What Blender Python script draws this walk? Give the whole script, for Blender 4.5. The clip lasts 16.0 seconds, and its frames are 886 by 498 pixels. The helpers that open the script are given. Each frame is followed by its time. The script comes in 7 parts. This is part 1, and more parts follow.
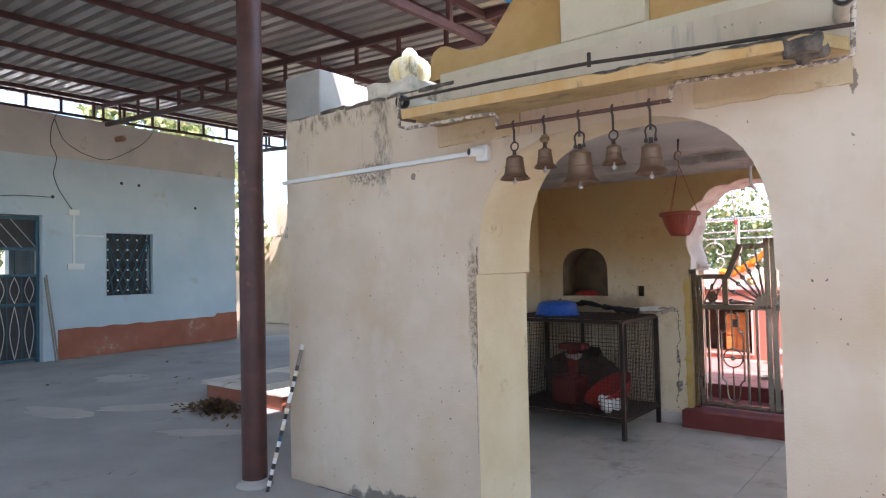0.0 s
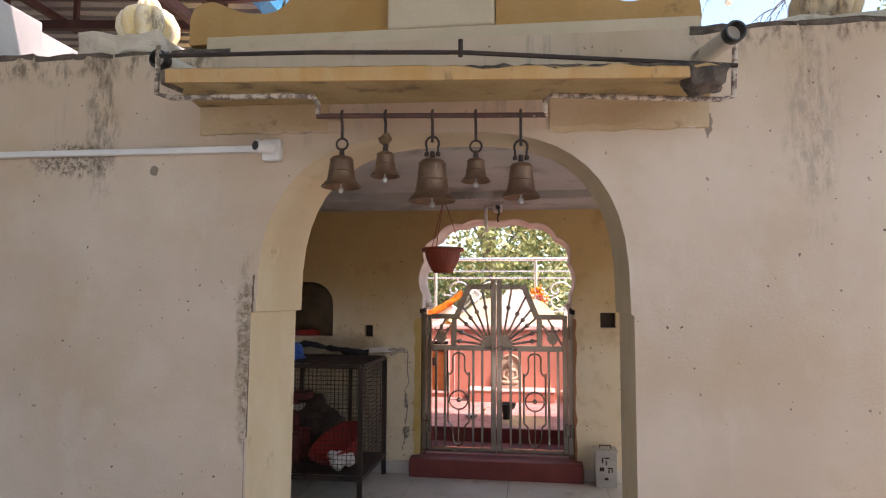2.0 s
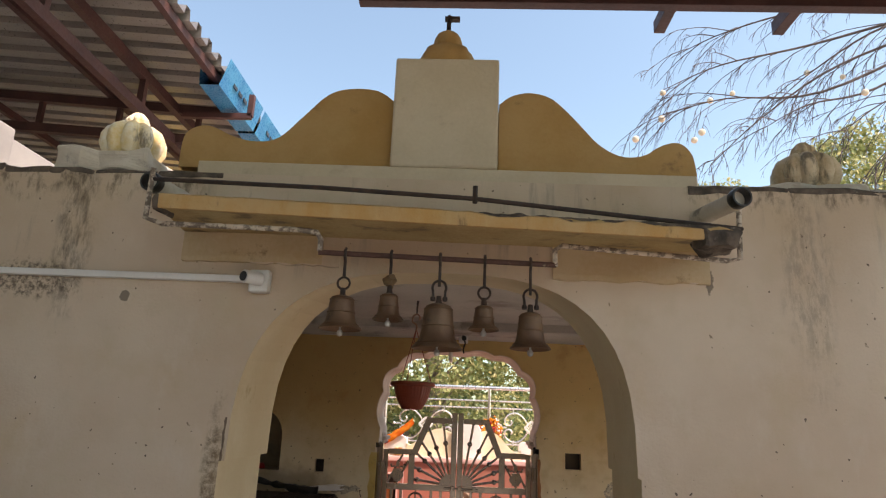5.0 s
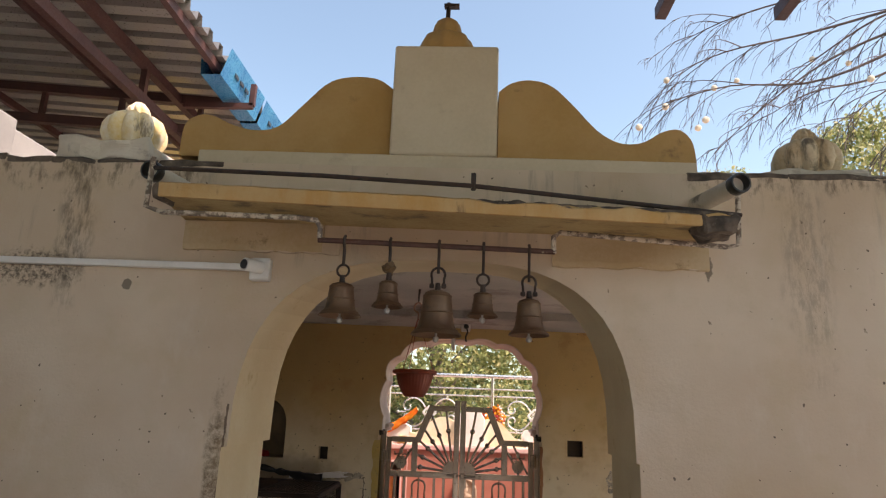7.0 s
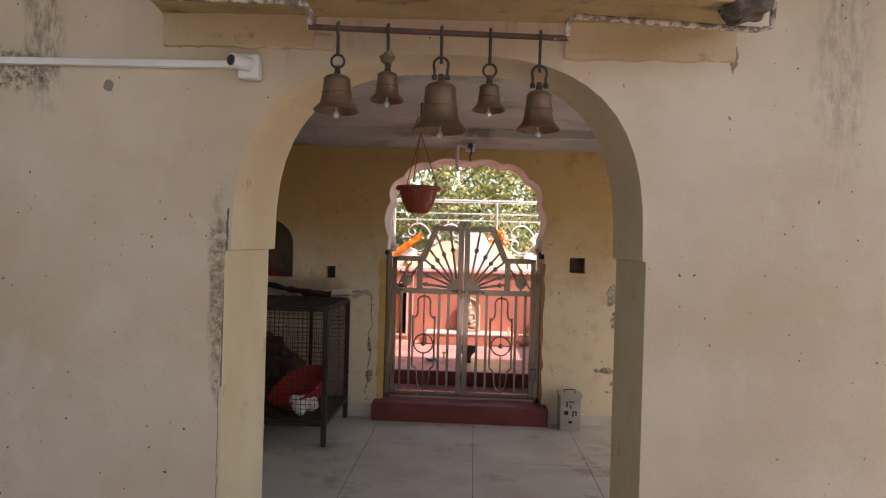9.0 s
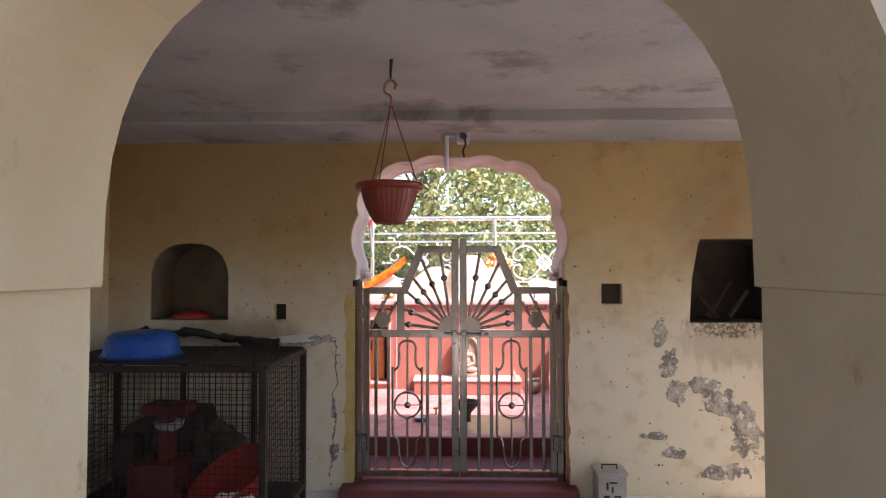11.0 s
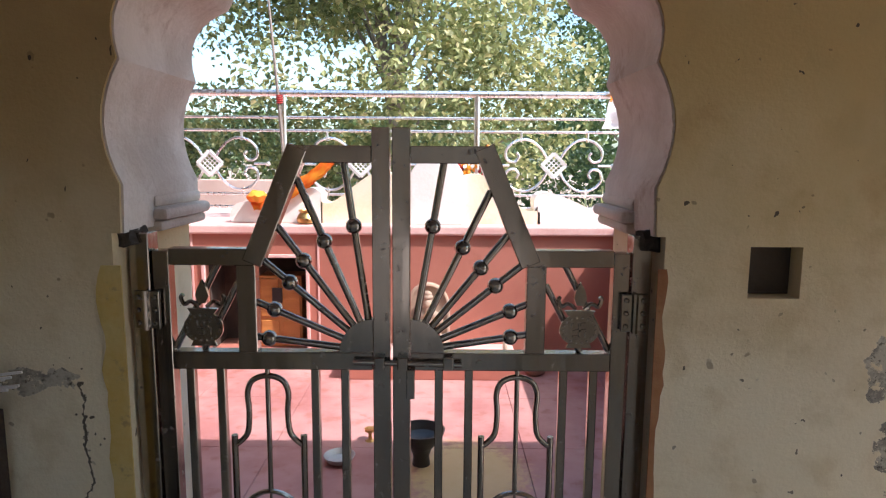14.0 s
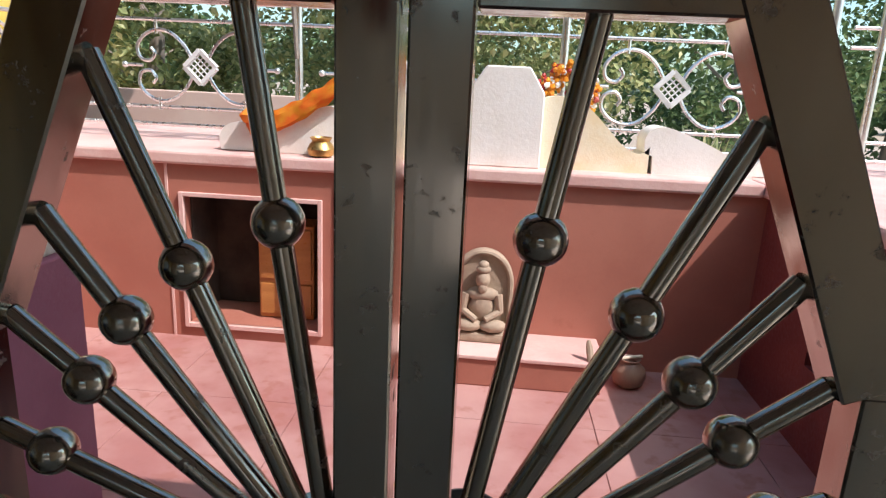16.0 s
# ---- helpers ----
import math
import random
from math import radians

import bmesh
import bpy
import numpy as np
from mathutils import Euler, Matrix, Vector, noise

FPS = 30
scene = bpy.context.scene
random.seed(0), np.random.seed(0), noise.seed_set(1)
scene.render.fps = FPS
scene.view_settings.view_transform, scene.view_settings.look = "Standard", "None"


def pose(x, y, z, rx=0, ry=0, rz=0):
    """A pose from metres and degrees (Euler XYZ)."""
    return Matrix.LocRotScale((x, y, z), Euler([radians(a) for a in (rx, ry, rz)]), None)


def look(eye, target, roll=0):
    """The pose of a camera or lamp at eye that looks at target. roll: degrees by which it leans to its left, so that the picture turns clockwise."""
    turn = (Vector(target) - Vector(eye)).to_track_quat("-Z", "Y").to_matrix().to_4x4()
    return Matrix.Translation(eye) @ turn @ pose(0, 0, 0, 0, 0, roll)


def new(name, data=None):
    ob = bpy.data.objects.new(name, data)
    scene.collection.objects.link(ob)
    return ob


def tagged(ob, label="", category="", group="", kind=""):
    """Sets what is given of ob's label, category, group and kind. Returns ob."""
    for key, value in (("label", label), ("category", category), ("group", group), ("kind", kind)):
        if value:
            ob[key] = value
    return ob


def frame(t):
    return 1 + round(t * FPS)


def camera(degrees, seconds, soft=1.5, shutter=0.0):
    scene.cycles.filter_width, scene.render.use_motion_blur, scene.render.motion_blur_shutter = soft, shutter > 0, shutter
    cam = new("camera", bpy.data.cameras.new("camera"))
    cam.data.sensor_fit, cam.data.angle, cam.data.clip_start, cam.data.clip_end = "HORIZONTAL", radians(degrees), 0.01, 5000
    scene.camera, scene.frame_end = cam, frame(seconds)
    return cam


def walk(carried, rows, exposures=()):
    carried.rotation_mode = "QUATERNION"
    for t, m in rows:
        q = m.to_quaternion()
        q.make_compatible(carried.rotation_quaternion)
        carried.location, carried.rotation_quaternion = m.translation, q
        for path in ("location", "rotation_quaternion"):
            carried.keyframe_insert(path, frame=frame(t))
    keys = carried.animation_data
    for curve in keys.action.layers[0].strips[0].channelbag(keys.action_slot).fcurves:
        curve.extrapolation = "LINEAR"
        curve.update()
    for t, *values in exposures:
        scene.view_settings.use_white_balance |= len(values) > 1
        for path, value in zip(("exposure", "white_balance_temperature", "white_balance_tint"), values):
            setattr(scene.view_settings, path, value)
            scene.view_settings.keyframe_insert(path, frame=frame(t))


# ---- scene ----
cam = camera(69.4, 16.0, 1.2)
PATH = [
    (0, (1.252, -2.943, 1.499), (-0.006, -1.389, 1.561), -1.3),
    (0.5, (0.933, -2.884, 1.499), (0.013, -1.111, 1.606), 0.4),
    (1, (0.649, -2.847, 1.509), (-0.026, -0.965, 1.55), 0.1),
    (1.5, (0.47, -2.686, 1.529), (-0.036, -0.758, 1.686), -3.4),
    (2, (0.271, -2.546, 1.518), (-0.004, -0.571, 1.677), 0.3),
    (2.5, (0.072, -2.471, 1.53), (-0.072, -0.481, 1.663), -2.0),
    (3, (0.016, -2.464, 1.549), (-0.047, -0.475, 1.754), -1.3),
    (3.5, (0.029, -2.463, 1.57), (-0.034, -0.483, 1.845), 1.3),
    (4, (0.02, -2.464, 1.631), (-0.063, -0.522, 2.101), 2.7),
    (4.2, (0.022, -2.465, 1.641), (-0.065, -0.535, 2.158), 2.3),
    (6.5, (0.013, -2.471, 1.641), (-0.07, -0.539, 2.151), 2.4),
    (7, (0.04, -2.473, 1.63), (-0.059, -0.535, 2.116), 2.2),
    (7.5, (0.033, -2.458, 1.61), (-0.071, -0.502, 2.014), 2.6),
    (8, (0.031, -2.44, 1.584), (-0.085, -0.463, 1.858), 2.7),
    (8.5, (0.04, -2.418, 1.561), (-0.062, -0.423, 1.672), 1.7),
    (8.7, (0.04, -2.409, 1.52), (-0.058, -0.412, 1.541), 1.7),
    (10.8, (-0.025, -1.12, 1.498), (-0.107, 0.878, 1.414), -0.6),
    (11, (-0.012, -0.952, 1.503), (-0.078, 1.046, 1.569), -0.1),
    (11.5, (0.039, -0.53, 1.495), (-0.085, 1.465, 1.54), 2.5),
    (12, (-0.029, -0.072, 1.529), (-0.077, 1.928, 1.534), -0.6),
    (12.5, (0.027, 0.347, 1.551), (0.017, 2.342, 1.412), 0.7),
    (13, (0.042, 0.726, 1.599), (-0.069, 2.714, 1.407), 0.7),
    (13.5, (0.015, 1.097, 1.63), (0.028, 3.086, 1.429), 1.3),
    (14, (0.088, 1.537, 1.627), (0.089, 3.518, 1.348), 0.4),
    (14.5, (0.089, 1.919, 1.632), (0.05, 3.892, 1.304), 0.5),
    (15, (0.041, 2.291, 1.621), (-0.001, 4.255, 1.244), 0.6),
    (15.5, (0.059, 2.547, 1.588), (-0.074, 4.496, 1.158), -0.1),
    (16, (0.025, 2.711, 1.565), (-0.125, 4.641, 1.063), 2.7),
]
EXPOSURES = [(0.0, 2.1, 6250, 36), (1.0, 1.88, 6550, 38), (2.0, 1.6, 6950, 41), (2.8, 1.62, 7050, 38), (3.5, 1.45, 7150, 40), (4.2, 1.05, 7550, 35), (7.0, 0.97, 7650, 37), (8.0, 0.96, 7750, 41), (8.5, 1.15, 7650, 41), (11.0, 1.76, 6300, 39), (13.0, 1.51, 6300, 35), (14.0, 1.16, 6200, 32), (14.5, 0.92, 6200, 30), (15.5, 0.68, 6200, 27), (16.0, 0.58, 6200, 24)]
walk(cam, [(t, look(eye, target, roll)) for t, eye, target, roll in PATH], EXPOSURES)


# ---- light ----
def setup_light():
    w = bpy.data.worlds.new("sky")
    scene.world = w
    w.use_nodes = True
    nt = w.node_tree
    bg = nt.nodes["Background"]
    sky = nt.nodes.new("ShaderNodeTexSky")
    sky.sky_type, sky.sun_disc = "NISHITA", False
    sky.sun_elevation, sky.sun_rotation = radians(53), radians(117.5)
    sky.air_density, sky.dust_density, sky.ozone_density = 1.0, 2.0, 1.0
    tone = nt.nodes.new("ShaderNodeMix")
    tone.data_type, tone.blend_type = "RGBA", "MULTIPLY"
    tone.inputs[0].default_value, tone.inputs[7].default_value = 1.0, (0.97, 1.26, 1.10, 1)
    nt.links.new(sky.outputs["Color"], tone.inputs[6])
    nt.links.new(tone.outputs[2], bg.inputs["Color"])
    bg.inputs["Strength"].default_value = 0.15
    sun = new("sun", bpy.data.lights.new("sun", "SUN"))
    sun.data.energy, sun.data.angle, sun.data.color = 3.5, radians(0.5), (1.0, 0.93, 0.82)
    sun.matrix_world = look((4, -2.1, 6), (3.5, -1.84, 5.25))


setup_light()


# ---- building helpers ----
class Nodes:
    """A small wrapper that builds a material's node graph."""

    def __init__(self, name):
        self.m = bpy.data.materials.new(name)
        self.m.use_nodes = True
        self.nt = self.m.node_tree
        self.bsdf = self.nt.nodes["Principled BSDF"]
        self.pos = self.nt.nodes.new("ShaderNodeTexCoord").outputs["Object"]

    def link(self, a, b):
        self.nt.links.new(a, b)

    def put(self, sock, v):
        if hasattr(v, "is_linked"):
            self.link(v, sock)
        else:
            sock.default_value = v

    def math(self, op, a, b=0.0, c=0.0):
        n = self.nt.nodes.new("ShaderNodeMath")
        n.operation = op
        self.put(n.inputs[0], a), self.put(n.inputs[1], b), self.put(n.inputs[2], c)
        return n.outputs[0]

    def scaled(self, v):
        n = self.nt.nodes.new("ShaderNodeVectorMath")
        n.operation = "MULTIPLY"
        self.link(self.pos, n.inputs[0])
        n.inputs[1].default_value = v
        return n.outputs[0]

    def noise(self, scale, detail=5.0, rough=0.55, stretch=None, distort=0.0):
        n = self.nt.nodes.new("ShaderNodeTexNoise")
        n.inputs["Scale"].default_value, n.inputs["Detail"].default_value = scale, detail
        n.inputs["Roughness"].default_value, n.inputs["Distortion"].default_value = rough, distort
        self.link(self.scaled(stretch) if stretch else self.pos, n.inputs["Vector"])
        return n.outputs["Fac"]

    def ramp(self, v, lo, hi, a=0.0, b=1.0):
        n = self.nt.nodes.new("ShaderNodeMapRange")
        n.interpolation_type = "SMOOTHSTEP"
        for i, x in enumerate((v, lo, hi, a, b)):
            self.put(n.inputs[i], x)
        return n.outputs[0]

    def mix(self, f, a, b):
        n = self.nt.nodes.new("ShaderNodeMix")
        n.data_type = "RGBA"
        self.put(n.inputs[0], f)
        for s, v in ((n.inputs[6], a), (n.inputs[7], b)):
            self.put(s, (*v, 1) if isinstance(v, tuple) and len(v) == 3 else v)
        return n.outputs[2]

    def blob(self, centre, radii, ragged=0.5, scale=9.0, soft=0.35, stretch=None):
        """1 inside a ragged ellipsoid, falling to 0 outside."""
        n = self.nt.nodes.new("ShaderNodeVectorMath")
        n.operation = "SUBTRACT"
        self.link(self.pos, n.inputs[0])
        n.inputs[1].default_value = centre
        d = self.nt.nodes.new("ShaderNodeVectorMath")
        d.operation = "DIVIDE"
        self.link(n.outputs[0], d.inputs[0])
        d.inputs[1].default_value = radii
        ln = self.nt.nodes.new("ShaderNodeVectorMath")
        ln.operation = "LENGTH"
        self.link(d.outputs[0], ln.inputs[0])
        wob = self.math("MULTIPLY_ADD", self.noise(scale, 6, 0.6, stretch), ragged * 2, -ragged)
        v = self.math("ADD", ln.outputs["Value"], wob)
        return self.ramp(v, 1.0 + soft / 2, 1.0 - soft / 2)

    def crack(self, x0, z0, z1, slope=0.0, amp=0.05, width=0.006, scale=9.0, back=9.0):
        """1 on a thin wavering line that climbs from z0 to z1 near x0."""
        s = self.nt.nodes.new("ShaderNodeSeparateXYZ")
        self.link(self.pos, s.inputs[0])
        x, z = s.outputs[0], s.outputs[2]
        c = self.math("ADD", self.math("MULTIPLY_ADD", self.noise(scale, 6, 0.7), amp * 2, x0 - amp), self.math("MULTIPLY", self.math("SUBTRACT", z, z0), slope))
        d = self.math("ABSOLUTE", self.math("SUBTRACT", x, c))
        w = self.math("MULTIPLY", self.noise(23, 4, 0.6), width * 2)
        on = self.math("LESS_THAN", d, w)
        on = self.math("MULTIPLY", on, self.math("GREATER_THAN", z, z0))
        on = self.math("MULTIPLY", on, self.math("LESS_THAN", s.outputs[1], back))
        return self.math("MULTIPLY", on, self.math("LESS_THAN", z, z1))

    def done(self, colour, rough=0.85, metal=0.0, height=None, bump=0.3, dist=0.01, spec=None):
        self.put(self.bsdf.inputs["Base Color"], (*colour, 1) if isinstance(colour, tuple) else colour)
        self.put(self.bsdf.inputs["Roughness"], rough)
        self.bsdf.inputs["Metallic"].default_value = metal
        if spec is not None:
            self.bsdf.inputs["Specular IOR Level"].default_value = spec
        if height is not None:
            b = self.nt.nodes.new("ShaderNodeBump")
            b.inputs["Strength"].default_value, b.inputs["Distance"].default_value = bump, dist
            self.link(height, b.inputs["Height"])
            self.link(b.outputs[0], self.bsdf.inputs["Normal"])
        return self.m


def surf(name, c1, c2, scale=4.0, rough=0.85, metal=0.0, bump=0.25, fine=60.0, dirt=None, dirt_at=0.62, dirt_scale=2.5, stretch=None, dist=0.006, spec=None):
    """Two-tone surface with large mottling, fine grain and optional dirt."""
    n = Nodes(name)
    big, small = n.noise(scale, 4, 0.55, stretch), n.noise(fine, 5, 0.6)
    f = n.ramp(n.math("ADD", n.math("MULTIPLY", big, 0.75), n.math("MULTIPLY", small, 0.25)), 0.35, 0.65)
    col = n.mix(f, c1, c2)
    if dirt:
        d = n.ramp(n.noise(dirt_scale, 8, 0.68, stretch), dirt_at, dirt_at + 0.12)
        col = n.mix(n.math("MULTIPLY", d, 0.75), col, dirt)
    r = n.ramp(small, 0.3, 0.7, max(rough - 0.1, 0.02), min(rough + 0.1, 1))
    return n.done(col, r, metal, n.math("ADD", small, n.math("MULTIPLY", big, 1.5)), bump, dist, spec)


def part(name, bm, material, parent=None, label="", smooth=False):
    """Links a bmesh as one mesh object, under parent if there is one."""
    me = bpy.data.meshes.new(name)
    bmesh.ops.recalc_face_normals(bm, faces=bm.faces[:])
    bm.to_mesh(me)
    bm.free()
    if smooth:
        me.polygons.foreach_set("use_smooth", [True] * len(me.polygons))
        if smooth != "all":
            me.set_sharp_from_angle(angle=radians(38))
    if material:
        me.materials.append(material)
    ob = new(name, me)
    if parent:
        ob.parent = parent
    if label:
        ob["label"] = label
    return ob


def thing(name, label, category, group="", at=None):
    ob = new(name)
    ob.empty_display_size = 0.1
    if at:
        ob.location = at
    return tagged(ob, label, category, group)


def box(bm, x0, x1, y0, y1, z0, z1, bevel=0.0, m=None):
    r = bmesh.ops.create_cube(bm, size=1.0)
    vs = r["verts"]
    for v in vs:
        v.co = Vector((x0 + (v.co.x + 0.5) * (x1 - x0), y0 + (v.co.y + 0.5) * (y1 - y0), z0 + (v.co.z + 0.5) * (z1 - z0)))
    if bevel:
        es = list({e for v in vs for e in v.link_edges})
        r2 = bmesh.ops.bevel(bm, geom=es, offset=bevel, segments=2, affect="EDGES", profile=0.5)
        vs = list({v for f in r2["faces"] for v in f.verts} | {v for v in vs if v.is_valid})
    if m is not None:
        bmesh.ops.transform(bm, matrix=m, verts=vs)
    return vs


def tube(bm, pts, r, seg=8, closed=False, caps=True):
    """A round bar swept along points; r may be one radius or one for each point."""
    pts = [Vector(p) for p in pts]
    n = len(pts)
    rad = r if isinstance(r, (list, tuple)) else [r] * n
    up = None
    rings = []
    for i, p in enumerate(pts):
        a = pts[(i - 1) % n] if (closed or i > 0) else p
        b = pts[(i + 1) % n] if (closed or i < n - 1) else p
        d = (b - a).normalized()
        if up is None:
            up = d.orthogonal().normalized()
        up = (up - d * up.dot(d)).normalized()
        s = d.cross(up)
        rings.append([bm.verts.new(p + (up * math.cos(2 * math.pi * k / seg) + s * math.sin(2 * math.pi * k / seg)) * rad[i]) for k in range(seg)])
    for i in range(n if closed else n - 1):
        a, b = rings[i], rings[(i + 1) % n]
        for k in range(seg):
            bm.faces.new((a[k], a[(k + 1) % seg], b[(k + 1) % seg], b[k]))
    if caps and not closed:
        bm.faces.new(rings[0][::-1]), bm.faces.new(rings[-1])


def lathe(bm, profile, at=(0, 0, 0), seg=24, ribs=0, depth=0.0, m=None):
    """Turns (radius, height) pairs about the vertical; ribs scallop the outline."""
    rings = []
    for r, z in profile:
        ring = []
        for k in range(seg):
            a = 2 * math.pi * k / seg
            rr = r * (1 - depth * (0.5 - 0.5 * math.cos(ribs * a)) ** 2) if ribs else r
            co = Vector((rr * math.cos(a), rr * math.sin(a), z))
            ring.append(bm.verts.new((m @ co if m is not None else co) + Vector(at)))
        rings.append(ring)
    for a, b in zip(rings, rings[1:]):
        for k in range(seg):
            bm.faces.new((a[k], a[(k + 1) % seg], b[(k + 1) % seg], b[k]))
    if profile[0][0] > 1e-4:
        bm.faces.new(rings[0][::-1])
    if profile[-1][0] > 1e-4:
        bm.faces.new(rings[-1])


def prism(bm, outline, y0, y1, far=None):
    """Extrudes an outline of (x, z) from y0 to y1; far: another outline at the far end."""
    far = far or outline
    a = [bm.verts.new((x, y0, z)) for x, z in outline]
    b = [bm.verts.new((x, y1, z)) for x, z in far]
    n = len(a)
    bm.faces.new(a), bm.faces.new(b[::-1])
    for i in range(n):
        j = (i + 1) % n
        bm.faces.new((a[i], b[i], b[j], a[j]))


def arc(p, q, bulge, n=8):
    """Points from p to just before q along an arc that bulges to the left of p-q."""
    p, q = Vector(p), Vector(q)
    d = q - p
    nrm = Vector((-d.y, d.x)).normalized()
    out = []
    for i in range(n):
        t = i / n
        out.append(tuple(p + d * t + nrm * bulge * 4 * t * (1 - t)))
    return out


def smooth_line(pts, n=6):
    """A Catmull-Rom line through the points."""
    pts = [Vector(p) for p in pts]
    out = []
    for i in range(len(pts) - 1):
        p0, p1, p2, p3 = pts[max(i - 1, 0)], pts[i], pts[i + 1], pts[min(i + 2, len(pts) - 1)]
        for k in range(n):
            t = k / n
            out.append(tuple(0.5 * (2 * p1 + (p2 - p0) * t + (2 * p0 - 5 * p1 + 4 * p2 - p3) * t * t + (3 * p1 - p0 - 3 * p2 + p3) * t ** 3)))
    out.append(tuple(pts[-1]))
    return out


def mesh_of(verts, faces):
    bm = bmesh.new()
    vs = [bm.verts.new(v) for v in verts]
    for f in faces:
        bm.faces.new([vs[i] for i in f])
    return bm


# ---- materials ----
def front_plaster():
    n = Nodes("cream plaster")
    big, mid, fine = n.noise(1.3, 4), n.noise(7, 5), n.noise(70, 5, 0.6)
    col = n.mix(n.ramp(big, 0.3, 0.7), (0.54, 0.42, 0.31), (0.65, 0.54, 0.425))
    col = n.mix(n.math("MULTIPLY", n.ramp(mid, 0.5, 0.7), 0.3), col, (0.53, 0.44, 0.30))
    streak = n.ramp(n.noise(5, 6, 0.62, (1.6, 1.6, 0.22)), 0.56, 0.72)
    bay = n.math("SUBTRACT", 1.0, n.blob((-0.11, 0, 2.6), (1.0, 3, 3), 0.05, 6, 0.1))
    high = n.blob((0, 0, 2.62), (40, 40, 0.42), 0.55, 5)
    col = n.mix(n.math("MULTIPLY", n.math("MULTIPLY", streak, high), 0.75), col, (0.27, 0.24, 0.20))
    pits = n.math("MULTIPLY", n.ramp(n.noise(26, 2, 0.5), 0.725, 0.77), 0.7)
    col = n.mix(pits, col, (0.13, 0.09, 0.06))
    band = n.blob((-0.915, 0, 1.30), (0.036, 0.05, 0.34), 0.9, 9, 0.8, (3, 3, 1))
    band = n.math("MULTIPLY", band, n.ramp(n.noise(38, 8, 0.8), 0.36, 0.62))
    col = n.mix(n.math("MULTIPLY", band, 0.9), col, (0.14, 0.095, 0.055))
    seam = n.math("MAXIMUM", n.crack(-0.897, 0.95, 1.62, 0.02, 0.01, 0.004, 14, 0.01), n.crack(-0.905, 0.45, 0.95, 0.0, 0.01, 0.0013, 14, 0.01))
    col = n.mix(n.math("MULTIPLY", seam, 0.85), col, (0.08, 0.05, 0.035))
    run = n.blob((-1.61, 0, 2.36), (0.07, 0.4, 0.34), 0.9, 8, 0.9)
    run = n.math("MAXIMUM", run, n.math("MULTIPLY", n.blob((1.33, 0, 2.25), (0.09, 0.4, 0.38), 0.9, 8, 0.9), 0.5))
    run = n.math("MULTIPLY", run, n.ramp(n.noise(30, 7, 0.75, (1, 1, 0.3)), 0.4, 0.62))
    run = n.math("MAXIMUM", run, n.math("MAXIMUM", n.blob((0.95, -0.02, 2.2), (0.014, 0.1, 0.05), 1.2, 40, 0.3), n.blob((-1.351, 0, 2.071), (0.02, 0.1, 0.022), 0.7, 40, 0.2)))
    col = n.mix(n.math("MULTIPLY", run, 0.8), col, (0.14, 0.115, 0.09))
    warm = n.ramp(n.noise(2.1, 5, 0.6), 0.48, 0.7)
    col = n.mix(n.math("MULTIPLY", warm, 0.35), col, (0.50, 0.36, 0.20))
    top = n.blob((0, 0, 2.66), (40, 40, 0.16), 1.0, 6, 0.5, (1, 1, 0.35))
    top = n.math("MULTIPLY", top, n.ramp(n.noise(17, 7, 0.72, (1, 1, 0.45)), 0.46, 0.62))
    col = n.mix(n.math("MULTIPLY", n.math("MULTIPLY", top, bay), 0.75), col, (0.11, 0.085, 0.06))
    holes = n.math("MULTIPLY", n.ramp(n.noise(44, 1, 0.4), 0.745, 0.77), n.ramp(n.noise(1.7, 2), 0.35, 0.5))
    col = n.mix(n.math("MULTIPLY", holes, 0.85), col, (0.07, 0.05, 0.04))
    chalk = n.ramp(n.noise(3.3, 7, 0.66, (1, 1, 0.5)), 0.55, 0.7)
    col = n.mix(n.math("MULTIPLY", chalk, 0.22), col, (0.72, 0.66, 0.58))
    grime = n.blob((-1.75, 0, 2.13), (0.2, 0.4, 0.07), 0.9, 26, 0.6, (1, 1, 0.7))
    grime = n.math("MULTIPLY", grime, n.ramp(n.noise(46, 6, 0.75), 0.42, 0.6))
    col = n.mix(n.math("MULTIPLY", grime, 0.85), col, (0.09, 0.07, 0.055))
    foot = n.blob((-1.35, 0, 0.0), (0.6, 0.4, 0.1), 0.9, 11, 0.3)
    col = n.mix(n.math("MULTIPLY", foot, 0.85), col, (0.12, 0.11, 0.10))
    return n.done(col, 0.92, 0, n.math("ADD", n.math("MULTIPLY", mid, 2.0), fine), 0.3, 0.008)


# centres and half sizes (x, z) of the flaked patches on the passage's far wall
PEELS = (((1.21, 1.10), (0.04, 0.08)), ((1.26, 0.93), (0.05, 0.09)), ((1.30, 0.75), (0.06, 0.07)), ((1.47, 0.78), (0.12, 0.05)), ((1.56, 0.68), (0.12, 0.08)), ((1.70, 0.60), (0.08, 0.10)),
         ((1.74, 0.45), (0.10, 0.09)), ((1.92, 0.42), (0.10, 0.09)), ((2.02, 0.25), (0.12, 0.10)), ((1.16, 0.47), (0.08, 0.025)), ((1.29, 0.36), (0.09, 0.035)), ((1.60, 0.25), (0.14, 0.05)),
         ((-0.97, 1.06), (0.14, 0.03)), ((-0.84, 0.62), (0.02, 0.06)), ((-0.83, 0.36), (0.03, 0.05)))


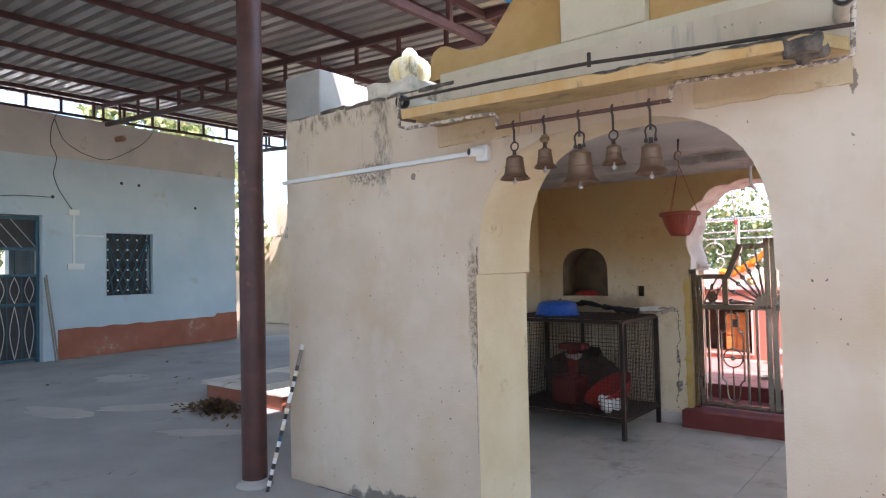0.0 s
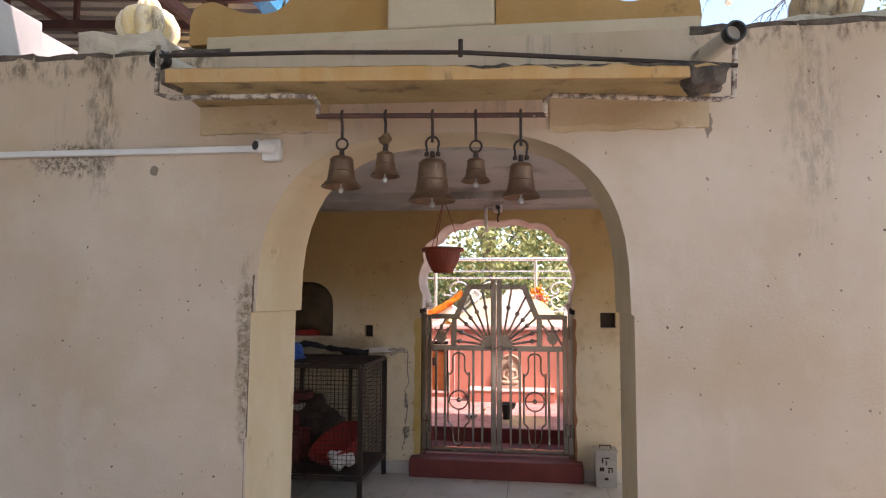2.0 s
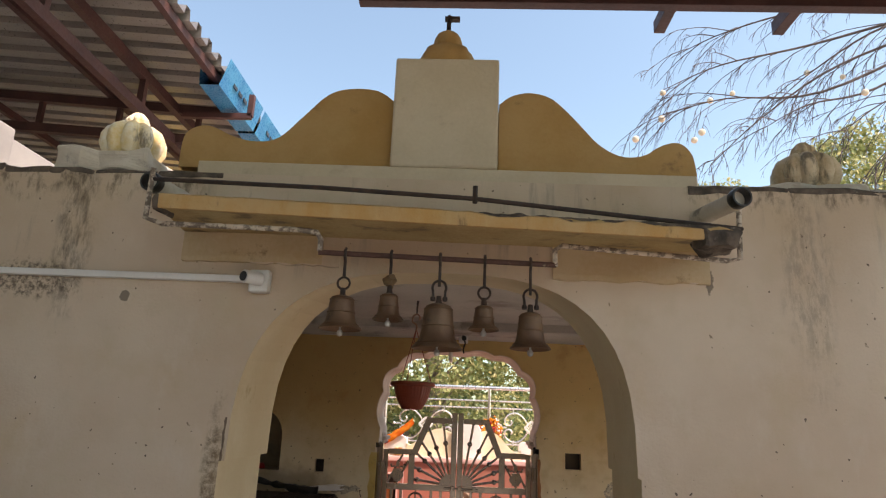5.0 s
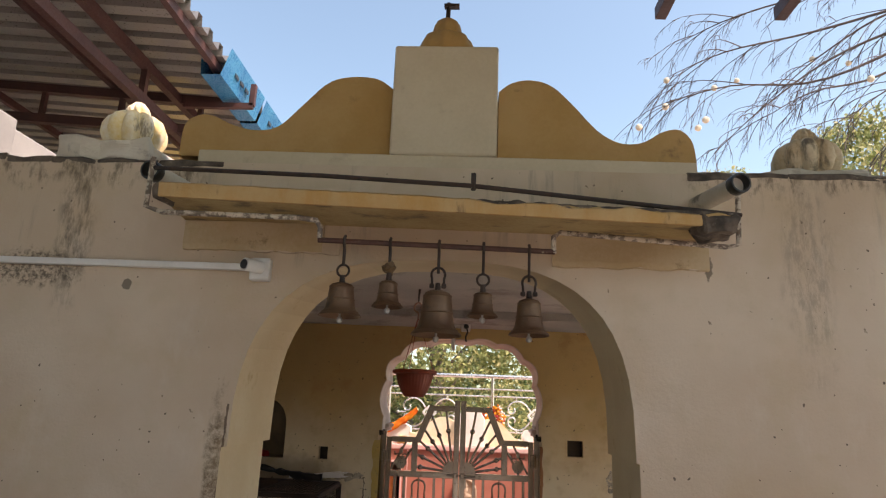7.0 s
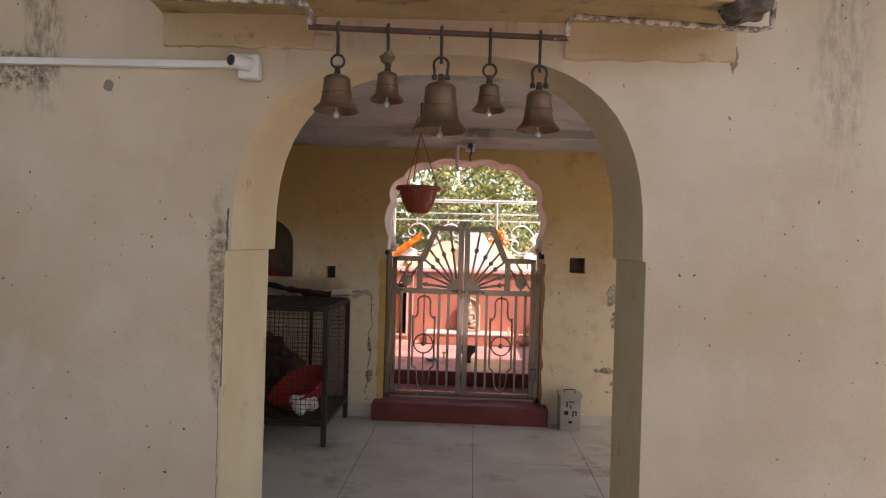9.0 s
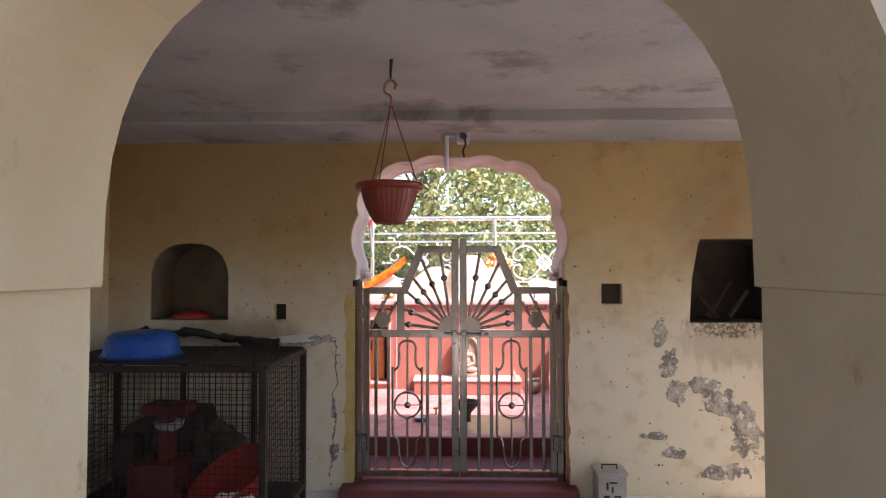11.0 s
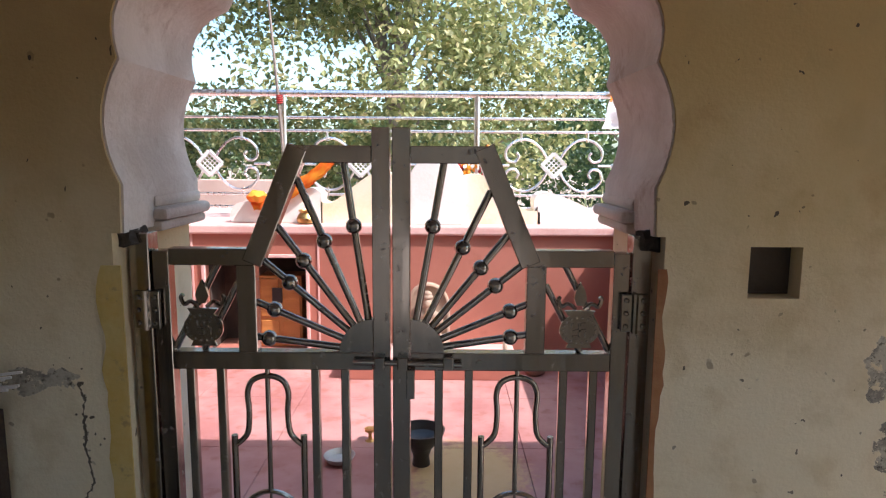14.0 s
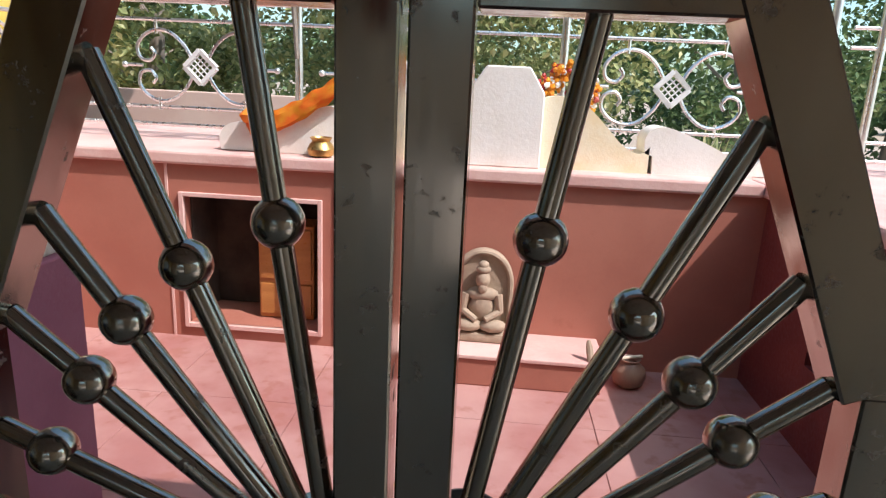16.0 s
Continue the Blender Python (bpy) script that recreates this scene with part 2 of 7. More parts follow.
def room_plaster():
    n = Nodes("ochre plaster")
    big, mid, fine = n.noise(1.6, 4), n.noise(8, 5), n.noise(80, 5, 0.6)
    z = n.nt.nodes.new("ShaderNodeSeparateXYZ")
    n.link(n.pos, z.inputs[0])
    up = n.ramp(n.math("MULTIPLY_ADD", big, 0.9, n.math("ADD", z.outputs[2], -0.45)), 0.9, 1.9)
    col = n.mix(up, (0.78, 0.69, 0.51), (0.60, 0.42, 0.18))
    col = n.mix(n.math("MULTIPLY", n.ramp(mid, 0.5, 0.7), 0.3), col, (0.48, 0.35, 0.16))
    pits = n.math("MULTIPLY", n.ramp(n.noise(24, 2, 0.5), 0.73, 0.77), 0.6)
    col = n.mix(pits, col, (0.16, 0.1, 0.06))
    # darker round the right niche, browner towards the upper left
    darkened = n.blob((1.62, 3.1, 1.80), (0.36, 0.5, 0.42), 0.5, 6, 1.0)
    col = n.mix(n.math("MULTIPLY", darkened, 0.4), col, (0.25, 0.19, 0.12))
    browned = n.blob((-1.7, 3.1, 2.25), (1.5, 0.6, 0.75), 0.45, 3, 1.2)
    col = n.mix(n.math("MULTIPLY", browned, 0.55), col, (0.34, 0.21, 0.085))
    rust = n.ramp(n.noise(3.1, 5, 0.6), 0.54, 0.68)
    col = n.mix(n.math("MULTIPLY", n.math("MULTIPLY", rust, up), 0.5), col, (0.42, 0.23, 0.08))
    scorch = n.blob((1.66, 3.1, 1.15), (0.27, 0.4, 0.07), 0.9, 30, 0.5, (1, 1, 0.4))
    scorch = n.math("MULTIPLY", scorch, n.ramp(n.noise(42, 6, 0.75), 0.42, 0.56))
    col = n.mix(n.math("MULTIPLY", scorch, 0.9), col, (0.06, 0.045, 0.035))
    drip = n.blob((1.66, 3.1, 1.06), (0.27, 0.4, 0.16), 0.9, 24, 0.6, (1, 1, 0.15))
    col = n.mix(n.math("MULTIPLY", drip, 0.35), col, (0.30, 0.2, 0.11))
    # flaking patches that run down the wall in a slanting chain
    peel = None
    for c, r in PEELS:
        b = n.blob((c[0], 3.1, c[1]), (r[0], 0.5, r[1]), 1.5, 11, 0.08)
        peel = b if peel is None else n.math("MAXIMUM", peel, b)
    peel = n.math("MULTIPLY", peel, n.ramp(n.noise(21, 6, 0.65), 0.40, 0.45))
    bare = n.mix(n.ramp(n.noise(14, 6, 0.7), 0.42, 0.58), (0.50, 0.45, 0.36), (0.24, 0.215, 0.18))
    bare = n.mix(n.ramp(n.noise(60, 4, 0.7), 0.55, 0.65), bare, (0.1, 0.085, 0.07))
    col = n.mix(peel, col, bare)
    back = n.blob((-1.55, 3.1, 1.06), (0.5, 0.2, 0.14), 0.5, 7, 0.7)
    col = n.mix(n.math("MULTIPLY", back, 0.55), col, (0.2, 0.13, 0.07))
    line = n.math("MAXIMUM", n.crack(-0.83, 0.45, 1.06, 0.0, 0.07, 0.004, 6), n.crack(-0.86, 0.2, 0.5, 0.1, 0.05, 0.003, 8))
    holes = n.math("MULTIPLY", n.ramp(n.noise(46, 1, 0.4), 0.765, 0.78), n.ramp(n.noise(2.3, 2), 0.42, 0.55))
    col = n.mix(n.math("MULTIPLY", n.math("MAXIMUM", line, holes), 0.9), col, (0.05, 0.038, 0.03))
    h = n.math("SUBTRACT", n.math("ADD", n.math("MULTIPLY", mid, 1.5), fine), n.math("MULTIPLY", peel, 1.5))
    return n.done(col, 0.9, 0, h, 0.3, 0.008)


def red_floor():
    n = Nodes("red oxide floor")
    big, mid = n.noise(2.2, 5), n.noise(11, 5)
    col = n.mix(n.ramp(big, 0.35, 0.65), (0.36, 0.16, 0.145), (0.46, 0.26, 0.235))
    col = n.mix(n.math("MULTIPLY", n.ramp(mid, 0.55, 0.68), 0.6), col, (0.33, 0.13, 0.10))
    spill = n.blob((0.2, 4.1, 0.3), (0.24, 0.3, 0.2), 0.5, 30, 0.6)
    col = n.mix(n.math("MULTIPLY", spill, 0.8), col, (0.6, 0.45, 0.2))
    return n.done(col, n.ramp(mid, 0.3, 0.7, 0.3, 0.55), 0, mid, 0.15, 0.004)


def steel(name, c, rough, dirt=(0.12, 0.07, 0.05)):
    n = Nodes(name)
    f = n.noise(32, 7, 0.7)
    lines = n.noise(40, 3, 0.5, (1, 1, 0.06))
    d = n.ramp(f, 0.60, 0.70)
    col = n.mix(n.math("MULTIPLY", d, 0.75), c, dirt)
    r = n.math("ADD", n.ramp(lines, 0.3, 0.7, rough - 0.07, rough + 0.1), n.math("MULTIPLY", d, 0.3))
    n.put(n.bsdf.inputs["Metallic"], n.math("SUBTRACT", 1.0, n.math("MULTIPLY", d, 0.7)))
    n.put(n.bsdf.inputs["Base Color"], col)
    n.put(n.bsdf.inputs["Roughness"], r)
    return n.m


def leaf_mat(name, c1, c2, c3):
    n = Nodes(name)
    g = n.nt.nodes.new("ShaderNodeNewGeometry").outputs["Random Per Island"]
    col = n.mix(n.ramp(g, 0.0, 0.7), c1, c2)
    col = n.mix(n.ramp(g, 0.75, 1.0), col, c3)
    m = n.done(col, 0.45)
    t = n.nt.nodes.new("ShaderNodeBsdfTranslucent")
    n.link(col, t.inputs["Color"])
    mx = n.nt.nodes.new("ShaderNodeMixShader")
    mx.inputs[0].default_value = 0.3
    n.link(n.bsdf.outputs[0], mx.inputs[1]), n.link(t.outputs[0], mx.inputs[2])
    n.link(mx.outputs[0], n.nt.nodes["Material Output"].inputs["Surface"])
    return m


M = dict(
    yellow_wash=surf("yellow wash", (0.60, 0.40, 0.10), (0.66, 0.50, 0.2), 8, 0.9, dirt=(0.35, 0.25, 0.12), dirt_at=0.56, dirt_scale=14),
    rust_wash=surf("rust brown wash", (0.30, 0.12, 0.05), (0.38, 0.19, 0.09), 8, 0.9, dirt=(0.12, 0.07, 0.04), dirt_at=0.56, dirt_scale=14),
    cream=front_plaster(),
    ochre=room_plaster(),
    crest=surf("ochre paint", (0.43, 0.25, 0.085), (0.50, 0.32, 0.14), 3, 0.9, dirt=(0.22, 0.13, 0.07), dirt_at=0.57, dirt_scale=5),
    fascia=surf("yellow flaking paint", (0.50, 0.285, 0.095), (0.53, 0.355, 0.17), 12, 0.85, dirt=(0.20, 0.12, 0.06), dirt_at=0.58, dirt_scale=16, stretch=(1, 1, 0.3), bump=0.5),
    band=surf("stained cream plaster", (0.55, 0.435, 0.285), (0.48, 0.36, 0.21), 4, 0.9, dirt=(0.22, 0.15, 0.08), dirt_at=0.6, dirt_scale=9),
    reveal=surf("yellowish plaster", (0.57, 0.455, 0.29), (0.64, 0.54, 0.37), 2.2, 0.9, dirt=(0.40, 0.28, 0.14), dirt_at=0.6, dirt_scale=5),
    soffit=surf("stained soffit", (0.50, 0.38, 0.19), (0.38, 0.26, 0.11), 3, 0.9, dirt=(0.15, 0.11, 0.07), dirt_at=0.55, dirt_scale=6),
    rubble=surf("blackened broken concrete", (0.05, 0.042, 0.036), (0.15, 0.12, 0.095), 16, 0.95, dirt=(0.36, 0.31, 0.25), dirt_at=0.6, dirt_scale=18, bump=0.8),
    # pale plaster darkened to grey so the sunlit side parapet looks shaded
    shade_grey=surf("plaster greyed for shade", (0.27, 0.27, 0.265), (0.33, 0.325, 0.31), 4, 0.9),
    coping=surf("weathered lime plaster", (0.55, 0.50, 0.42), (0.66, 0.62, 0.54), 5, 0.9, dirt=(0.16, 0.15, 0.14), dirt_at=0.56, dirt_scale=6, bump=0.5),
    finial=surf("limewashed finial", (0.74, 0.58, 0.26), (0.86, 0.82, 0.72), 9, 0.85, dirt=(0.13, 0.10, 0.08), dirt_at=0.55, dirt_scale=12, stretch=(1, 1, 0.35), bump=0.5),
    oldfinial=surf("weathered finial", (0.50, 0.36, 0.20), (0.74, 0.62, 0.45), 8, 0.9, dirt=(0.09, 0.075, 0.06), dirt_at=0.53, dirt_scale=9, stretch=(1.2, 1.2, 0.3), bump=0.6),
    ceiling=surf("whitewashed ceiling", (0.47, 0.44, 0.41), (0.38, 0.355, 0.335), 2, 0.9, dirt=(0.20, 0.17, 0.145), dirt_at=0.52, dirt_scale=1.7),
    plainband=surf("clean cream plaster", (0.55, 0.47, 0.34), (0.64, 0.56, 0.43), 2, 0.9, dirt=(0.40, 0.33, 0.24), dirt_at=0.58),
    arch=surf("white distemper", (0.53, 0.43, 0.355), (0.69, 0.61, 0.54), 4, 0.8, dirt=(0.36, 0.24, 0.17), dirt_at=0.55, dirt_scale=3.5, bump=0.5),
    concrete=surf("worn concrete floor", (0.30, 0.29, 0.27), (0.39, 0.375, 0.35), 0.9, 0.8, dirt=(0.20, 0.19, 0.175), dirt_at=0.58, dirt_scale=1.2, fine=30),
    room_floor=surf("stone slab floor", (0.42, 0.40, 0.36), (0.53, 0.505, 0.465), 2.5, 0.55, dirt=(0.24, 0.215, 0.185), dirt_at=0.53, dirt_scale=1.6),
    skirt=surf("pale skirting", (0.6, 0.58, 0.55), (0.7, 0.68, 0.64), 5, 0.7),
    maroon=surf("maroon paint", (0.17, 0.035, 0.035), (0.22, 0.05, 0.045), 5, 0.55, dirt=(0.3, 0.16, 0.14), dirt_at=0.68),
    purple=surf("purple red distemper", (0.26, 0.075, 0.11), (0.33, 0.11, 0.15), 4, 0.7),
    redwall=surf("brick red paint", (0.36, 0.13, 0.09), (0.42, 0.165, 0.115), 2.5, 0.6, dirt=(0.34, 0.12, 0.08), dirt_at=0.6, bump=0.06),
    pinkcap=surf("pink coping", (0.62, 0.36, 0.32), (0.7, 0.48, 0.43), 4, 0.7),
    redfloor=red_floor(),
    shrine=surf("white limewash", (0.72, 0.68, 0.61), (0.80, 0.77, 0.72), 4, 0.85, dirt=(0.55, 0.43, 0.36), dirt_at=0.64),
    buff=surf("buff limewash", (0.76, 0.62, 0.38), (0.8, 0.72, 0.54), 4, 0.85),
    gate=steel("gate steel", (0.36, 0.325, 0.28), 0.17),
    rail=steel("polished rail steel", (0.78, 0.77, 0.75), 0.3, (0.4, 0.38, 0.35)),
    iron=surf("rusty black iron", (0.022, 0.014, 0.011), (0.05, 0.029, 0.02), 12, 0.7, dirt=(0.07, 0.035, 0.02), dirt_scale=14, dirt_at=0.56),
    pipepaint=surf("rusty painted pipe", (0.10, 0.042, 0.03), (0.065, 0.03, 0.022), 20, 0.7, dirt=(0.5, 0.42, 0.3), dirt_scale=34, dirt_at=0.62),
    whitepipe=surf("peeling white pipe", (0.5, 0.42, 0.33), (0.6, 0.53, 0.44), 20, 0.75, dirt=(0.045, 0.02, 0.014), dirt_scale=34, dirt_at=0.44),
    bell=surf("tarnished brass", (0.13, 0.07, 0.043), (0.20, 0.12, 0.068), 9, 0.48, 0.45, dirt=(0.05, 0.04, 0.035), dirt_scale=9, dirt_at=0.56),
    brass=surf("brass", (0.55, 0.36, 0.12), (0.45, 0.28, 0.10), 9, 0.35, 0.9),
    plastic_white=surf("white plastic", (0.72, 0.72, 0.7), (0.66, 0.66, 0.63), 6, 0.5, bump=0.05),
    black=surf("black plastic", (0.012, 0.012, 0.013), (0.03, 0.028, 0.027), 8, 0.4),
    terracotta=surf("terracotta plastic", (0.27, 0.04, 0.016), (0.22, 0.034, 0.014), 5, 0.45, bump=0.05),
    blue_plastic=surf("blue plastic", (0.008, 0.085, 0.42), (0.010, 0.10, 0.46), 5, 0.32, bump=0.05),
    red_plastic=surf("red painted metal", (0.42, 0.025, 0.02), (0.34, 0.022, 0.02), 5, 0.5),
    # grimy red, also darkened for the shade inside the cage
    dim_red=surf("grimy red paint darkened for shade", (0.15, 0.015, 0.012), (0.10, 0.012, 0.01), 6, 0.6, dirt=(0.03, 0.02, 0.015), dirt_at=0.55),
    column=surf("red oxide steel", (0.05, 0.018, 0.016), (0.075, 0.027, 0.023), 6, 0.5, dirt=(0.23, 0.12, 0.07), dirt_at=0.62, dirt_scale=5),
    sheet=surf("galvanised sheet", (0.30, 0.28, 0.26), (0.40, 0.37, 0.34), 1.6, 0.36, 0.5, stretch=(0.4, 1, 1), bump=0.04),
    truss=surf("primer red steel", (0.05, 0.018, 0.016), (0.075, 0.027, 0.022), 6, 0.6),
    bluewall=surf("pale blue distemper", (0.41, 0.50, 0.55), (0.49, 0.57, 0.61), 1.0, 0.9, dirt=(0.40, 0.41, 0.38), dirt_at=0.6, dirt_scale=1.4),
    dado=surf("flaking red dado", (0.30, 0.095, 0.055), (0.36, 0.13, 0.08), 2, 0.9, dirt=(0.42, 0.39, 0.35), dirt_at=0.58, dirt_scale=2),
    bluesteel=surf("blue grille paint", (0.02, 0.075, 0.11), (0.03, 0.10, 0.14), 6, 0.5),
    # near black colour that stands in for unlit rooms behind openings
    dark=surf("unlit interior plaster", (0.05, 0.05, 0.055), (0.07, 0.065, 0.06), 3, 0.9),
    greyband=surf("bare grey beige plaster", (0.42, 0.40, 0.36), (0.50, 0.47, 0.42), 1.2, 0.9, dirt=(0.33, 0.31, 0.28), dirt_at=0.58, dirt_scale=2),
    gutter=surf("blue film wrapped sheet", (0.012, 0.15, 0.33), (0.03, 0.24, 0.43), 5, 0.3),
    straw=surf("pale reed", (0.62, 0.52, 0.38), (0.7, 0.62, 0.5), 30, 0.8),
    wood=surf("varnished wood", (0.50, 0.22, 0.06), (0.42, 0.17, 0.045), 4, 0.35, stretch=(1, 1, 6)),
    stone=surf("carved sandstone", (0.33, 0.25, 0.18), (0.42, 0.32, 0.23), 14, 0.8, dirt=(0.2, 0.14, 0.1), dirt_scale=10, bump=0.4),
    clay=surf("fired clay", (0.33, 0.19, 0.13), (0.25, 0.14, 0.10), 12, 0.4),
    orange=surf("orange cloth", (0.80, 0.17, 0.01), (0.78, 0.34, 0.02), 16, 0.75, dirt=(0.8, 0.5, 0.05), dirt_scale=14, dirt_at=0.6),
    marigold=leaf_mat("marigold petals", (0.75, 0.25, 0.01), (0.85, 0.4, 0.02), (0.5, 0.1, 0.08)),
    whitecloth=surf("white cloth", (0.8, 0.79, 0.77), (0.72, 0.7, 0.68), 9, 0.85),
    leaf=leaf_mat("peepal leaves", (0.16, 0.21, 0.075), (0.36, 0.39, 0.16), (0.68, 0.62, 0.32)),
    leaf_dark=leaf_mat("dark leaves", (0.07, 0.13, 0.05), (0.14, 0.22, 0.08), (0.26, 0.31, 0.13)),
    darkbark=surf("dark bark", (0.045, 0.035, 0.032), (0.075, 0.06, 0.055), 8, 0.9),
    bark=surf("grey bark", (0.20, 0.17, 0.14), (0.28, 0.24, 0.2), 8, 0.9, stretch=(1, 1, 0.2), bump=0.6),
    earth=surf("dry earth", (0.34, 0.27, 0.2), (0.42, 0.34, 0.26), 0.5, 0.95, dirt=(0.24, 0.2, 0.13), dirt_scale=0.4),
    litter=leaf_mat("dry leaves", (0.10, 0.05, 0.025), (0.16, 0.09, 0.04), (0.24, 0.16, 0.08)),
    galv=surf("dull tin", (0.42, 0.42, 0.40), (0.5, 0.49, 0.47), 8, 0.5, 0.5, dirt=(0.2, 0.15, 0.1), dirt_at=0.62, dirt_scale=12),
    yellow=surf("yellow house paint", (0.72, 0.52, 0.10), (0.78, 0.6, 0.18), 1.5, 0.85),
    pinkwall=surf("pink plaster", (0.55, 0.38, 0.32), (0.62, 0.47, 0.40), 1.5, 0.9),
    # dark plasters whose colour carries the shade of niches and recesses
    niche=surf("darkened niche plaster", (0.16, 0.12, 0.08), (0.24, 0.18, 0.11), 6, 0.95, dirt=(0.07, 0.05, 0.04)),
    darkened=surf("near black plaster", (0.035, 0.026, 0.02), (0.075, 0.055, 0.04), 6, 0.95),
)
CX = -0.045  # centre line of the gate
GY = 3.19    # plane of the gate


# ---- structure ----
def structure(name, bm, mat, label, category, smooth=False):
    return tagged(part(name, bm, M[mat], None, label, smooth), label, category, kind="structure")


def half_arch(xr, zs, zt, n=10, power=2.9):
    """Right half of a flattened arch from its springing to its crown, about x = 0."""
    out = []
    for i in range(n + 1):
        a = math.pi / 2 * i / n
        out.append((xr * math.cos(a) ** (2 / power), zs + (zt - zs) * math.sin(a) ** (2 / power)))
    return out


def front_wall():
    bm = bmesh.new()

    def outline(cx, hl, hr, zt, pl, pr, d):
        zs = 1.465
        right = [(cx + x, z) for x, z in half_arch(hr, zs, zt, 12, pr)]
        left = [(cx - x, z) for x, z in half_arch(hl, zs, zt, 12, pl)[::-1]][1:]
        return [(-2.6, 0), (-2.6, 2.61), (6.5, 2.555), (6.5, 0), (cx + hr + d, 0), (cx + hr + d, zs - 0.004)] + right + left + [(cx - hl - d * 1.8, zs - 0.004), (cx - hl - d * 2.2, 0)]
    prism(bm, outline(-0.11, 0.760, 0.758, 2.203, 2.75, 2.95, 0.012), 0.0, 0.555, outline(-0.11, 0.768, 0.77, 2.275, 2.8, 2.9, 0.016))
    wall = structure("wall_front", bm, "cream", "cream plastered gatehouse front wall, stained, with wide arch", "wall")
    wall.data.materials.append(M["reveal"])
    for p in wall.data.polygons:
        if abs(p.normal.y) < 0.6 and abs(p.center.x + 0.11) < 0.85 and p.center.z < 2.3:
            p.material_index = 1
    for x0, x1, z in ((-1.02, -0.5, 2.226), (0.36, 0.93, 2.205)):
        bm = bmesh.new()
        rnd = random.Random(3)
        n = 14
        rows = []
        for i in range(n + 1):
            x = x0 + (x1 - x0) * i / n
            zz = z - 0.03 * (x - x0) + rnd.uniform(-0.006, 0.006)
            rows.append([bm.verts.new(p) for p in ((x, -0.012, zz), (x, -0.012, zz + 0.05), (x, 0.004, zz + 0.07), (x, 0.004, zz))])
        for a, b in zip(rows, rows[1:]):
            for k in range(4):
                bm.faces.new((a[k], a[(k + 1) % 4], b[(k + 1) % 4], b[k]))
        bm.faces.new(rows[0]), bm.faces.new(rows[-1][::-1])
        part("plaster_lip", bm, M["cream"], wall, "ragged edge of an older plaster coat")


def cusps():
    """Half outline of the cusped gate arch, from its springing to its crown."""
    pts = [(0.655, 1.56), (0.645, 1.86), (0.535, 2.075), (0.30, 2.195), (0.075, 2.225)]
    line = []
    for p, q, b in zip(pts, pts[1:], (-0.042, -0.055, -0.05, -0.026)):
        line += arc(p, q, b, 8)
    return line + [pts[-1]]


def niche_outline(x0, x1, z0, z1, rise):
    n, c, h = 8, (x0 + x1) / 2, (x1 - x0) / 2
    if rise is None:  # leaning sides and a flat top
        r = [(x1, z0), (x1 - 0.012, z0 + 0.25), (x1 - 0.03, z1 - 0.09), (x1 - 0.05, z1 - 0.03), (x1 - 0.085, z1), (c, z1)]
        return c, r, [(c, z1), (x0 + 0.075, z1), (x0 + 0.06, z1 - 0.03), (x0 + 0.018, z1 - 0.25), (x0, z0)]
    top = [(c + h * math.cos(math.pi * i / (2 * n)) ** 0.8, z1 - rise + rise * math.sin(math.pi * i / (2 * n))) for i in range(n + 1)]
    return c, [(x1, z0)] + top, [(2 * c - x, z) for x, z in top[::-1]] + [(x0, z0)]


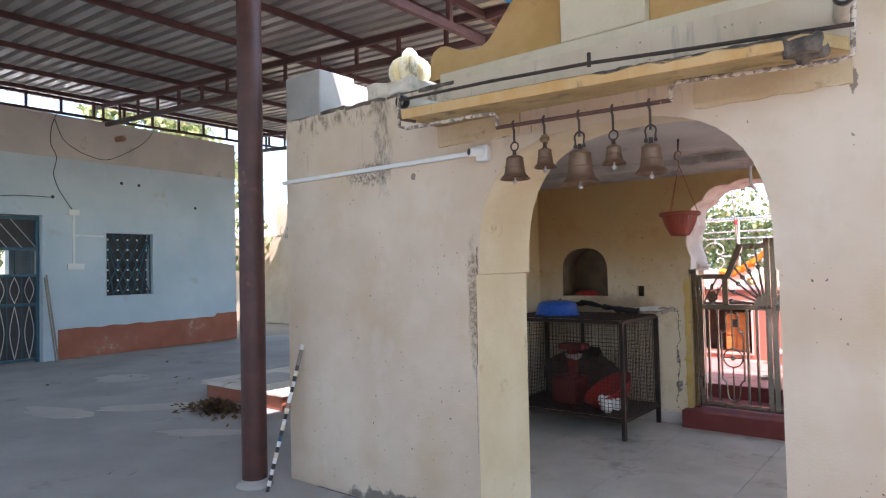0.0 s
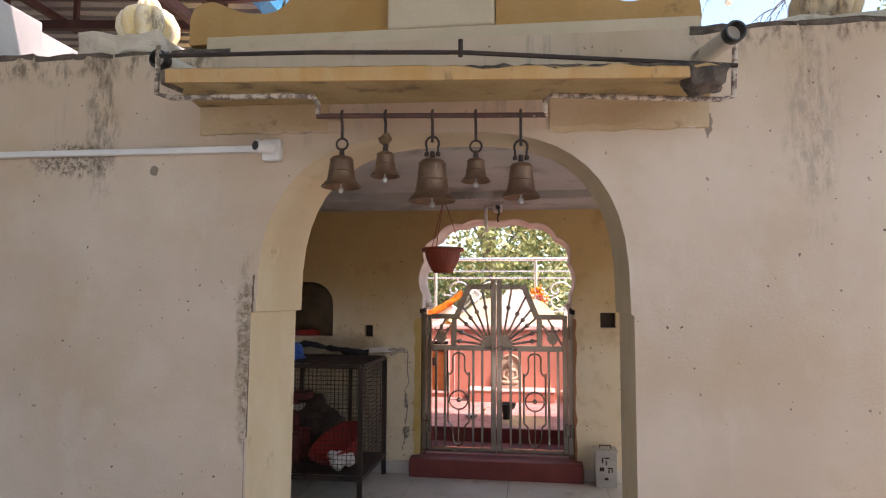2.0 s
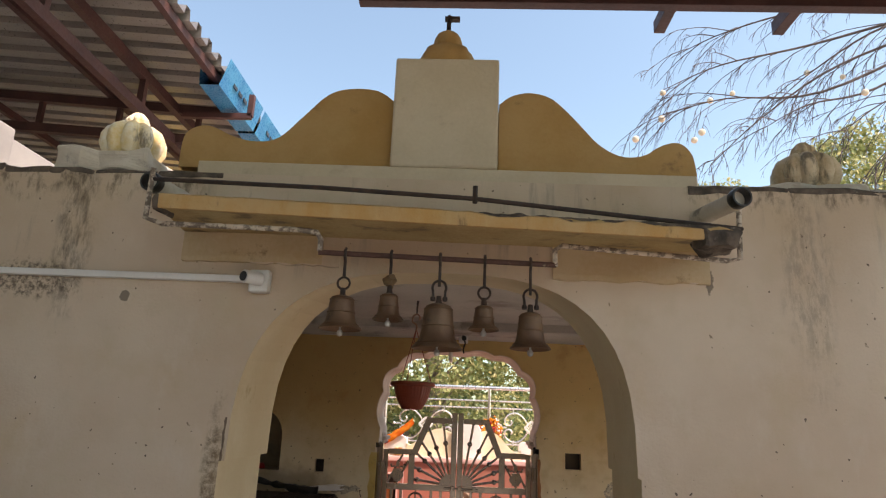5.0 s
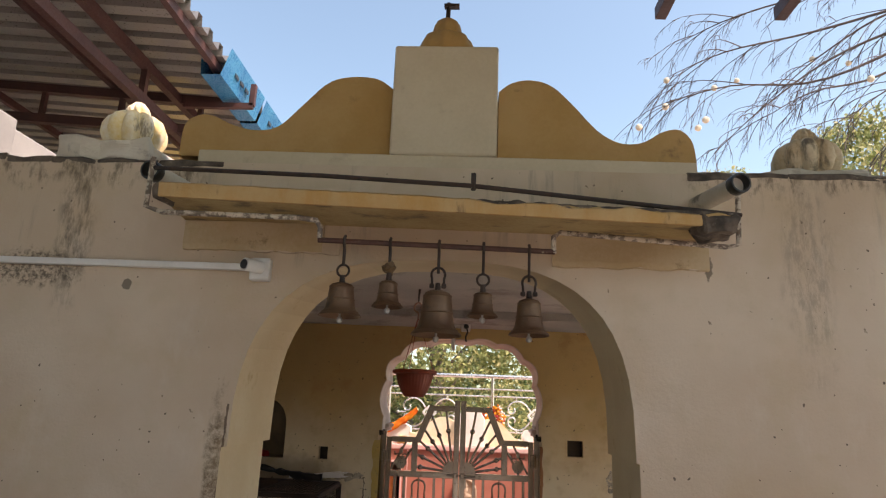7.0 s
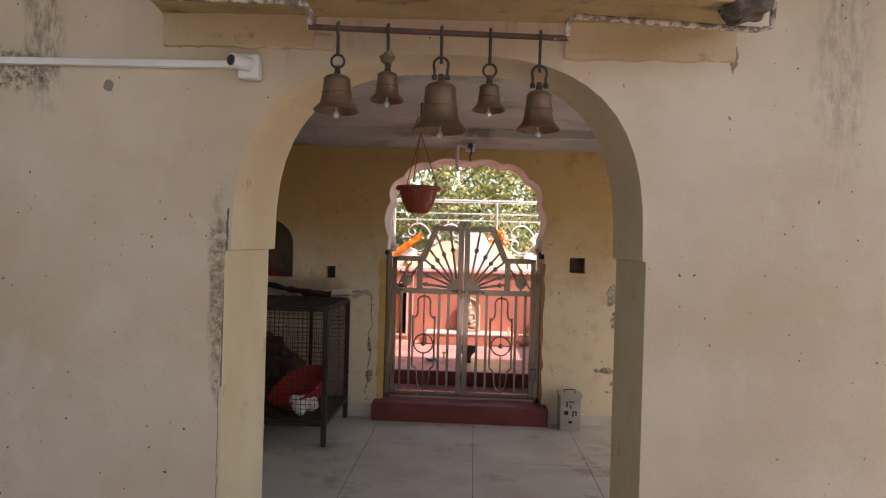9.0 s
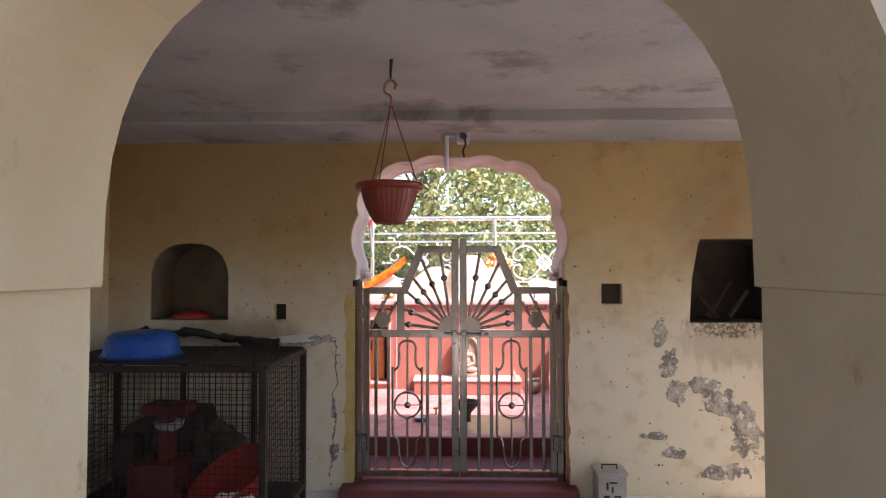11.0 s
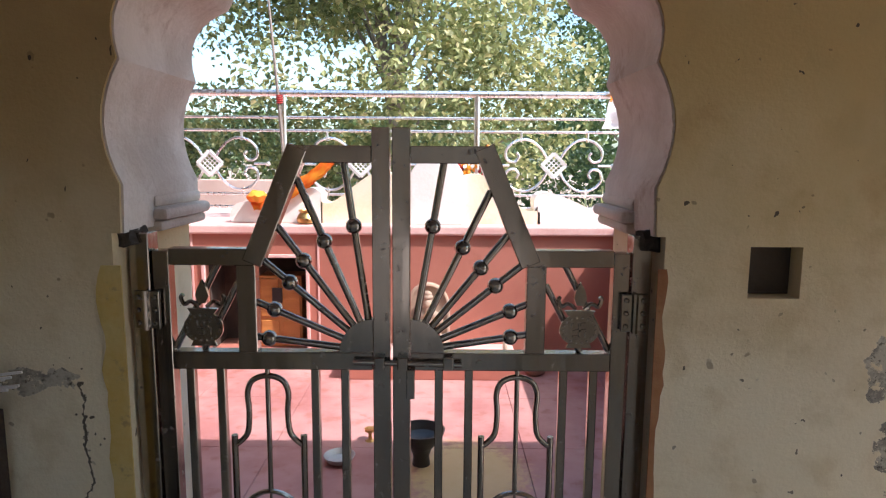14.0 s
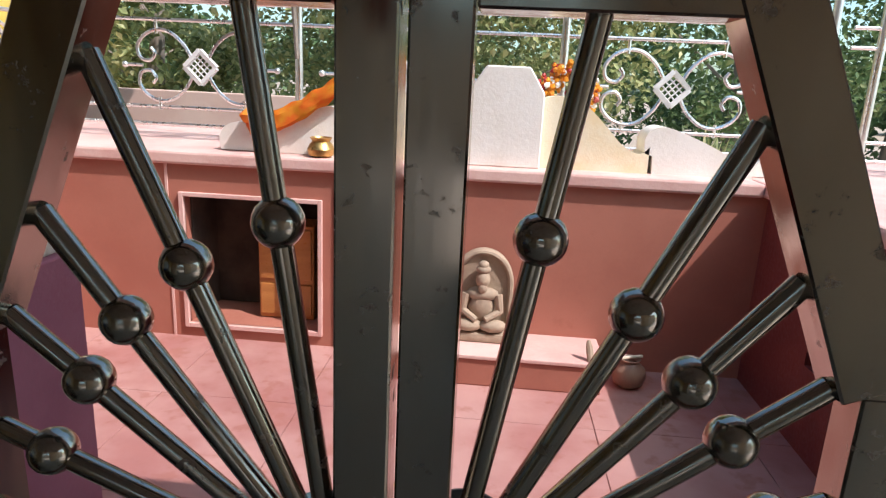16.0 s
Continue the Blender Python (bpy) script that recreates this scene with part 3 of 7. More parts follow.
def back_wall():
    """Far wall of the passage: cusped gate arch, two niches and two small square recesses."""
    bm = bmesh.new()
    y0, y1, y2, zt = 3.1, 3.42, 3.58, 2.62
    c = cusps()
    lo = 0.682
    gate = [(CX + lo, 0), (CX + lo, 1.44), (CX + 0.66, 1.44)] + [(CX + x, z) for x, z in c] + [(CX - x, z) for x, z in c[::-1]] + [(CX - 0.66, 1.44), (CX - lo, 1.44), (CX - lo, 0)]
    cuts = [(-2.03, -1.52, 1.185, 1.68, 0.22), (1.392, 1.928, 1.172, 1.695, None)]
    squares = [(-1.225, -1.147, 1.185, 1.29), (0.848, 0.978, 1.287, 1.417)]
    holes = [niche_outline(*v) for v in cuts]
    for x0, x1, z0, z1 in squares:
        m = (x0 + x1) / 2
        holes.append((m, [(x1, z0), (x1, z1), (m, z1)], [(m, z1), (x0, z1), (x0, z0)]))
    holes.sort(key=lambda v: v[0])
    xs = [-2.45, holes[0][0], holes[1][0], None, holes[2][0], holes[3][0], 2.6]
    # pieces between the middles of the openings, each with half notches
    prism(bm, [(xs[0], 0), (xs[0], zt), (xs[1], zt)] + holes[0][2] + [(xs[1], holes[0][1][0][1]), (xs[1], 0)], y0, y1)
    prism(bm, [(xs[1], 0), (xs[1], holes[0][1][0][1])] + holes[0][1] + [(xs[1], zt), (xs[2], zt)] + holes[1][2] + [(xs[2], holes[1][1][0][1]), (xs[2], 0)], y0, y1)
    prism(bm, [(xs[2], 0), (xs[2], holes[1][1][0][1])] + holes[1][1] + [(xs[2], zt), (xs[4], zt)] + holes[2][2] + [(xs[4], holes[2][1][0][1]), (xs[4], 0)] + gate, y0, y1)
    prism(bm, [(xs[4], 0), (xs[4], holes[2][1][0][1])] + holes[2][1] + [(xs[4], zt), (xs[5], zt)] + holes[3][2] + [(xs[5], holes[3][1][0][1]), (xs[5], 0)], y0, y1)
    prism(bm, [(xs[5], 0), (xs[5], holes[3][1][0][1])] + holes[3][1] + [(xs[5], zt), (xs[6], zt), (xs[6], 0)], y0, y1)
    prism(bm, [(-2.45, 0), (-2.45, zt), (2.6, zt), (2.6, 0)] + gate, y1, y2)
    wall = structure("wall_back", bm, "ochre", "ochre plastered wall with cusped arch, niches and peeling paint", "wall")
    # dark linings that put the shade inside the niches into their colour
    for (x0, x1, z0, z1, rise), mat, lab in ((cuts[0], "niche", "dark lining of the niche"), (cuts[1], "darkened", "near black lining of the niche")):
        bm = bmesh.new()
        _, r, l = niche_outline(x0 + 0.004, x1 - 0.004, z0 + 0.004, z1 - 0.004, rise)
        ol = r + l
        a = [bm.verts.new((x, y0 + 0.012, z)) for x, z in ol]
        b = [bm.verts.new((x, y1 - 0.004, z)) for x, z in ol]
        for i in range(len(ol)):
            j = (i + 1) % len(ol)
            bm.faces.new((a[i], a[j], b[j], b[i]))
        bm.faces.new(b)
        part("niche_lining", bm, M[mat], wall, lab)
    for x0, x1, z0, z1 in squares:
        # near black block, coloured as the shade deep in the recess
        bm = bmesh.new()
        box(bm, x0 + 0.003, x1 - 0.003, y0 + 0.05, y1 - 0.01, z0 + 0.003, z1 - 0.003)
        part("recess_back", bm, M["darkened"], wall, "dark back of the square recess")
    for xa, xb, mat, lab in ((-0.765, -0.709, "yellow_wash", "strip of yellow wash beside the gate"), (0.622, 0.640, "rust_wash", "strip of rust brown paint beside the gate")):
        bm = bmesh.new()
        prev = None
        out = xa if xa < 0 else xb
        for i in range(41):
            z = 0.17 + 1.19 * i / 40
            xo = out + 0.016 * noise.noise(Vector((z * 9, xa, 4))) + 0.008 * noise.noise(Vector((z * 40, xa, 4)))
            xi = xb if xa < 0 else xa
            cur = [bm.verts.new(p) for p in ((xo, 3.102, z), (xo, 3.097, z), (xi, 3.097, z), (xi, 3.102, z))]
            if prev:
                for k in range(4):
                    bm.faces.new((prev[k], prev[(k + 1) % 4], cur[(k + 1) % 4], cur[k]))
            else:
                bm.faces.new(cur)
            prev = cur
        bm.faces.new(prev[::-1])
        part("paint_margin", bm, M[mat], wall, lab)
    # white lining of the arch
    bm = bmesh.new()
    right = [(CX + x, z) for x, z in c]
    line = [(CX + 0.66, 1.44)] + right + [(2 * CX - x, z) for x, z in right[::-1]] + [(CX - 0.66, 1.44)]
    inner = []
    for x, z in line:
        d = Vector((x - CX, z - 1.5)).normalized() * 0.006
        inner.append((x - d.x, z - max(d.y, 0)))
    a = [[bm.verts.new((x, y, z)) for x, z in ln] for y, ln in ((3.108, inner), (3.585, inner), (3.585, line), (3.108, line))]
    for i in range(len(line) - 1):
        for k in range(4):
            p, q = a[k], a[(k + 1) % 4]
            bm.faces.new((p[i], p[i + 1], q[i + 1], q[i]))
    lining = part("arch_lining", bm, M["arch"], wall, "flaking white distemper lining of the arch", True)
    for s in (-1, 1):
        bm = bmesh.new()
        for z0, z1, d in ((1.425, 1.455, 0.035), (1.455, 1.49, 0.05), (1.49, 1.525, 0.022)):
            x = CX + s * (0.665 - d)
            box(bm, min(x, CX + s * 0.69), max(x, CX + s * 0.69), 3.27, 3.6, z0, z1, 0.013)
        part("impost", bm, M["arch"], wall, "white moulded impost", True)


def side_wall(name, x0, x1, ya, yb, zs, zt, label):
    """Side wall of the passage from x0 to x1 with an arch from ya to yb."""
    c, h = (ya + yb) / 2, (yb - ya) / 2
    top = [(c + y, z) for y, z in half_arch(h - 0.03, zs, zt, 12, 2.2)]
    top += [(2 * c - y, z) for y, z in top[::-1][1:]]
    ring = [(yb, 0), (yb, zs - 0.05)] + [(yb - 0.012, zs - 0.048), (yb - 0.012, zs + 0.03), (yb - 0.03, zs + 0.03)] + top[1:-1] + [(ya + 0.03, zs + 0.03), (ya + 0.012, zs + 0.03), (ya + 0.012, zs - 0.048), (ya, zs - 0.05), (ya, 0)]

    def turned(bm):
        for v in bm.verts:
            v.co = Vector((v.co.y, v.co.x, v.co.z))
    bm = bmesh.new()
    prism(bm, [(0.555, 0), (0.555, 2.6), (3.1, 2.6), (3.1, 0)] + ring, x0, x1)
    turned(bm)
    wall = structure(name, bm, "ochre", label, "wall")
    # pale lining that puts daylight on the reveal into its colour
    bm = bmesh.new()
    inner = [(y + (0.005 if y < c else -0.005), z - (0.005 if z > zs else 0)) for y, z in ring]
    loops = [[bm.verts.new((y, x, z)) for y, z in ln] for x, ln in ((x0 - 0.003, inner), (x1 - 0.006, inner), (x1 - 0.006, ring), (x0 - 0.003, ring))]
    for i in range(len(ring) - 1):
        for k in range(4):
            p, q = loops[k], loops[(k + 1) % 4]
            bm.faces.new((p[i], p[i + 1], q[i + 1], q[i]))
    turned(bm)
    part("arch_lining", bm, M["skirt"], wall, "lining of the side arch, pale as if daylit")


def room():
    side_wall("wall_side_west", -2.6, -2.3, 1.3, 2.665, 1.49, 2.06, "ochre side wall with a pale lined arch to the yard")
    # unseen east wall, its arch sized for the light on the right
    side_wall("wall_side_east", 2.45, 2.6, 0.58, 2.66, 2.0, 2.38, "unseen ochre side wall with a wide arch letting in light")
    bm = bmesh.new()
    # slab runs unseen past the east wall to keep direct sun out
    box(bm, -2.6, 3.35, 0.31, 3.58, 2.63, 2.72)
    box(bm, -2.3, 2.45, 0.555, 3.1, 2.405, 2.62)
    # drop band along the far wall
    rnd = random.Random(8)
    n = 40
    rows = []
    for i in range(n + 1):
        x = -2.3 + 4.75 * i / n
        z = 2.318 - 0.005 * x + rnd.uniform(-0.003, 0.003)
        y = 2.63 + rnd.uniform(-0.006, 0.006)
        rows.append([bm.verts.new(p) for p in ((x, 3.1, z), (x, y + 0.02, z + 0.018), (x, y, z + 0.028), (x, y, 2.41), (x, 3.1, 2.41))])
    for a, b in zip(rows, rows[1:]):
        for k in range(5):
            bm.faces.new((a[k], a[(k + 1) % 5], b[(k + 1) % 5], b[k]))
    structure("ceiling", bm, "ceiling", "grey whitewashed ceiling with coved edge", "ceiling")
    bm = bmesh.new()
    box(bm, -2.3, CX - 0.76, 3.075, 3.103, 0, 0.115, 0.006), box(bm, CX + 0.74, 2.45, 3.075, 3.103, 0, 0.1, 0.006)
    structure("baseboard", bm, "skirt", "pale plastered skirting along the wall foot", "skirting")
    bm = bmesh.new()
    box(bm, CX - 0.74, CX + 0.73, 2.98, 3.72, 0, 0.165, 0.012)
    structure("door_sill", bm, "maroon", "dark red oxide gate sill", "sill")


def grounds():
    bm = bmesh.new()
    box(bm, -300, 300, -300, 300, -0.5, -0.02)
    structure("ground", bm, "earth", "dry brown earth reaching the trees", "ground")
    bm = bmesh.new()
    box(bm, -11.6, 7, -9, 9.0, -0.02, 0.0)
    yard = structure("floor_yard", bm, "concrete", "worn grey concrete yard with pale patches", "floor")
    # pale flat patches that paint spots of sunlight onto the yard
    for cx, cy, rx, ry, turn in ((-6.6, -0.08, 0.55, 0.22, 0.2), (-6.05, 0.6, 0.6, 0.2, 0.7), (-4.35, 0.38, 0.5, 0.13, 0.6), (-8.4, 1.4, 0.5, 0.3, 0.1)):
        bm = bmesh.new()
        ring = []
        for k in range(28):
            a = 2 * math.pi * k / 28
            w = 1 + 0.5 * noise.noise(Vector((math.cos(a) * 1.7 + cx, math.sin(a) * 1.7, cy)))
            u, v = rx * w * math.cos(a), ry * w * math.sin(a)
            ring.append((cx + u * math.cos(turn) - v * math.sin(turn), cy + u * math.sin(turn) + v * math.cos(turn)))
        top, low = [bm.verts.new((x, y, 0.004)) for x, y in ring], [bm.verts.new((x, y, -0.002)) for x, y in ring]
        bm.faces.new(top)
        for k in range(28):
            bm.faces.new((top[k], low[k], low[(k + 1) % 28], top[(k + 1) % 28]))
        part("sun_patch", bm, M["greyband"], yard, "pale patch painted as a spot of sunlight")
    # unseen pale ground, added to reflect sun through the east arch
    bm = bmesh.new()
    box(bm, 2.6, 6.9, 0.62, 8.9, -0.01, 0.006)
    structure("floor_bounce", bm, "skirt", "unseen pale ground added to bounce light into the passage", "floor")
    bm = bmesh.new()
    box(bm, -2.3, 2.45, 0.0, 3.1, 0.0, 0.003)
    fl = structure("floor_passage", bm, "darkened", "pale stone slab floor of the passage", "floor")
    for i in range(6):
        for j in range(3):
            bm = bmesh.new()
            box(bm, -2.3 + i * 0.79, -2.3 + i * 0.79 + 0.787, j * 1.033, j * 1.033 + 1.03, 0.002, 0.008, 0.0015)
            part("slab", bm, M["room_floor"], fl)
    bm = bmesh.new()
    box(bm, -3.0, 2.2, 3.72, 5.6, 0.02, 0.294)
    fl = structure("floor_court", bm, "maroon", "sunlit red oxide tile floor of the shrine court", "floor")
    for i in range(9):
        for j in range(3):
            bm = bmesh.new()
            x0, y0 = -3.0 + i * 0.578, 3.72 + j * 0.627
            box(bm, x0, x0 + 0.575, y0, y0 + 0.624, 0.29, 0.30, 0.002)
            part("tile", bm, M["redfloor"], fl)
    bm = bmesh.new()
    box(bm, CX - 0.9, CX + 0.9, 3.695, 3.717, 0.166, 0.297)
    structure("step_riser", bm, "maroon", "dark maroon step riser behind the gate", "step")


front_wall()
back_wall()
room()
grounds()


# ---- gatehouse front: eave slab, parapet, finials ----
BANDS = ((-1.14, -0.57, 2.222), (0.345, 0.95, 2.19))


def rough(bm, cuts, amount, scale):
    """Breaks up a block into a worn lump."""
    bmesh.ops.subdivide_edges(bm, edges=bm.edges[:], cuts=cuts, use_grid_fill=True)
    for v in bm.verts:
        v.co += Vector((noise.noise(v.co * scale), noise.noise(v.co * scale * 1.1 + Vector((3, 1, 0))), noise.noise(v.co * scale * 0.9 + Vector((0, 5, 2))))) * amount


def eave_slab():
    t = thing("eave_slab", "yellow edged concrete eave slab, flaking, over the arch", "eave")
    bm = bmesh.new()
    n = 40
    rnd = random.Random(4)
    rows = []
    for i in range(n + 1):
        f = i / n
        x, xw = -1.06 + 1.95 * f, -1.15 + 2.105 * f
        s = -0.033 * (x + 1.06)
        nib = rnd.uniform(0, 0.012) if x < 0.1 else rnd.uniform(0.004, 0.03)
        rows.append([bm.verts.new(p) for p in ((x, -0.40, 2.313 + s), (x, -0.41, 2.364 + s - nib), (x, -0.36, 2.382 + s - nib * 0.6), (xw, 0.0, 2.43 + s), (xw, 0.0, 2.345 + 0.5 * s))])
    for a, b in zip(rows, rows[1:]):
        for k in range(5):
            bm.faces.new((a[k], a[(k + 1) % 5], b[(k + 1) % 5], b[k]))
    bm.faces.new(rows[0]), bm.faces.new(rows[-1][::-1])
    part("slab", bm, M["soffit"], t)
    bm = bmesh.new()
    prev = None
    for i in range(n + 1):
        x = -1.06 + 1.95 * i / n
        s = -0.033 * (x + 1.06)
        bite = noise.noise(Vector((x * 9, 0.3, 1.7))) + 0.5 * noise.noise(Vector((x * 31, 2.3, 0.7)))
        nib = rnd.uniform(0.0, 0.004) + (0.0 if x < -0.05 else max(0.0, 0.008 + 0.022 * bite) + 0.012 * max(0, x - 0.4))
        cur = [bm.verts.new(p) for p in ((x, -0.402, 2.31 + s), (x, -0.414, 2.31 + s), (x, -0.420, 2.358 + s - nib * 0.8), (x, -0.405, 2.367 + s - nib * 0.8))]
        if prev:
            for k in range(4):
                bm.faces.new((prev[k], prev[(k + 1) % 4], cur[(k + 1) % 4], cur[k]))
        else:
            bm.faces.new(cur)
        prev = cur
    bm.faces.new(prev[::-1])
    rim = bmesh.new()
    prev = None
    for i in range(121):
        x = 0.0 + 0.87 * i / 120
        z = 2.361 - 0.033 * (x + 1.06) + 0.006 * noise.noise(Vector((x * 25, 5, 1)))
        y = -0.405 - 0.010 * max(0.0, noise.noise(Vector((x * 14, 1, 8))) + 0.4)
        cur = [rim.verts.new(p) for p in ((x, -0.38, z - 0.04), (x, y, z - 0.03), (x, y, z), (x, -0.34, z + 0.022))]
        if prev:
            for k in range(4):
                rim.faces.new((prev[k], prev[(k + 1) % 4], cur[(k + 1) % 4], cur[k]))
        else:
            rim.faces.new(cur)
        prev = cur
    rim.faces.new(prev[::-1])
    part("bare_rim", rim, M["rubble"], t, "blackened broken concrete rim")
    part("painted_edge", bm, M["fascia"], t, "yellow painted edge with a broken rim")
    bm = bmesh.new()
    box(bm, 0.775, 0.905, -0.425, -0.28, 2.226, 2.292, 0.02)
    rough(bm, 3, 0.022, 22)
    part("broken_corner", bm, M["rubble"], t, "exposed dark concrete corner")
    bm = bmesh.new()
    box(bm, -1.085, -1.045, -0.412, -0.30, 2.306, 2.368, 0.012)
    rough(bm, 3, 0.012, 25)
    part("broken_corner", bm, M["rubble"], t, "dark bare concrete end")
    for x0, x1, z0 in BANDS:
        bm = bmesh.new()
        n = 30
        prev = None
        for i in range(n + 1):
            x = x0 + (x1 - x0) * i / n
            z = z0 + 0.008 * noise.noise(Vector((x * 11, 3, 2))) + 0.004 * noise.noise(Vector((x * 40, 3, 2)))
            cur = [bm.verts.new(p) for p in ((x, 0.004, z - 0.004), (x, -0.012, z), (x, -0.016, z + 0.02), (x, -0.016, 2.34), (x, 0.004, 2.34))]
            if prev:
                for k in range(5):
                    bm.faces.new((prev[k], prev[(k + 1) % 5], cur[(k + 1) % 5], cur[k]))
            else:
                bm.faces.new(cur)
            prev = cur
        bm.faces.new(prev[::-1])
        part("plaster_band", bm, M["band"], t, "stained cream plaster band with a cracked lower edge")


def drain_spouts():
    for x, y0, z, dx in ((-1.13, -0.33, 2.44, -0.02), (0.92, -0.32, 2.44, 0.045)):
        t = thing("drain_spout", "black mouthed pipe spout in the parapet", "pipe", "drain spouts")
        bm = bmesh.new()
        tube(bm, ((x, 0.02, z + 0.02), (x + dx, y0 + 0.04, z)), 0.034, 16)
        part("pipe", bm, M["coping"], t, "grey plastered pipe", True)
        bm = bmesh.new()
        d = Vector((dx * 0.1, -0.045, -0.002)).normalized()
        lathe(bm, ((0.0345, 0), (0.037, 0.004), (0.037, 0.043), (0.035, 0.046), (0.03, 0.046), (0.029, 0.0), (0, 0.0)), (x + dx * 0.9, y0 + 0.045, z), 20, 0, 0, d.to_track_quat("Z", "Y").to_matrix().to_4x4())
        part("mouth", bm, M["black"], t, "black pipe mouth", True)


def bell_frame():
    t = thing("bell_frame", "rusty iron pipe frame holding the bells", "rail")
    bm = bmesh.new()
    tube(bm, ((-1.12, -0.37, 2.47), (-1.12, -0.37, 2.285), (-1.06, -0.37, 2.265), (-0.58, -0.34, 2.265), (-0.52, -0.33, 2.26), (-0.505, -0.325, 2.235), (-0.505, -0.325, 2.195)), 0.0098, 8)
    part("end_pipe", bm, M["whitepipe"], t, "peeling white pipe", True)
    bm = bmesh.new()
    tube(bm, ((-0.51, -0.325, 2.19), (0.325, -0.24, 2.19)), 0.0098, 8)
    part("bell_bar", bm, M["pipepaint"], t, "", True)
    bm = bmesh.new()
    tube(bm, ((0.322, -0.24, 2.185), (0.322, -0.24, 2.245), (0.345, -0.24, 2.262), (0.93, -0.235, 2.225), (0.975, -0.235, 2.235), (0.985, -0.235, 2.43)), 0.0098, 8)
    part("end_pipe", bm, M["whitepipe"], t, "peeling white pipe", True)
    bm = bmesh.new()
    tube(bm, ((-1.12, -0.37, 2.43), (-0.5, -0.39, 2.405), (0.03, -0.4, 2.375), (0.5, -0.36, 2.345), (0.985, -0.25, 2.34)), 0.008, 6)
    tube(bm, ((0.03, -0.4, 2.36), (0.03, -0.4, 2.42)), 0.009, 6)
    part("top_rod", bm, M["iron"], t, "dark iron rod above the eave", True)


def bell(x, y, z0, z1, r, hook):
    """z0 mouth, z1 crown; the hook is a ring, a shackle or a knotted rag."""
    t = thing("temple_bell", "tarnished brass bell hanging from the iron bar", "bell", "bells over the arch")
    h = z1 - z0
    bm = bmesh.new()
    prof = [(r * 0.95, 0.0), (r, 0.015 * h), (r * 0.96, 0.06 * h), (r * 0.80, 0.14 * h), (r * 0.70, 0.25 * h), (r * 0.635, 0.45 * h), (r * 0.59, 0.70 * h), (r * 0.56, 0.86 * h), (r * 0.49, 0.95 * h), (r * 0.30, h), (0.0, h)]
    prof = [(r * 0.5, 0.8 * h), (r * 0.62, 0.35 * h), (r * 0.8, 0.1 * h)] + prof
    lathe(bm, prof, (x, y, z0), 28)
    body = part("bell_body", bm, M["bell"], t, "", True)
    for f in (0.12, 0.5, 0.88):
        bm = bmesh.new()
        rr = r * (0.84 if f < 0.2 else 0.63 if f < 0.6 else 0.555)
        tube(bm, [(x + rr * math.cos(a), y + rr * math.sin(a), z0 + f * h) for a in (2 * math.pi * k / 24 for k in range(24))], 0.0025, 5, True)
        part("band", bm, M["bell"], body, "", True)
    bm = bmesh.new()
    tube(bm, ((x, y, z1), (x, y, z1 + 0.028)), [0.011, 0.008], 8)
    part("neck", bm, M["iron"], t, "", True)
    bm = bmesh.new()
    c, rr = z1 + 0.045, 0.021
    if hook == "shackle":
        tube(bm, [(x + s * 0.02, y, z1 + 0.02) for s in (-1,)] + [(x + 0.024 * math.cos(a), y, c + 0.012 + 0.026 * math.sin(a)) for a in (math.pi * (1.15 - 1.3 * k / 12) for k in range(13))] + [(x + 0.02, y, z1 + 0.02)], 0.0045, 6)
        for s in (-1, 1):
            lathe(bm, ((0, -0.009), (0.008, -0.007), (0.009, 0), (0.008, 0.007), (0, 0.009)), (x + s * 0.021, y, z1 + 0.018), 8)
    elif hook == "rag":
        bmesh.ops.create_icosphere(bm, subdivisions=3, radius=0.022, matrix=Matrix.Translation((x, y, c)))
        for v in bm.verts:
            v.co += Vector((noise.noise(v.co * 60), noise.noise(v.co * 66), noise.noise(v.co * 50))) * 0.012
    else:
        tube(bm, [(x + rr * math.cos(a), y + 0.002, c + rr * math.sin(a)) for a in (2 * math.pi * k / 20 for k in range(20))], 0.004, 6, True)
    part("ring", bm, M["iron"] if hook != "rag" else M["litter"], t, "rusty ring" if hook != "rag" else "knotted rag", True)
    bm = bmesh.new()
    ztop = 2.195
    tube(bm, ((x, y, ztop + 0.014), (x, y - 0.012, ztop + 0.006), (x, y - 0.012, ztop - 0.02), (x, y, ztop - 0.03), (x, y, c + rr - 0.004)), 0.0055, 6)
    part("hook", bm, M["iron"], t, "", True)
    bm = bmesh.new()
    tube(bm, ((x, y, z0 + h * 0.6), (x, y, z0 - 0.008)), 0.004, 6)
    lathe(bm, ((0, -0.024), (0.008, -0.02), (0.011, -0.012), (0.008, -0.003), (0, 0)), (x, y, z0), 10)
    part("clapper", bm, M["galv"], t, "pale worn metal clapper", True)


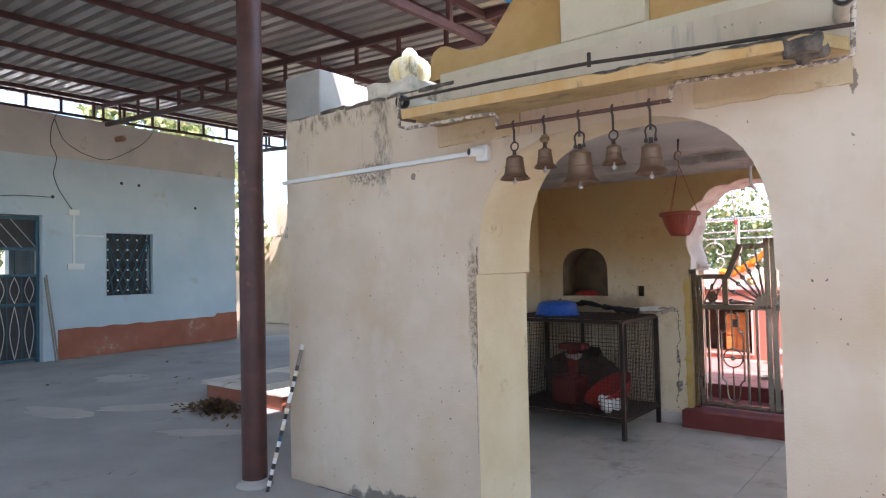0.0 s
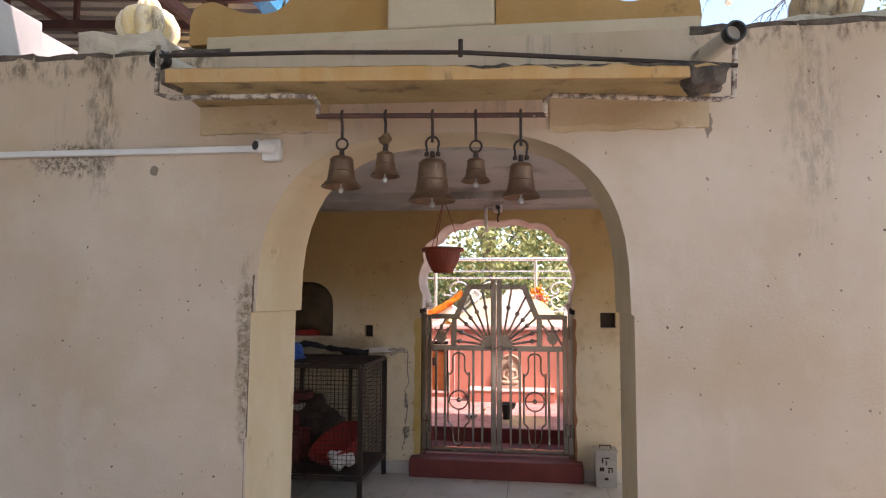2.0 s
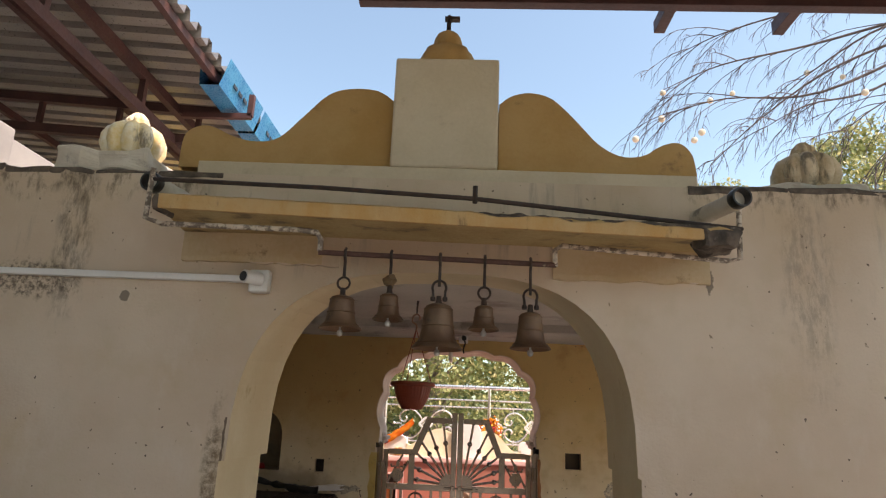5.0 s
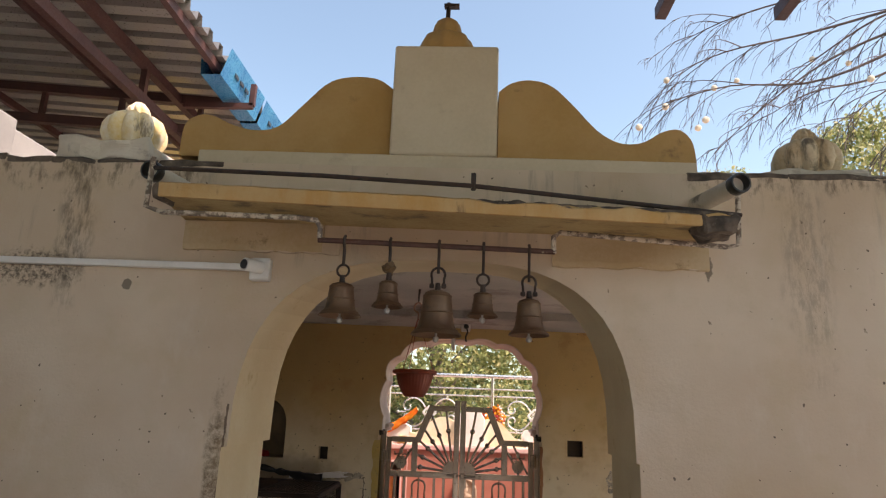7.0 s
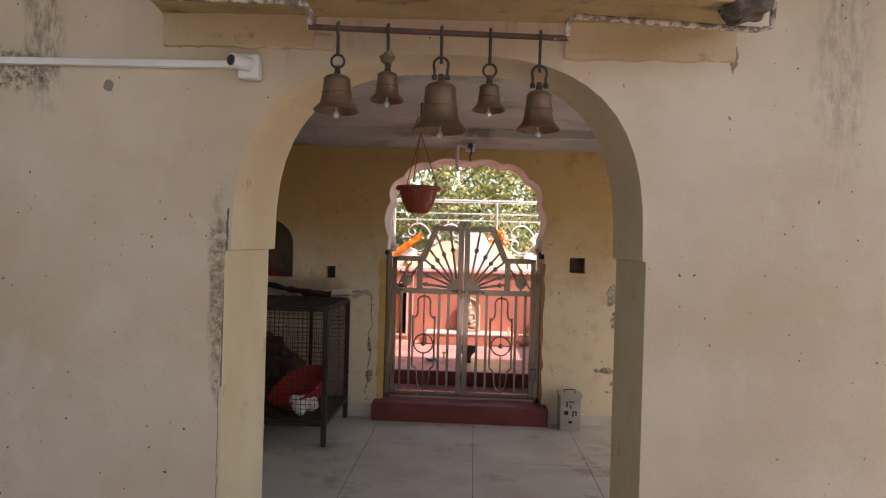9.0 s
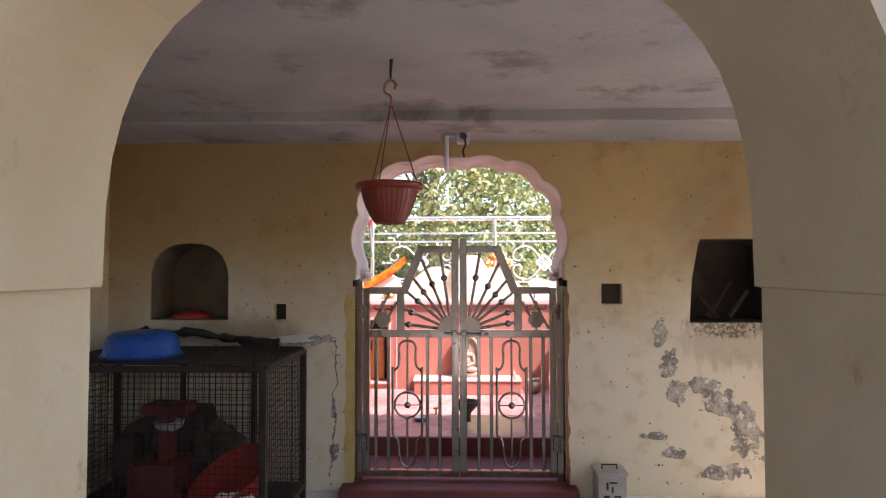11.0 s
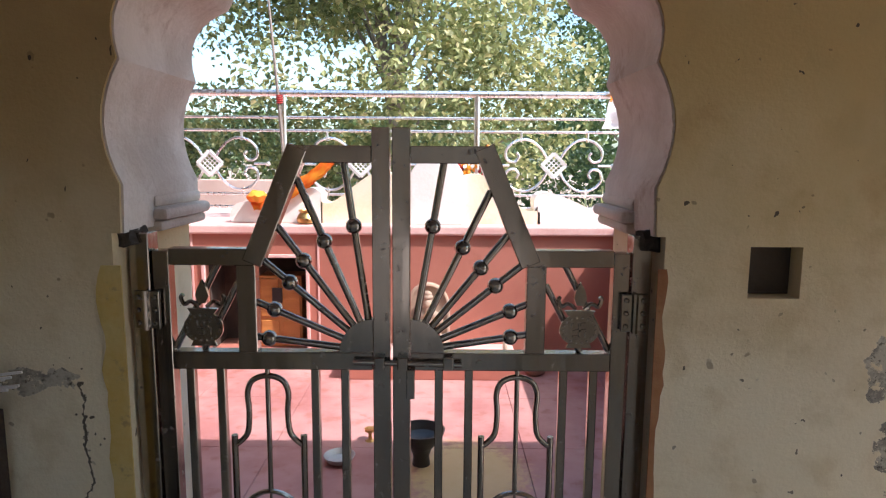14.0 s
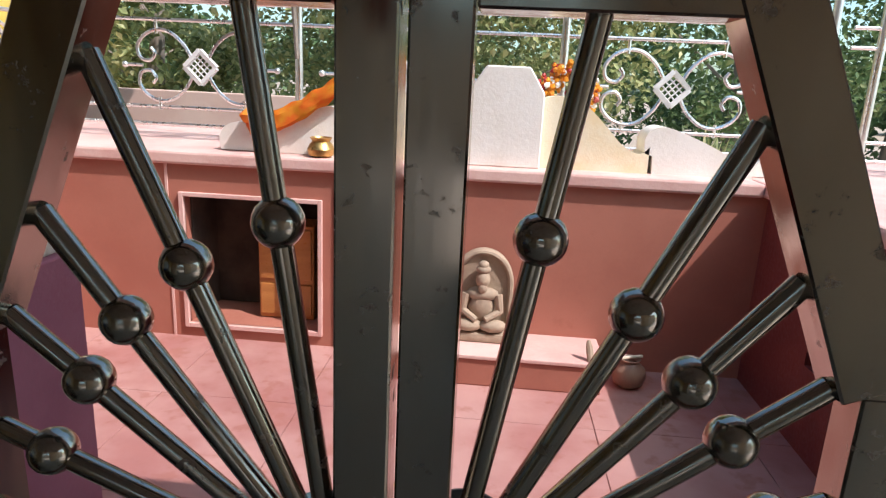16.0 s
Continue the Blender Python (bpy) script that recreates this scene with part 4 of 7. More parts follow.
def parapet():
    t = thing("parapet_crest", "stepped parapet with ochre scrolls beside a plain pedestal", "parapet")
    bm = bmesh.new()
    box(bm, -1.15, 0.945, 0.03, 0.26, 2.53, 2.672, 0.008)
    for v in bm.verts:
        v.co.z -= 0.009 * (v.co.x + 1.15)
    part("base_band", bm, M["plainband"], t)
    bm = bmesh.new()
    box(bm, -0.33, 0.122, 0.02, 0.27, 2.66, 3.172, 0.01)
    part("pedestal", bm, M["plainband"], t, "plain cream pedestal")
    for s, x0 in ((-1, -0.327), (1, 0.127)):
        bm = bmesh.new()
        sx = 0.9 if s < 0 else 0.83
        prof = smooth_line(((0, 2.92), (0.08, 2.965), (0.2, 2.972), (0.3, 2.945), (0.4, 2.86), (0.5, 2.775), (0.6, 2.758), (0.7, 2.775), (0.8, 2.812), (0.87, 2.81), (0.92, 2.77), (0.925, 2.655)), 5) if s < 0 else smooth_line(((0, 2.92), (0.06, 2.955), (0.15, 2.968), (0.25, 2.945), (0.35, 2.87), (0.46, 2.775), (0.56, 2.732), (0.66, 2.735), (0.75, 2.775), (0.83, 2.785), (0.885, 2.74), (0.90, 2.655)), 5)
        line = [(x0 + s * d * sx / 0.9, 2.655 + (z - 2.655) * 1.22) for d, z in prof] + [(x0, 2.655)]
        prism(bm, line if s > 0 else line[::-1], 0.07, 0.24)
        part("scroll", bm, M["crest"], t, "ochre painted scroll", True)
    bm = bmesh.new()
    lathe(bm, ((0.118, 0), (0.13, 0.025), (0.128, 0.055), (0.112, 0.09), (0.08, 0.108), (0.056, 0.112), (0.06, 0.13), (0.066, 0.15), (0.058, 0.18), (0.034, 0.202), (0.014, 0.21), (0.0, 0.212)), (-0.112, 0.145, 3.172), 48, 8, 0.08)
    part("dome", bm, M["crest"], t, "ochre ribbed dome", True)
    bm = bmesh.new()
    tube(bm, ((-0.112, 0.145, 3.37), (-0.11, 0.145, 3.47)), 0.011, 6)
    box(bm, -0.13, -0.06, 0.13, 0.16, 3.447, 3.46)
    part("iron_stub", bm, M["iron"], t)


def finial(x, y, z, s, high, mat):
    t = thing("pumpkin_finial", "ribbed pumpkin finial on a broken plinth", "finial", "wall finials")
    bm = bmesh.new()
    box(bm, x - 0.24 * s, x + 0.15 * s, y - 0.16 * s, y + 0.16 * s, z, z + high, 0.014)
    rough(bm, 5, 0.03, 11)
    part("plinth", bm, M["coping"], t, "crumbling plinth")
    bm = bmesh.new()
    side = -1 if x < 0 else 1
    bmesh.ops.create_icosphere(bm, subdivisions=3, radius=1, matrix=Matrix.Translation((x + side * 0.2 * s, y - 0.06, z)) @ Matrix.Diagonal((0.1, 0.09, 0.05, 1)))
    for v in bm.verts:
        v.co += Vector((1, 1, 1)) * 0.02 * noise.noise(v.co * 14)
    part("mortar_lump", bm, M["rubble"], t, "blackened mortar lump", True)
    bm = bmesh.new()
    prof = [(0.085, 0.0), (0.115, 0.025), (0.132, 0.065), (0.130, 0.105), (0.112, 0.14), (0.075, 0.165), (0.045, 0.175), (0.050, 0.188), (0.042, 0.205), (0.02, 0.228), (0.0, 0.235)]
    lathe(bm, [(r * s, h * s) for r, h in prof], (x, y, z + high), 80, 10, 0.2)
    part("pumpkin", bm, M[mat], t, "", True)


def left_parapet():
    # the parapet's grey holds shade that the sun does not leave there
    bm = bmesh.new()
    box(bm, -2.6, -2.22, 0.0, 0.34, 2.59, 2.935, 0.012)
    box(bm, -2.6, -2.3, 0.34, 3.5, 2.59, 2.93, 0.01)
    structure("parapet_side", bm, "shade_grey", "side parapet of the gatehouse roof, greyed to look shaded", "parapet")
    bm = bmesh.new()
    rnd = random.Random(7)
    x = -2.21
    while x < 6.4:
        w = rnd.uniform(0.18, 0.4)
        if not -1.14 < x + w / 2 < 0.92:
            z = 2.61 - 0.006 * (x + 2.6)
            box(bm, x, x + w, -0.004, 0.3, z - rnd.uniform(0.012, 0.03), z + rnd.uniform(0.004, 0.022), 0.008)
        x += w
    rough(bm, 2, 0.012, 18)
    structure("coping_front", bm, "rubble", "crumbling blackened wall top", "coping")


def conduit():
    t = thing("cctv_conduit", "white plastic conduit along the wall to a camera box", "conduit")
    bm = bmesh.new()
    vs = box(bm, -2.62, -0.83, -0.03, 0.0, 2.137, 2.163, 0.003)
    for v in vs:
        v.co.z += -0.004 * (v.co.x + 0.83)
    part("trunking", bm, M["plastic_white"], t)
    t = thing("security_camera", "small white camera box on the wall beside the arch", "camera")
    bm = bmesh.new()
    box(bm, -0.845, -0.765, -0.045, 0.0, 2.095, 2.185, 0.008)
    part("mount_box", bm, M["plastic_white"], t)
    bm = bmesh.new()
    tube(bm, ((-0.80, -0.04, 2.145), (-0.845, -0.10, 2.145)), 0.026, 14)
    part("camera_body", bm, M["plastic_white"], t, "", True)
    bm = bmesh.new()
    tube(bm, ((-0.845, -0.1, 2.145), (-0.847, -0.104, 2.145)), 0.019, 12)
    part("lens", bm, M["black"], t, "black lens")


eave_slab()
drain_spouts()
bell_frame()
for k, (bx, z0, z1, br, hk) in enumerate(((-0.415, 1.924, 2.04, 0.074, "ring"), (-0.256, 1.963, 2.056, 0.055, "rag"), (-0.085, 1.872, 2.028, 0.088, "shackle"), (0.072, 1.944, 2.03, 0.055, "ring"), (0.234, 1.886, 2.014, 0.071, "shackle"))):
    bell(bx, -0.315 + 0.1 * (bx + 0.415), z0, z1, br, hk)
parapet()
finial(-1.54, 0.2, 2.61, 1.08, 0.105, "finial")
finial(1.497, 0.25, 2.575, 1.08, 0.085, "oldfinial")
left_parapet()
conduit()


# ---- the gate ----
def flat_bar(bm, p, q, w, d=0.03, y=GY):
    """A rectangular bar in the gate's plane from p to q (x, z)."""
    p, q = Vector(p), Vector(q)
    n = (q - p).normalized()
    s = Vector((-n.y, n.x)) * w / 2
    pts = [p + s, p - s, q - s, q + s]
    a = [bm.verts.new((v.x, y - d / 2, v.y)) for v in pts]
    b = [bm.verts.new((v.x, y + d / 2, v.y)) for v in pts]
    bm.faces.new(a), bm.faces.new(b[::-1])
    for i in range(4):
        j = (i + 1) % 4
        bm.faces.new((a[i], b[i], b[j], a[j]))


def gate_leaf(s):
    """One leaf; s is -1 or 1 for the side of the centre line."""
    t = thing("gate_leaf", "stainless steel gate leaf with sunburst bars, closed", "gate", "gate leaves")
    X = lambda d: CX + s * d

    def bar(name, p, q, w, label="", d=0.04, par=None):
        bm = bmesh.new()
        flat_bar(bm, (X(p[0]), p[1]), (X(q[0]), q[1]), w, d)
        bmesh.ops.bevel(bm, geom=bm.edges[:], offset=0.002, segments=1, affect="EDGES")
        return part(name, bm, M["gate"], par or t, label)

    def rods(name, pts, r, label="", par=None):
        bm = bmesh.new()
        tube(bm, [(X(a), GY + 0.0, b) for a, b in pts], r, 10)
        return part(name, bm, M["gate"], par or t, label, True)
    bar("meeting_stile", (0.026, 0.185), (0.026, 1.705), 0.046)
    bar("hinge_stile", (0.598, 0.185), (0.598, 1.388), 0.042)
    bar("mid_rail", (0.05, 1.095), (0.577, 1.095), 0.048)
    bar("bottom_rail", (0.05, 0.205), (0.577, 0.205), 0.04)
    bar("peak_rail", (0.05, 1.637), (0.26, 1.637), 0.044)
    bar("slant_bar", (0.237, 1.655), (0.362, 1.355), 0.052, "", 0.0436)
    bar("shoulder_rail", (0.345, 1.372), (0.577, 1.372), 0.044)
    bar("inner_stile", (0.378, 1.118), (0.378, 1.352), 0.05, "", 0.0385)
    for d in (0.537, 0.457, 0.205, 0.125):
        bar("picket", (d, 0.225), (d, 1.072), 0.022, "", 0.022)
    O = Vector((0.05, 1.118))
    ends = []
    balls = ((0.098, 1.453), (0.175, 1.413), (0.23, 1.361), (0.268, 1.303), (0.309, 1.23), (0.326, 1.152)) if s < 0 else ((0.107, 1.453), (0.185, 1.398), (0.233, 1.345), (0.272, 1.297), (0.311, 1.229), (0.314, 1.159))
    for bx, bz in balls:
        d = (Vector((bx, bz)) - O).normalized()
        # stop at the peak rail, the slanted bar or the inner stile
        lim = [(1.617 - O.y) / d.y if d.y > 0 else 9, (0.355 - O.x) / d.x]
        nx, nz = 0.3, 0.125
        num = nx * (0.215 - O.x) + nz * (1.645 - O.y)
        den = nx * d.x + nz * d.y
        lim.append(num / den)
        e = O + d * min(v for v in lim if v > 0)
        ray = rods("ray", (tuple(O + d * 0.07), tuple(e)), 0.0098)
        bm = bmesh.new()
        prof = [(0.0215 * math.sin(math.pi * k / 10), -0.0215 * math.cos(math.pi * k / 10)) for k in range(11)]
        lathe(bm, prof, (X(bx), GY, bz), 20)
        part("ball", bm, M["gate"], ray, "", True)
    bm = bmesh.new()
    n = 16
    r = 0.088
    ring = [(X(0.05 + r * math.sin(math.pi / 2 * k / n)), 1.119 + r * math.cos(math.pi / 2 * k / n)) for k in range(n + 1)]
    prism(bm, [(X(0.05), 1.119)] + ring, GY - 0.014, GY + 0.014)
    part("sun_disc", bm, M["gate"], t, "plain quarter disc at the heart of the sunburst")
    # pear loop, wheel and lower loop
    c = 0.335
    up = smooth_line(((c - 0.094, 0.84), (c - 0.092, 0.852), (c - 0.078, 0.862), (c - 0.057, 0.89), (c - 0.052, 0.95), (c - 0.055, 1.0), (c - 0.04, 1.035), (c, 1.048), (c + 0.04, 1.035), (c + 0.055, 1.0), (c + 0.052, 0.95), (c + 0.057, 0.89), (c + 0.078, 0.862), (c + 0.092, 0.852), (c + 0.094, 0.84)), 4)
    rods("pear_loop", up, 0.008)
    lo = smooth_line(((c - 0.094, 0.47), (c - 0.09, 0.44), (c - 0.066, 0.42), (c - 0.056, 0.385), (c - 0.052, 0.32), (c - 0.036, 0.262), (c, 0.243), (c + 0.036, 0.262), (c + 0.052, 0.32), (c + 0.056, 0.385), (c + 0.066, 0.42), (c + 0.09, 0.44), (c + 0.094, 0.47)), 4)
    rods("lower_loop", lo, 0.008)
    for d in (-0.094, 0.094):
        rods("side_rod", ((c + d, 0.47), (c + d, 0.88)), 0.009)
    rods("centre_rod", ((c, 0.225), (c, 0.552)), 0.007)
    rods("centre_rod", ((c, 0.718), (c, 1.072)), 0.007)
    bm = bmesh.new()
    tube(bm, [(X(c) + 0.082 * math.cos(a), GY, 0.635 + 0.082 * math.sin(a)) for a in (2 * math.pi * k / 32 for k in range(32))], 0.007, 8, True)
    wheel = part("wheel", bm, M["gate"], t, "", True)
    bm = bmesh.new()
    lathe(bm, prof, (X(c), GY, 0.635), 16)
    part("hub", bm, M["gate"], wheel, "", True)
    for ang in (0, math.pi, math.pi * 0.5):
        bm = bmesh.new()
        tube(bm, ((X(c), GY, 0.635), (X(c) + 0.08 * math.cos(ang), GY, 0.635 + 0.08 * math.sin(ang))), 0.004, 6)
        part("spoke", bm, M["gate"], wheel, "", True)
    # side panel with slanted bars and a pot plaque
    rods("slanted_rod", ((0.405, 1.30), (0.50, 1.12)), 0.009)
    rods("slanted_rod", ((0.455, 1.35), (0.575, 1.125)), 0.009)
    kx, kz = X(0.492), 1.185
    bm = bmesh.new()
    n = 28
    pot = [(kx + 0.052 * math.cos(a), kz + 0.042 * math.sin(a)) for a in (2 * math.pi * k / n for k in range(n))]
    prism(bm, pot, GY - 0.024, GY - 0.016)
    plaque = part("pot_plaque", bm, M["gate"], t, "pressed steel pot plaque with auspicious sign")
    bm = bmesh.new()
    prism(bm, [(kx - 0.034, kz - 0.048), (kx + 0.034, kz - 0.048), (kx + 0.028, kz - 0.036), (kx - 0.028, kz - 0.036)], GY - 0.025, GY - 0.015)
    part("foot", bm, M["gate"], plaque)
    bm = bmesh.new()
    prism(bm, [(kx - 0.03, kz + 0.038), (kx + 0.03, kz + 0.038), (kx + 0.04, kz + 0.052), (kx - 0.04, kz + 0.052)], GY - 0.025, GY - 0.015)
    part("rim", bm, M["gate"], plaque)
    for d in (-1, 1):
        bm = bmesh.new()
        tube(bm, [(kx + d * a, GY - 0.02, kz + b) for a, b in smooth_line(((0.01, 0.055), (0.03, 0.07), (0.048, 0.062), (0.056, 0.08), (0.05, 0.088)), 4)], [0.006] * 17, 6)
        part("leaf_scroll", bm, M["gate"], plaque, "", True)
    bm = bmesh.new()
    prism(bm, [(kx, kz + 0.128), (kx - 0.012, kz + 0.105), (kx - 0.017, kz + 0.085), (kx - 0.009, kz + 0.066), (kx + 0.009, kz + 0.066), (kx + 0.017, kz + 0.085), (kx + 0.012, kz + 0.105)], GY - 0.026, GY - 0.014)
    part("coconut", bm, M["gate"], plaque)
    bm = bmesh.new()
    u = 0.016
    for a in range(4):
        rot = Matrix.Rotation(a * math.pi / 2, 2)
        for p, q in (((0, 0), (u, 0)), ((u, 0), (u, -u))):
            p, q = rot @ Vector(p), rot @ Vector(q)
            flat_bar(bm, (kx + p.x, kz + p.y), (kx + q.x * 1.12, kz + q.y * 1.12), 0.0055, 0.006, GY - 0.027)
    part("raised_sign", bm, M["gate"], plaque)
    for k in range(18):
        a = 2 * math.pi * k / 18
        bm = bmesh.new()
        lathe(bm, ((0.0035, 0), (0.0025, 0.002), (0, 0.003)), (kx + 0.043 * math.cos(a), GY - 0.024, kz + 0.034 * math.sin(a)), 6, 0, 0, Matrix.Rotation(math.pi / 2, 4, "X"))
        part("stud", bm, M["gate"], plaque)


def gate_fittings():
    for s in (-1, 1):
        t = thing("gate_post", "stainless steel gate post with welded hinges", "post", "gate posts")
        x0, x1 = CX + s * 0.622, CX + s * 0.672
        bm = bmesh.new()
        box(bm, min(x0, x1), max(x0, x1), GY - 0.03, GY + 0.03, 0.165, 1.435, 0.003)
        part("upright", bm, M["gate"], t)
        for z in (1.235, 0.40):
            bm = bmesh.new()
            box(bm, CX + s * 0.63 - 0.034, CX + s * 0.63 + 0.034, GY - 0.04, GY - 0.028, z - 0.05, z + 0.05, 0.003)
            hinge = part("hinge", bm, M["gate"], t, "bolted hinge plate")
            for dx in (-0.022, 0.022):
                for dz in (-0.034, 0, 0.034):
                    bm = bmesh.new()
                    lathe(bm, ((0.007, 0), (0.0065, 0.004), (0.003, 0.006), (0, 0.006)), (CX + s * 0.63 + dx, GY - 0.04, z + dz), 8, 0, 0, Matrix.Rotation(math.pi / 2, 4, "X"))
                    part("bolt", bm, M["gate"], hinge)
            bm = bmesh.new()
            tube(bm, ((CX + s * 0.63, GY - 0.043, z - 0.052), (CX + s * 0.63, GY - 0.043, z + 0.052)), 0.008, 8)
            part("pin", bm, M["gate"], hinge, "", True)
        bm = bmesh.new()
        box(bm, CX + s * 0.668 - 0.026, CX + s * 0.668 + 0.02, GY - 0.06, GY + 0.03, 1.40, 1.45, 0.008)
        bmesh.ops.subdivide_edges(bm, edges=bm.edges[:], cuts=2, use_grid_fill=True)
        for v in bm.verts:
            v.co += Vector((noise.noise(v.co * 40), noise.noise(v.co * 37), noise.noise(v.co * 45))) * 0.014
        part("mortar_gap", bm, M["darkened"], t, "dark broken mortar above the post")
    t = thing("gate_bolt", "sliding steel bolt across the gate leaves", "latch")
    bm = bmesh.new()
    tube(bm, ((CX - 0.10, GY - 0.034, 1.098), (CX + 0.185, GY - 0.034, 1.092)), 0.008, 10)
    part("rod", bm, M["gate"], t, "", True)
    for x in (-0.03, 0.03, 0.15):
        bm = bmesh.new()
        box(bm, CX + x - 0.014, CX + x + 0.014, GY - 0.046, GY - 0.022, 1.078, 1.115, 0.004)
        part("keeper", bm, M["gate"], t)
    bm = bmesh.new()
    box(bm, CX + 0.04, CX + 0.062, GY - 0.044, GY - 0.03, 1.0, 1.08, 0.003)
    part("hasp", bm, M["gate"], t)


gate_leaf(-1)
gate_leaf(1)
gate_fittings()


# ---- shrine court beyond the gate ----
def court_walls():
    y0, y1, zt = 5.55, 5.9, 1.15
    bm = bmesh.new()
    box(bm, -3.0, 2.6, y1, 7.0, 0.2, zt)
    wall = structure("wall_court", bm, "redwall", "brick red painted platform wall", "wall")
    for a, b, z0, z1 in ((-3.0, -1.42, 0.28, zt), (-0.78, 1.2, 0.28, zt), (-1.42, -0.78, 1.0, zt), (-1.42, -0.78, 0.28, 0.375)):
        bm = bmesh.new()
        box(bm, a, b, y0, y1, z0, z1)
        part("panel", bm, M["redwall"], wall)
    bm = bmesh.new()
    box(bm, 1.2, 1.5, 3.6, 4.72, 0.28, 1.15), box(bm, 1.2, 1.5, 5.0, 5.55, 0.28, 1.15)
    box(bm, 1.2, 1.5, 4.72, 5.0, 0.28, 0.62), box(bm, 1.2, 1.5, 4.72, 5.0, 0.92, 1.15)
    box(bm, 1.5, 2.6, 3.6, 5.9, 0.28, 1.15)
    structure("wall_court_side", bm, "maroon", "maroon painted side wall of the court", "wall")
    bm = bmesh.new()
    box(bm, -2.78, -2.28, 3.62, 5.545, 0.297, 1.15)
    structure("wall_court_west", bm, "redwall", "brick red painted side wall of the court", "wall")
    bm = bmesh.new()
    box(bm, -2.82, -2.25, 3.62, 5.515, 1.15, 1.208, 0.012)
    structure("coping_court_west", bm, "pinkcap", "pale pink coping of the side wall", "coping")
    bm = bmesh.new()
    box(bm, -3.05, 1.17, 5.52, 7.0, 1.15, 1.21, 0.012)
    box(bm, 1.17, 2.65, 3.6, 7.0, 1.15, 1.212, 0.012)
    structure("coping_court", bm, "pinkcap", "pale pink coping of the platform", "coping")
    bm = bmesh.new()
    for s in (-1, 1):
        x0, x1 = CX + s * 0.87, CX + s * 1.3
        box(bm, min(x0, x1), max(x0, x1), 3.585, 4.05, 0.28, 1.16, 0.006)
    structure("wall_wing", bm, "purple", "purple red wing walls beside the gate", "wall")
    bm = bmesh.new()
    for s in (-1, 1):
        x0, x1 = CX + s * 0.89, CX + s * 1.32
        box(bm, min(x0, x1), max(x0, x1), 3.59, 4.06, 1.16, 1.2, 0.006)
    structure("coping_wing", bm, "arch", "white coping on the wing walls", "coping")
    # panel strips
    bm = bmesh.new()
    for x in (-2.15, -1.5, -0.70):
        box(bm, x - 0.006, x + 0.006, 5.543, 5.549, 0.3, 1.15)
    structure("trim_panel", bm, "pinkcap", "thin raised strips on the red wall", "trim")


def shrine_alcove():
    t = thing("wall_cupboard", "wooden cupboard standing in a framed wall alcove", "cupboard")
    bm = bmesh.new()
    box(bm, -1.12, -0.84, 5.68, 5.86, 0.378, 0.86, 0.006)
    part("body", bm, M["wood"], t)
    for x0, x1, z0, z1 in ((-1.11, -0.99, 0.40, 0.56), (-1.11, -0.99, 0.585, 0.84), (-0.97, -0.85, 0.40, 0.56), (-0.97, -0.85, 0.585, 0.84)):
        bm = bmesh.new()
        box(bm, x0, x1, 5.668, 5.682, z0, z1, 0.005)
        part("panel", bm, M["wood"], t)
    bm = bmesh.new()
    box(bm, -1.03, -0.965, 5.655, 5.668, 0.68, 0.78)
    part("dark_pane", bm, M["black"], t, "small black pane")
    # near black lining, with the alcove's inner shade in its colour
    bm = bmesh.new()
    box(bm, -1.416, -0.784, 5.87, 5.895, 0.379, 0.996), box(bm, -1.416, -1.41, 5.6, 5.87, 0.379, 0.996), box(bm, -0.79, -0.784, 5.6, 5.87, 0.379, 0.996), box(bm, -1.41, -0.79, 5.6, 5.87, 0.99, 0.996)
    structure("alcove_lining", bm, "darkened", "near black lining of the alcove", "lining")
    bm = bmesh.new()
    box(bm, -1.442, -1.42, 5.532, 5.56, 0.352, 1.02, 0.003), box(bm, -0.78, -0.76, 5.532, 5.56, 0.352, 1.02, 0.003)
    box(bm, -1.42, -0.78, 5.532, 5.56, 1.0, 1.02, 0.003), box(bm, -1.42, -0.78, 5.532, 5.56, 0.352, 0.375, 0.003)
    structure("trim_alcove", bm, "pinkcap", "pale pink frame round the alcove", "trim")


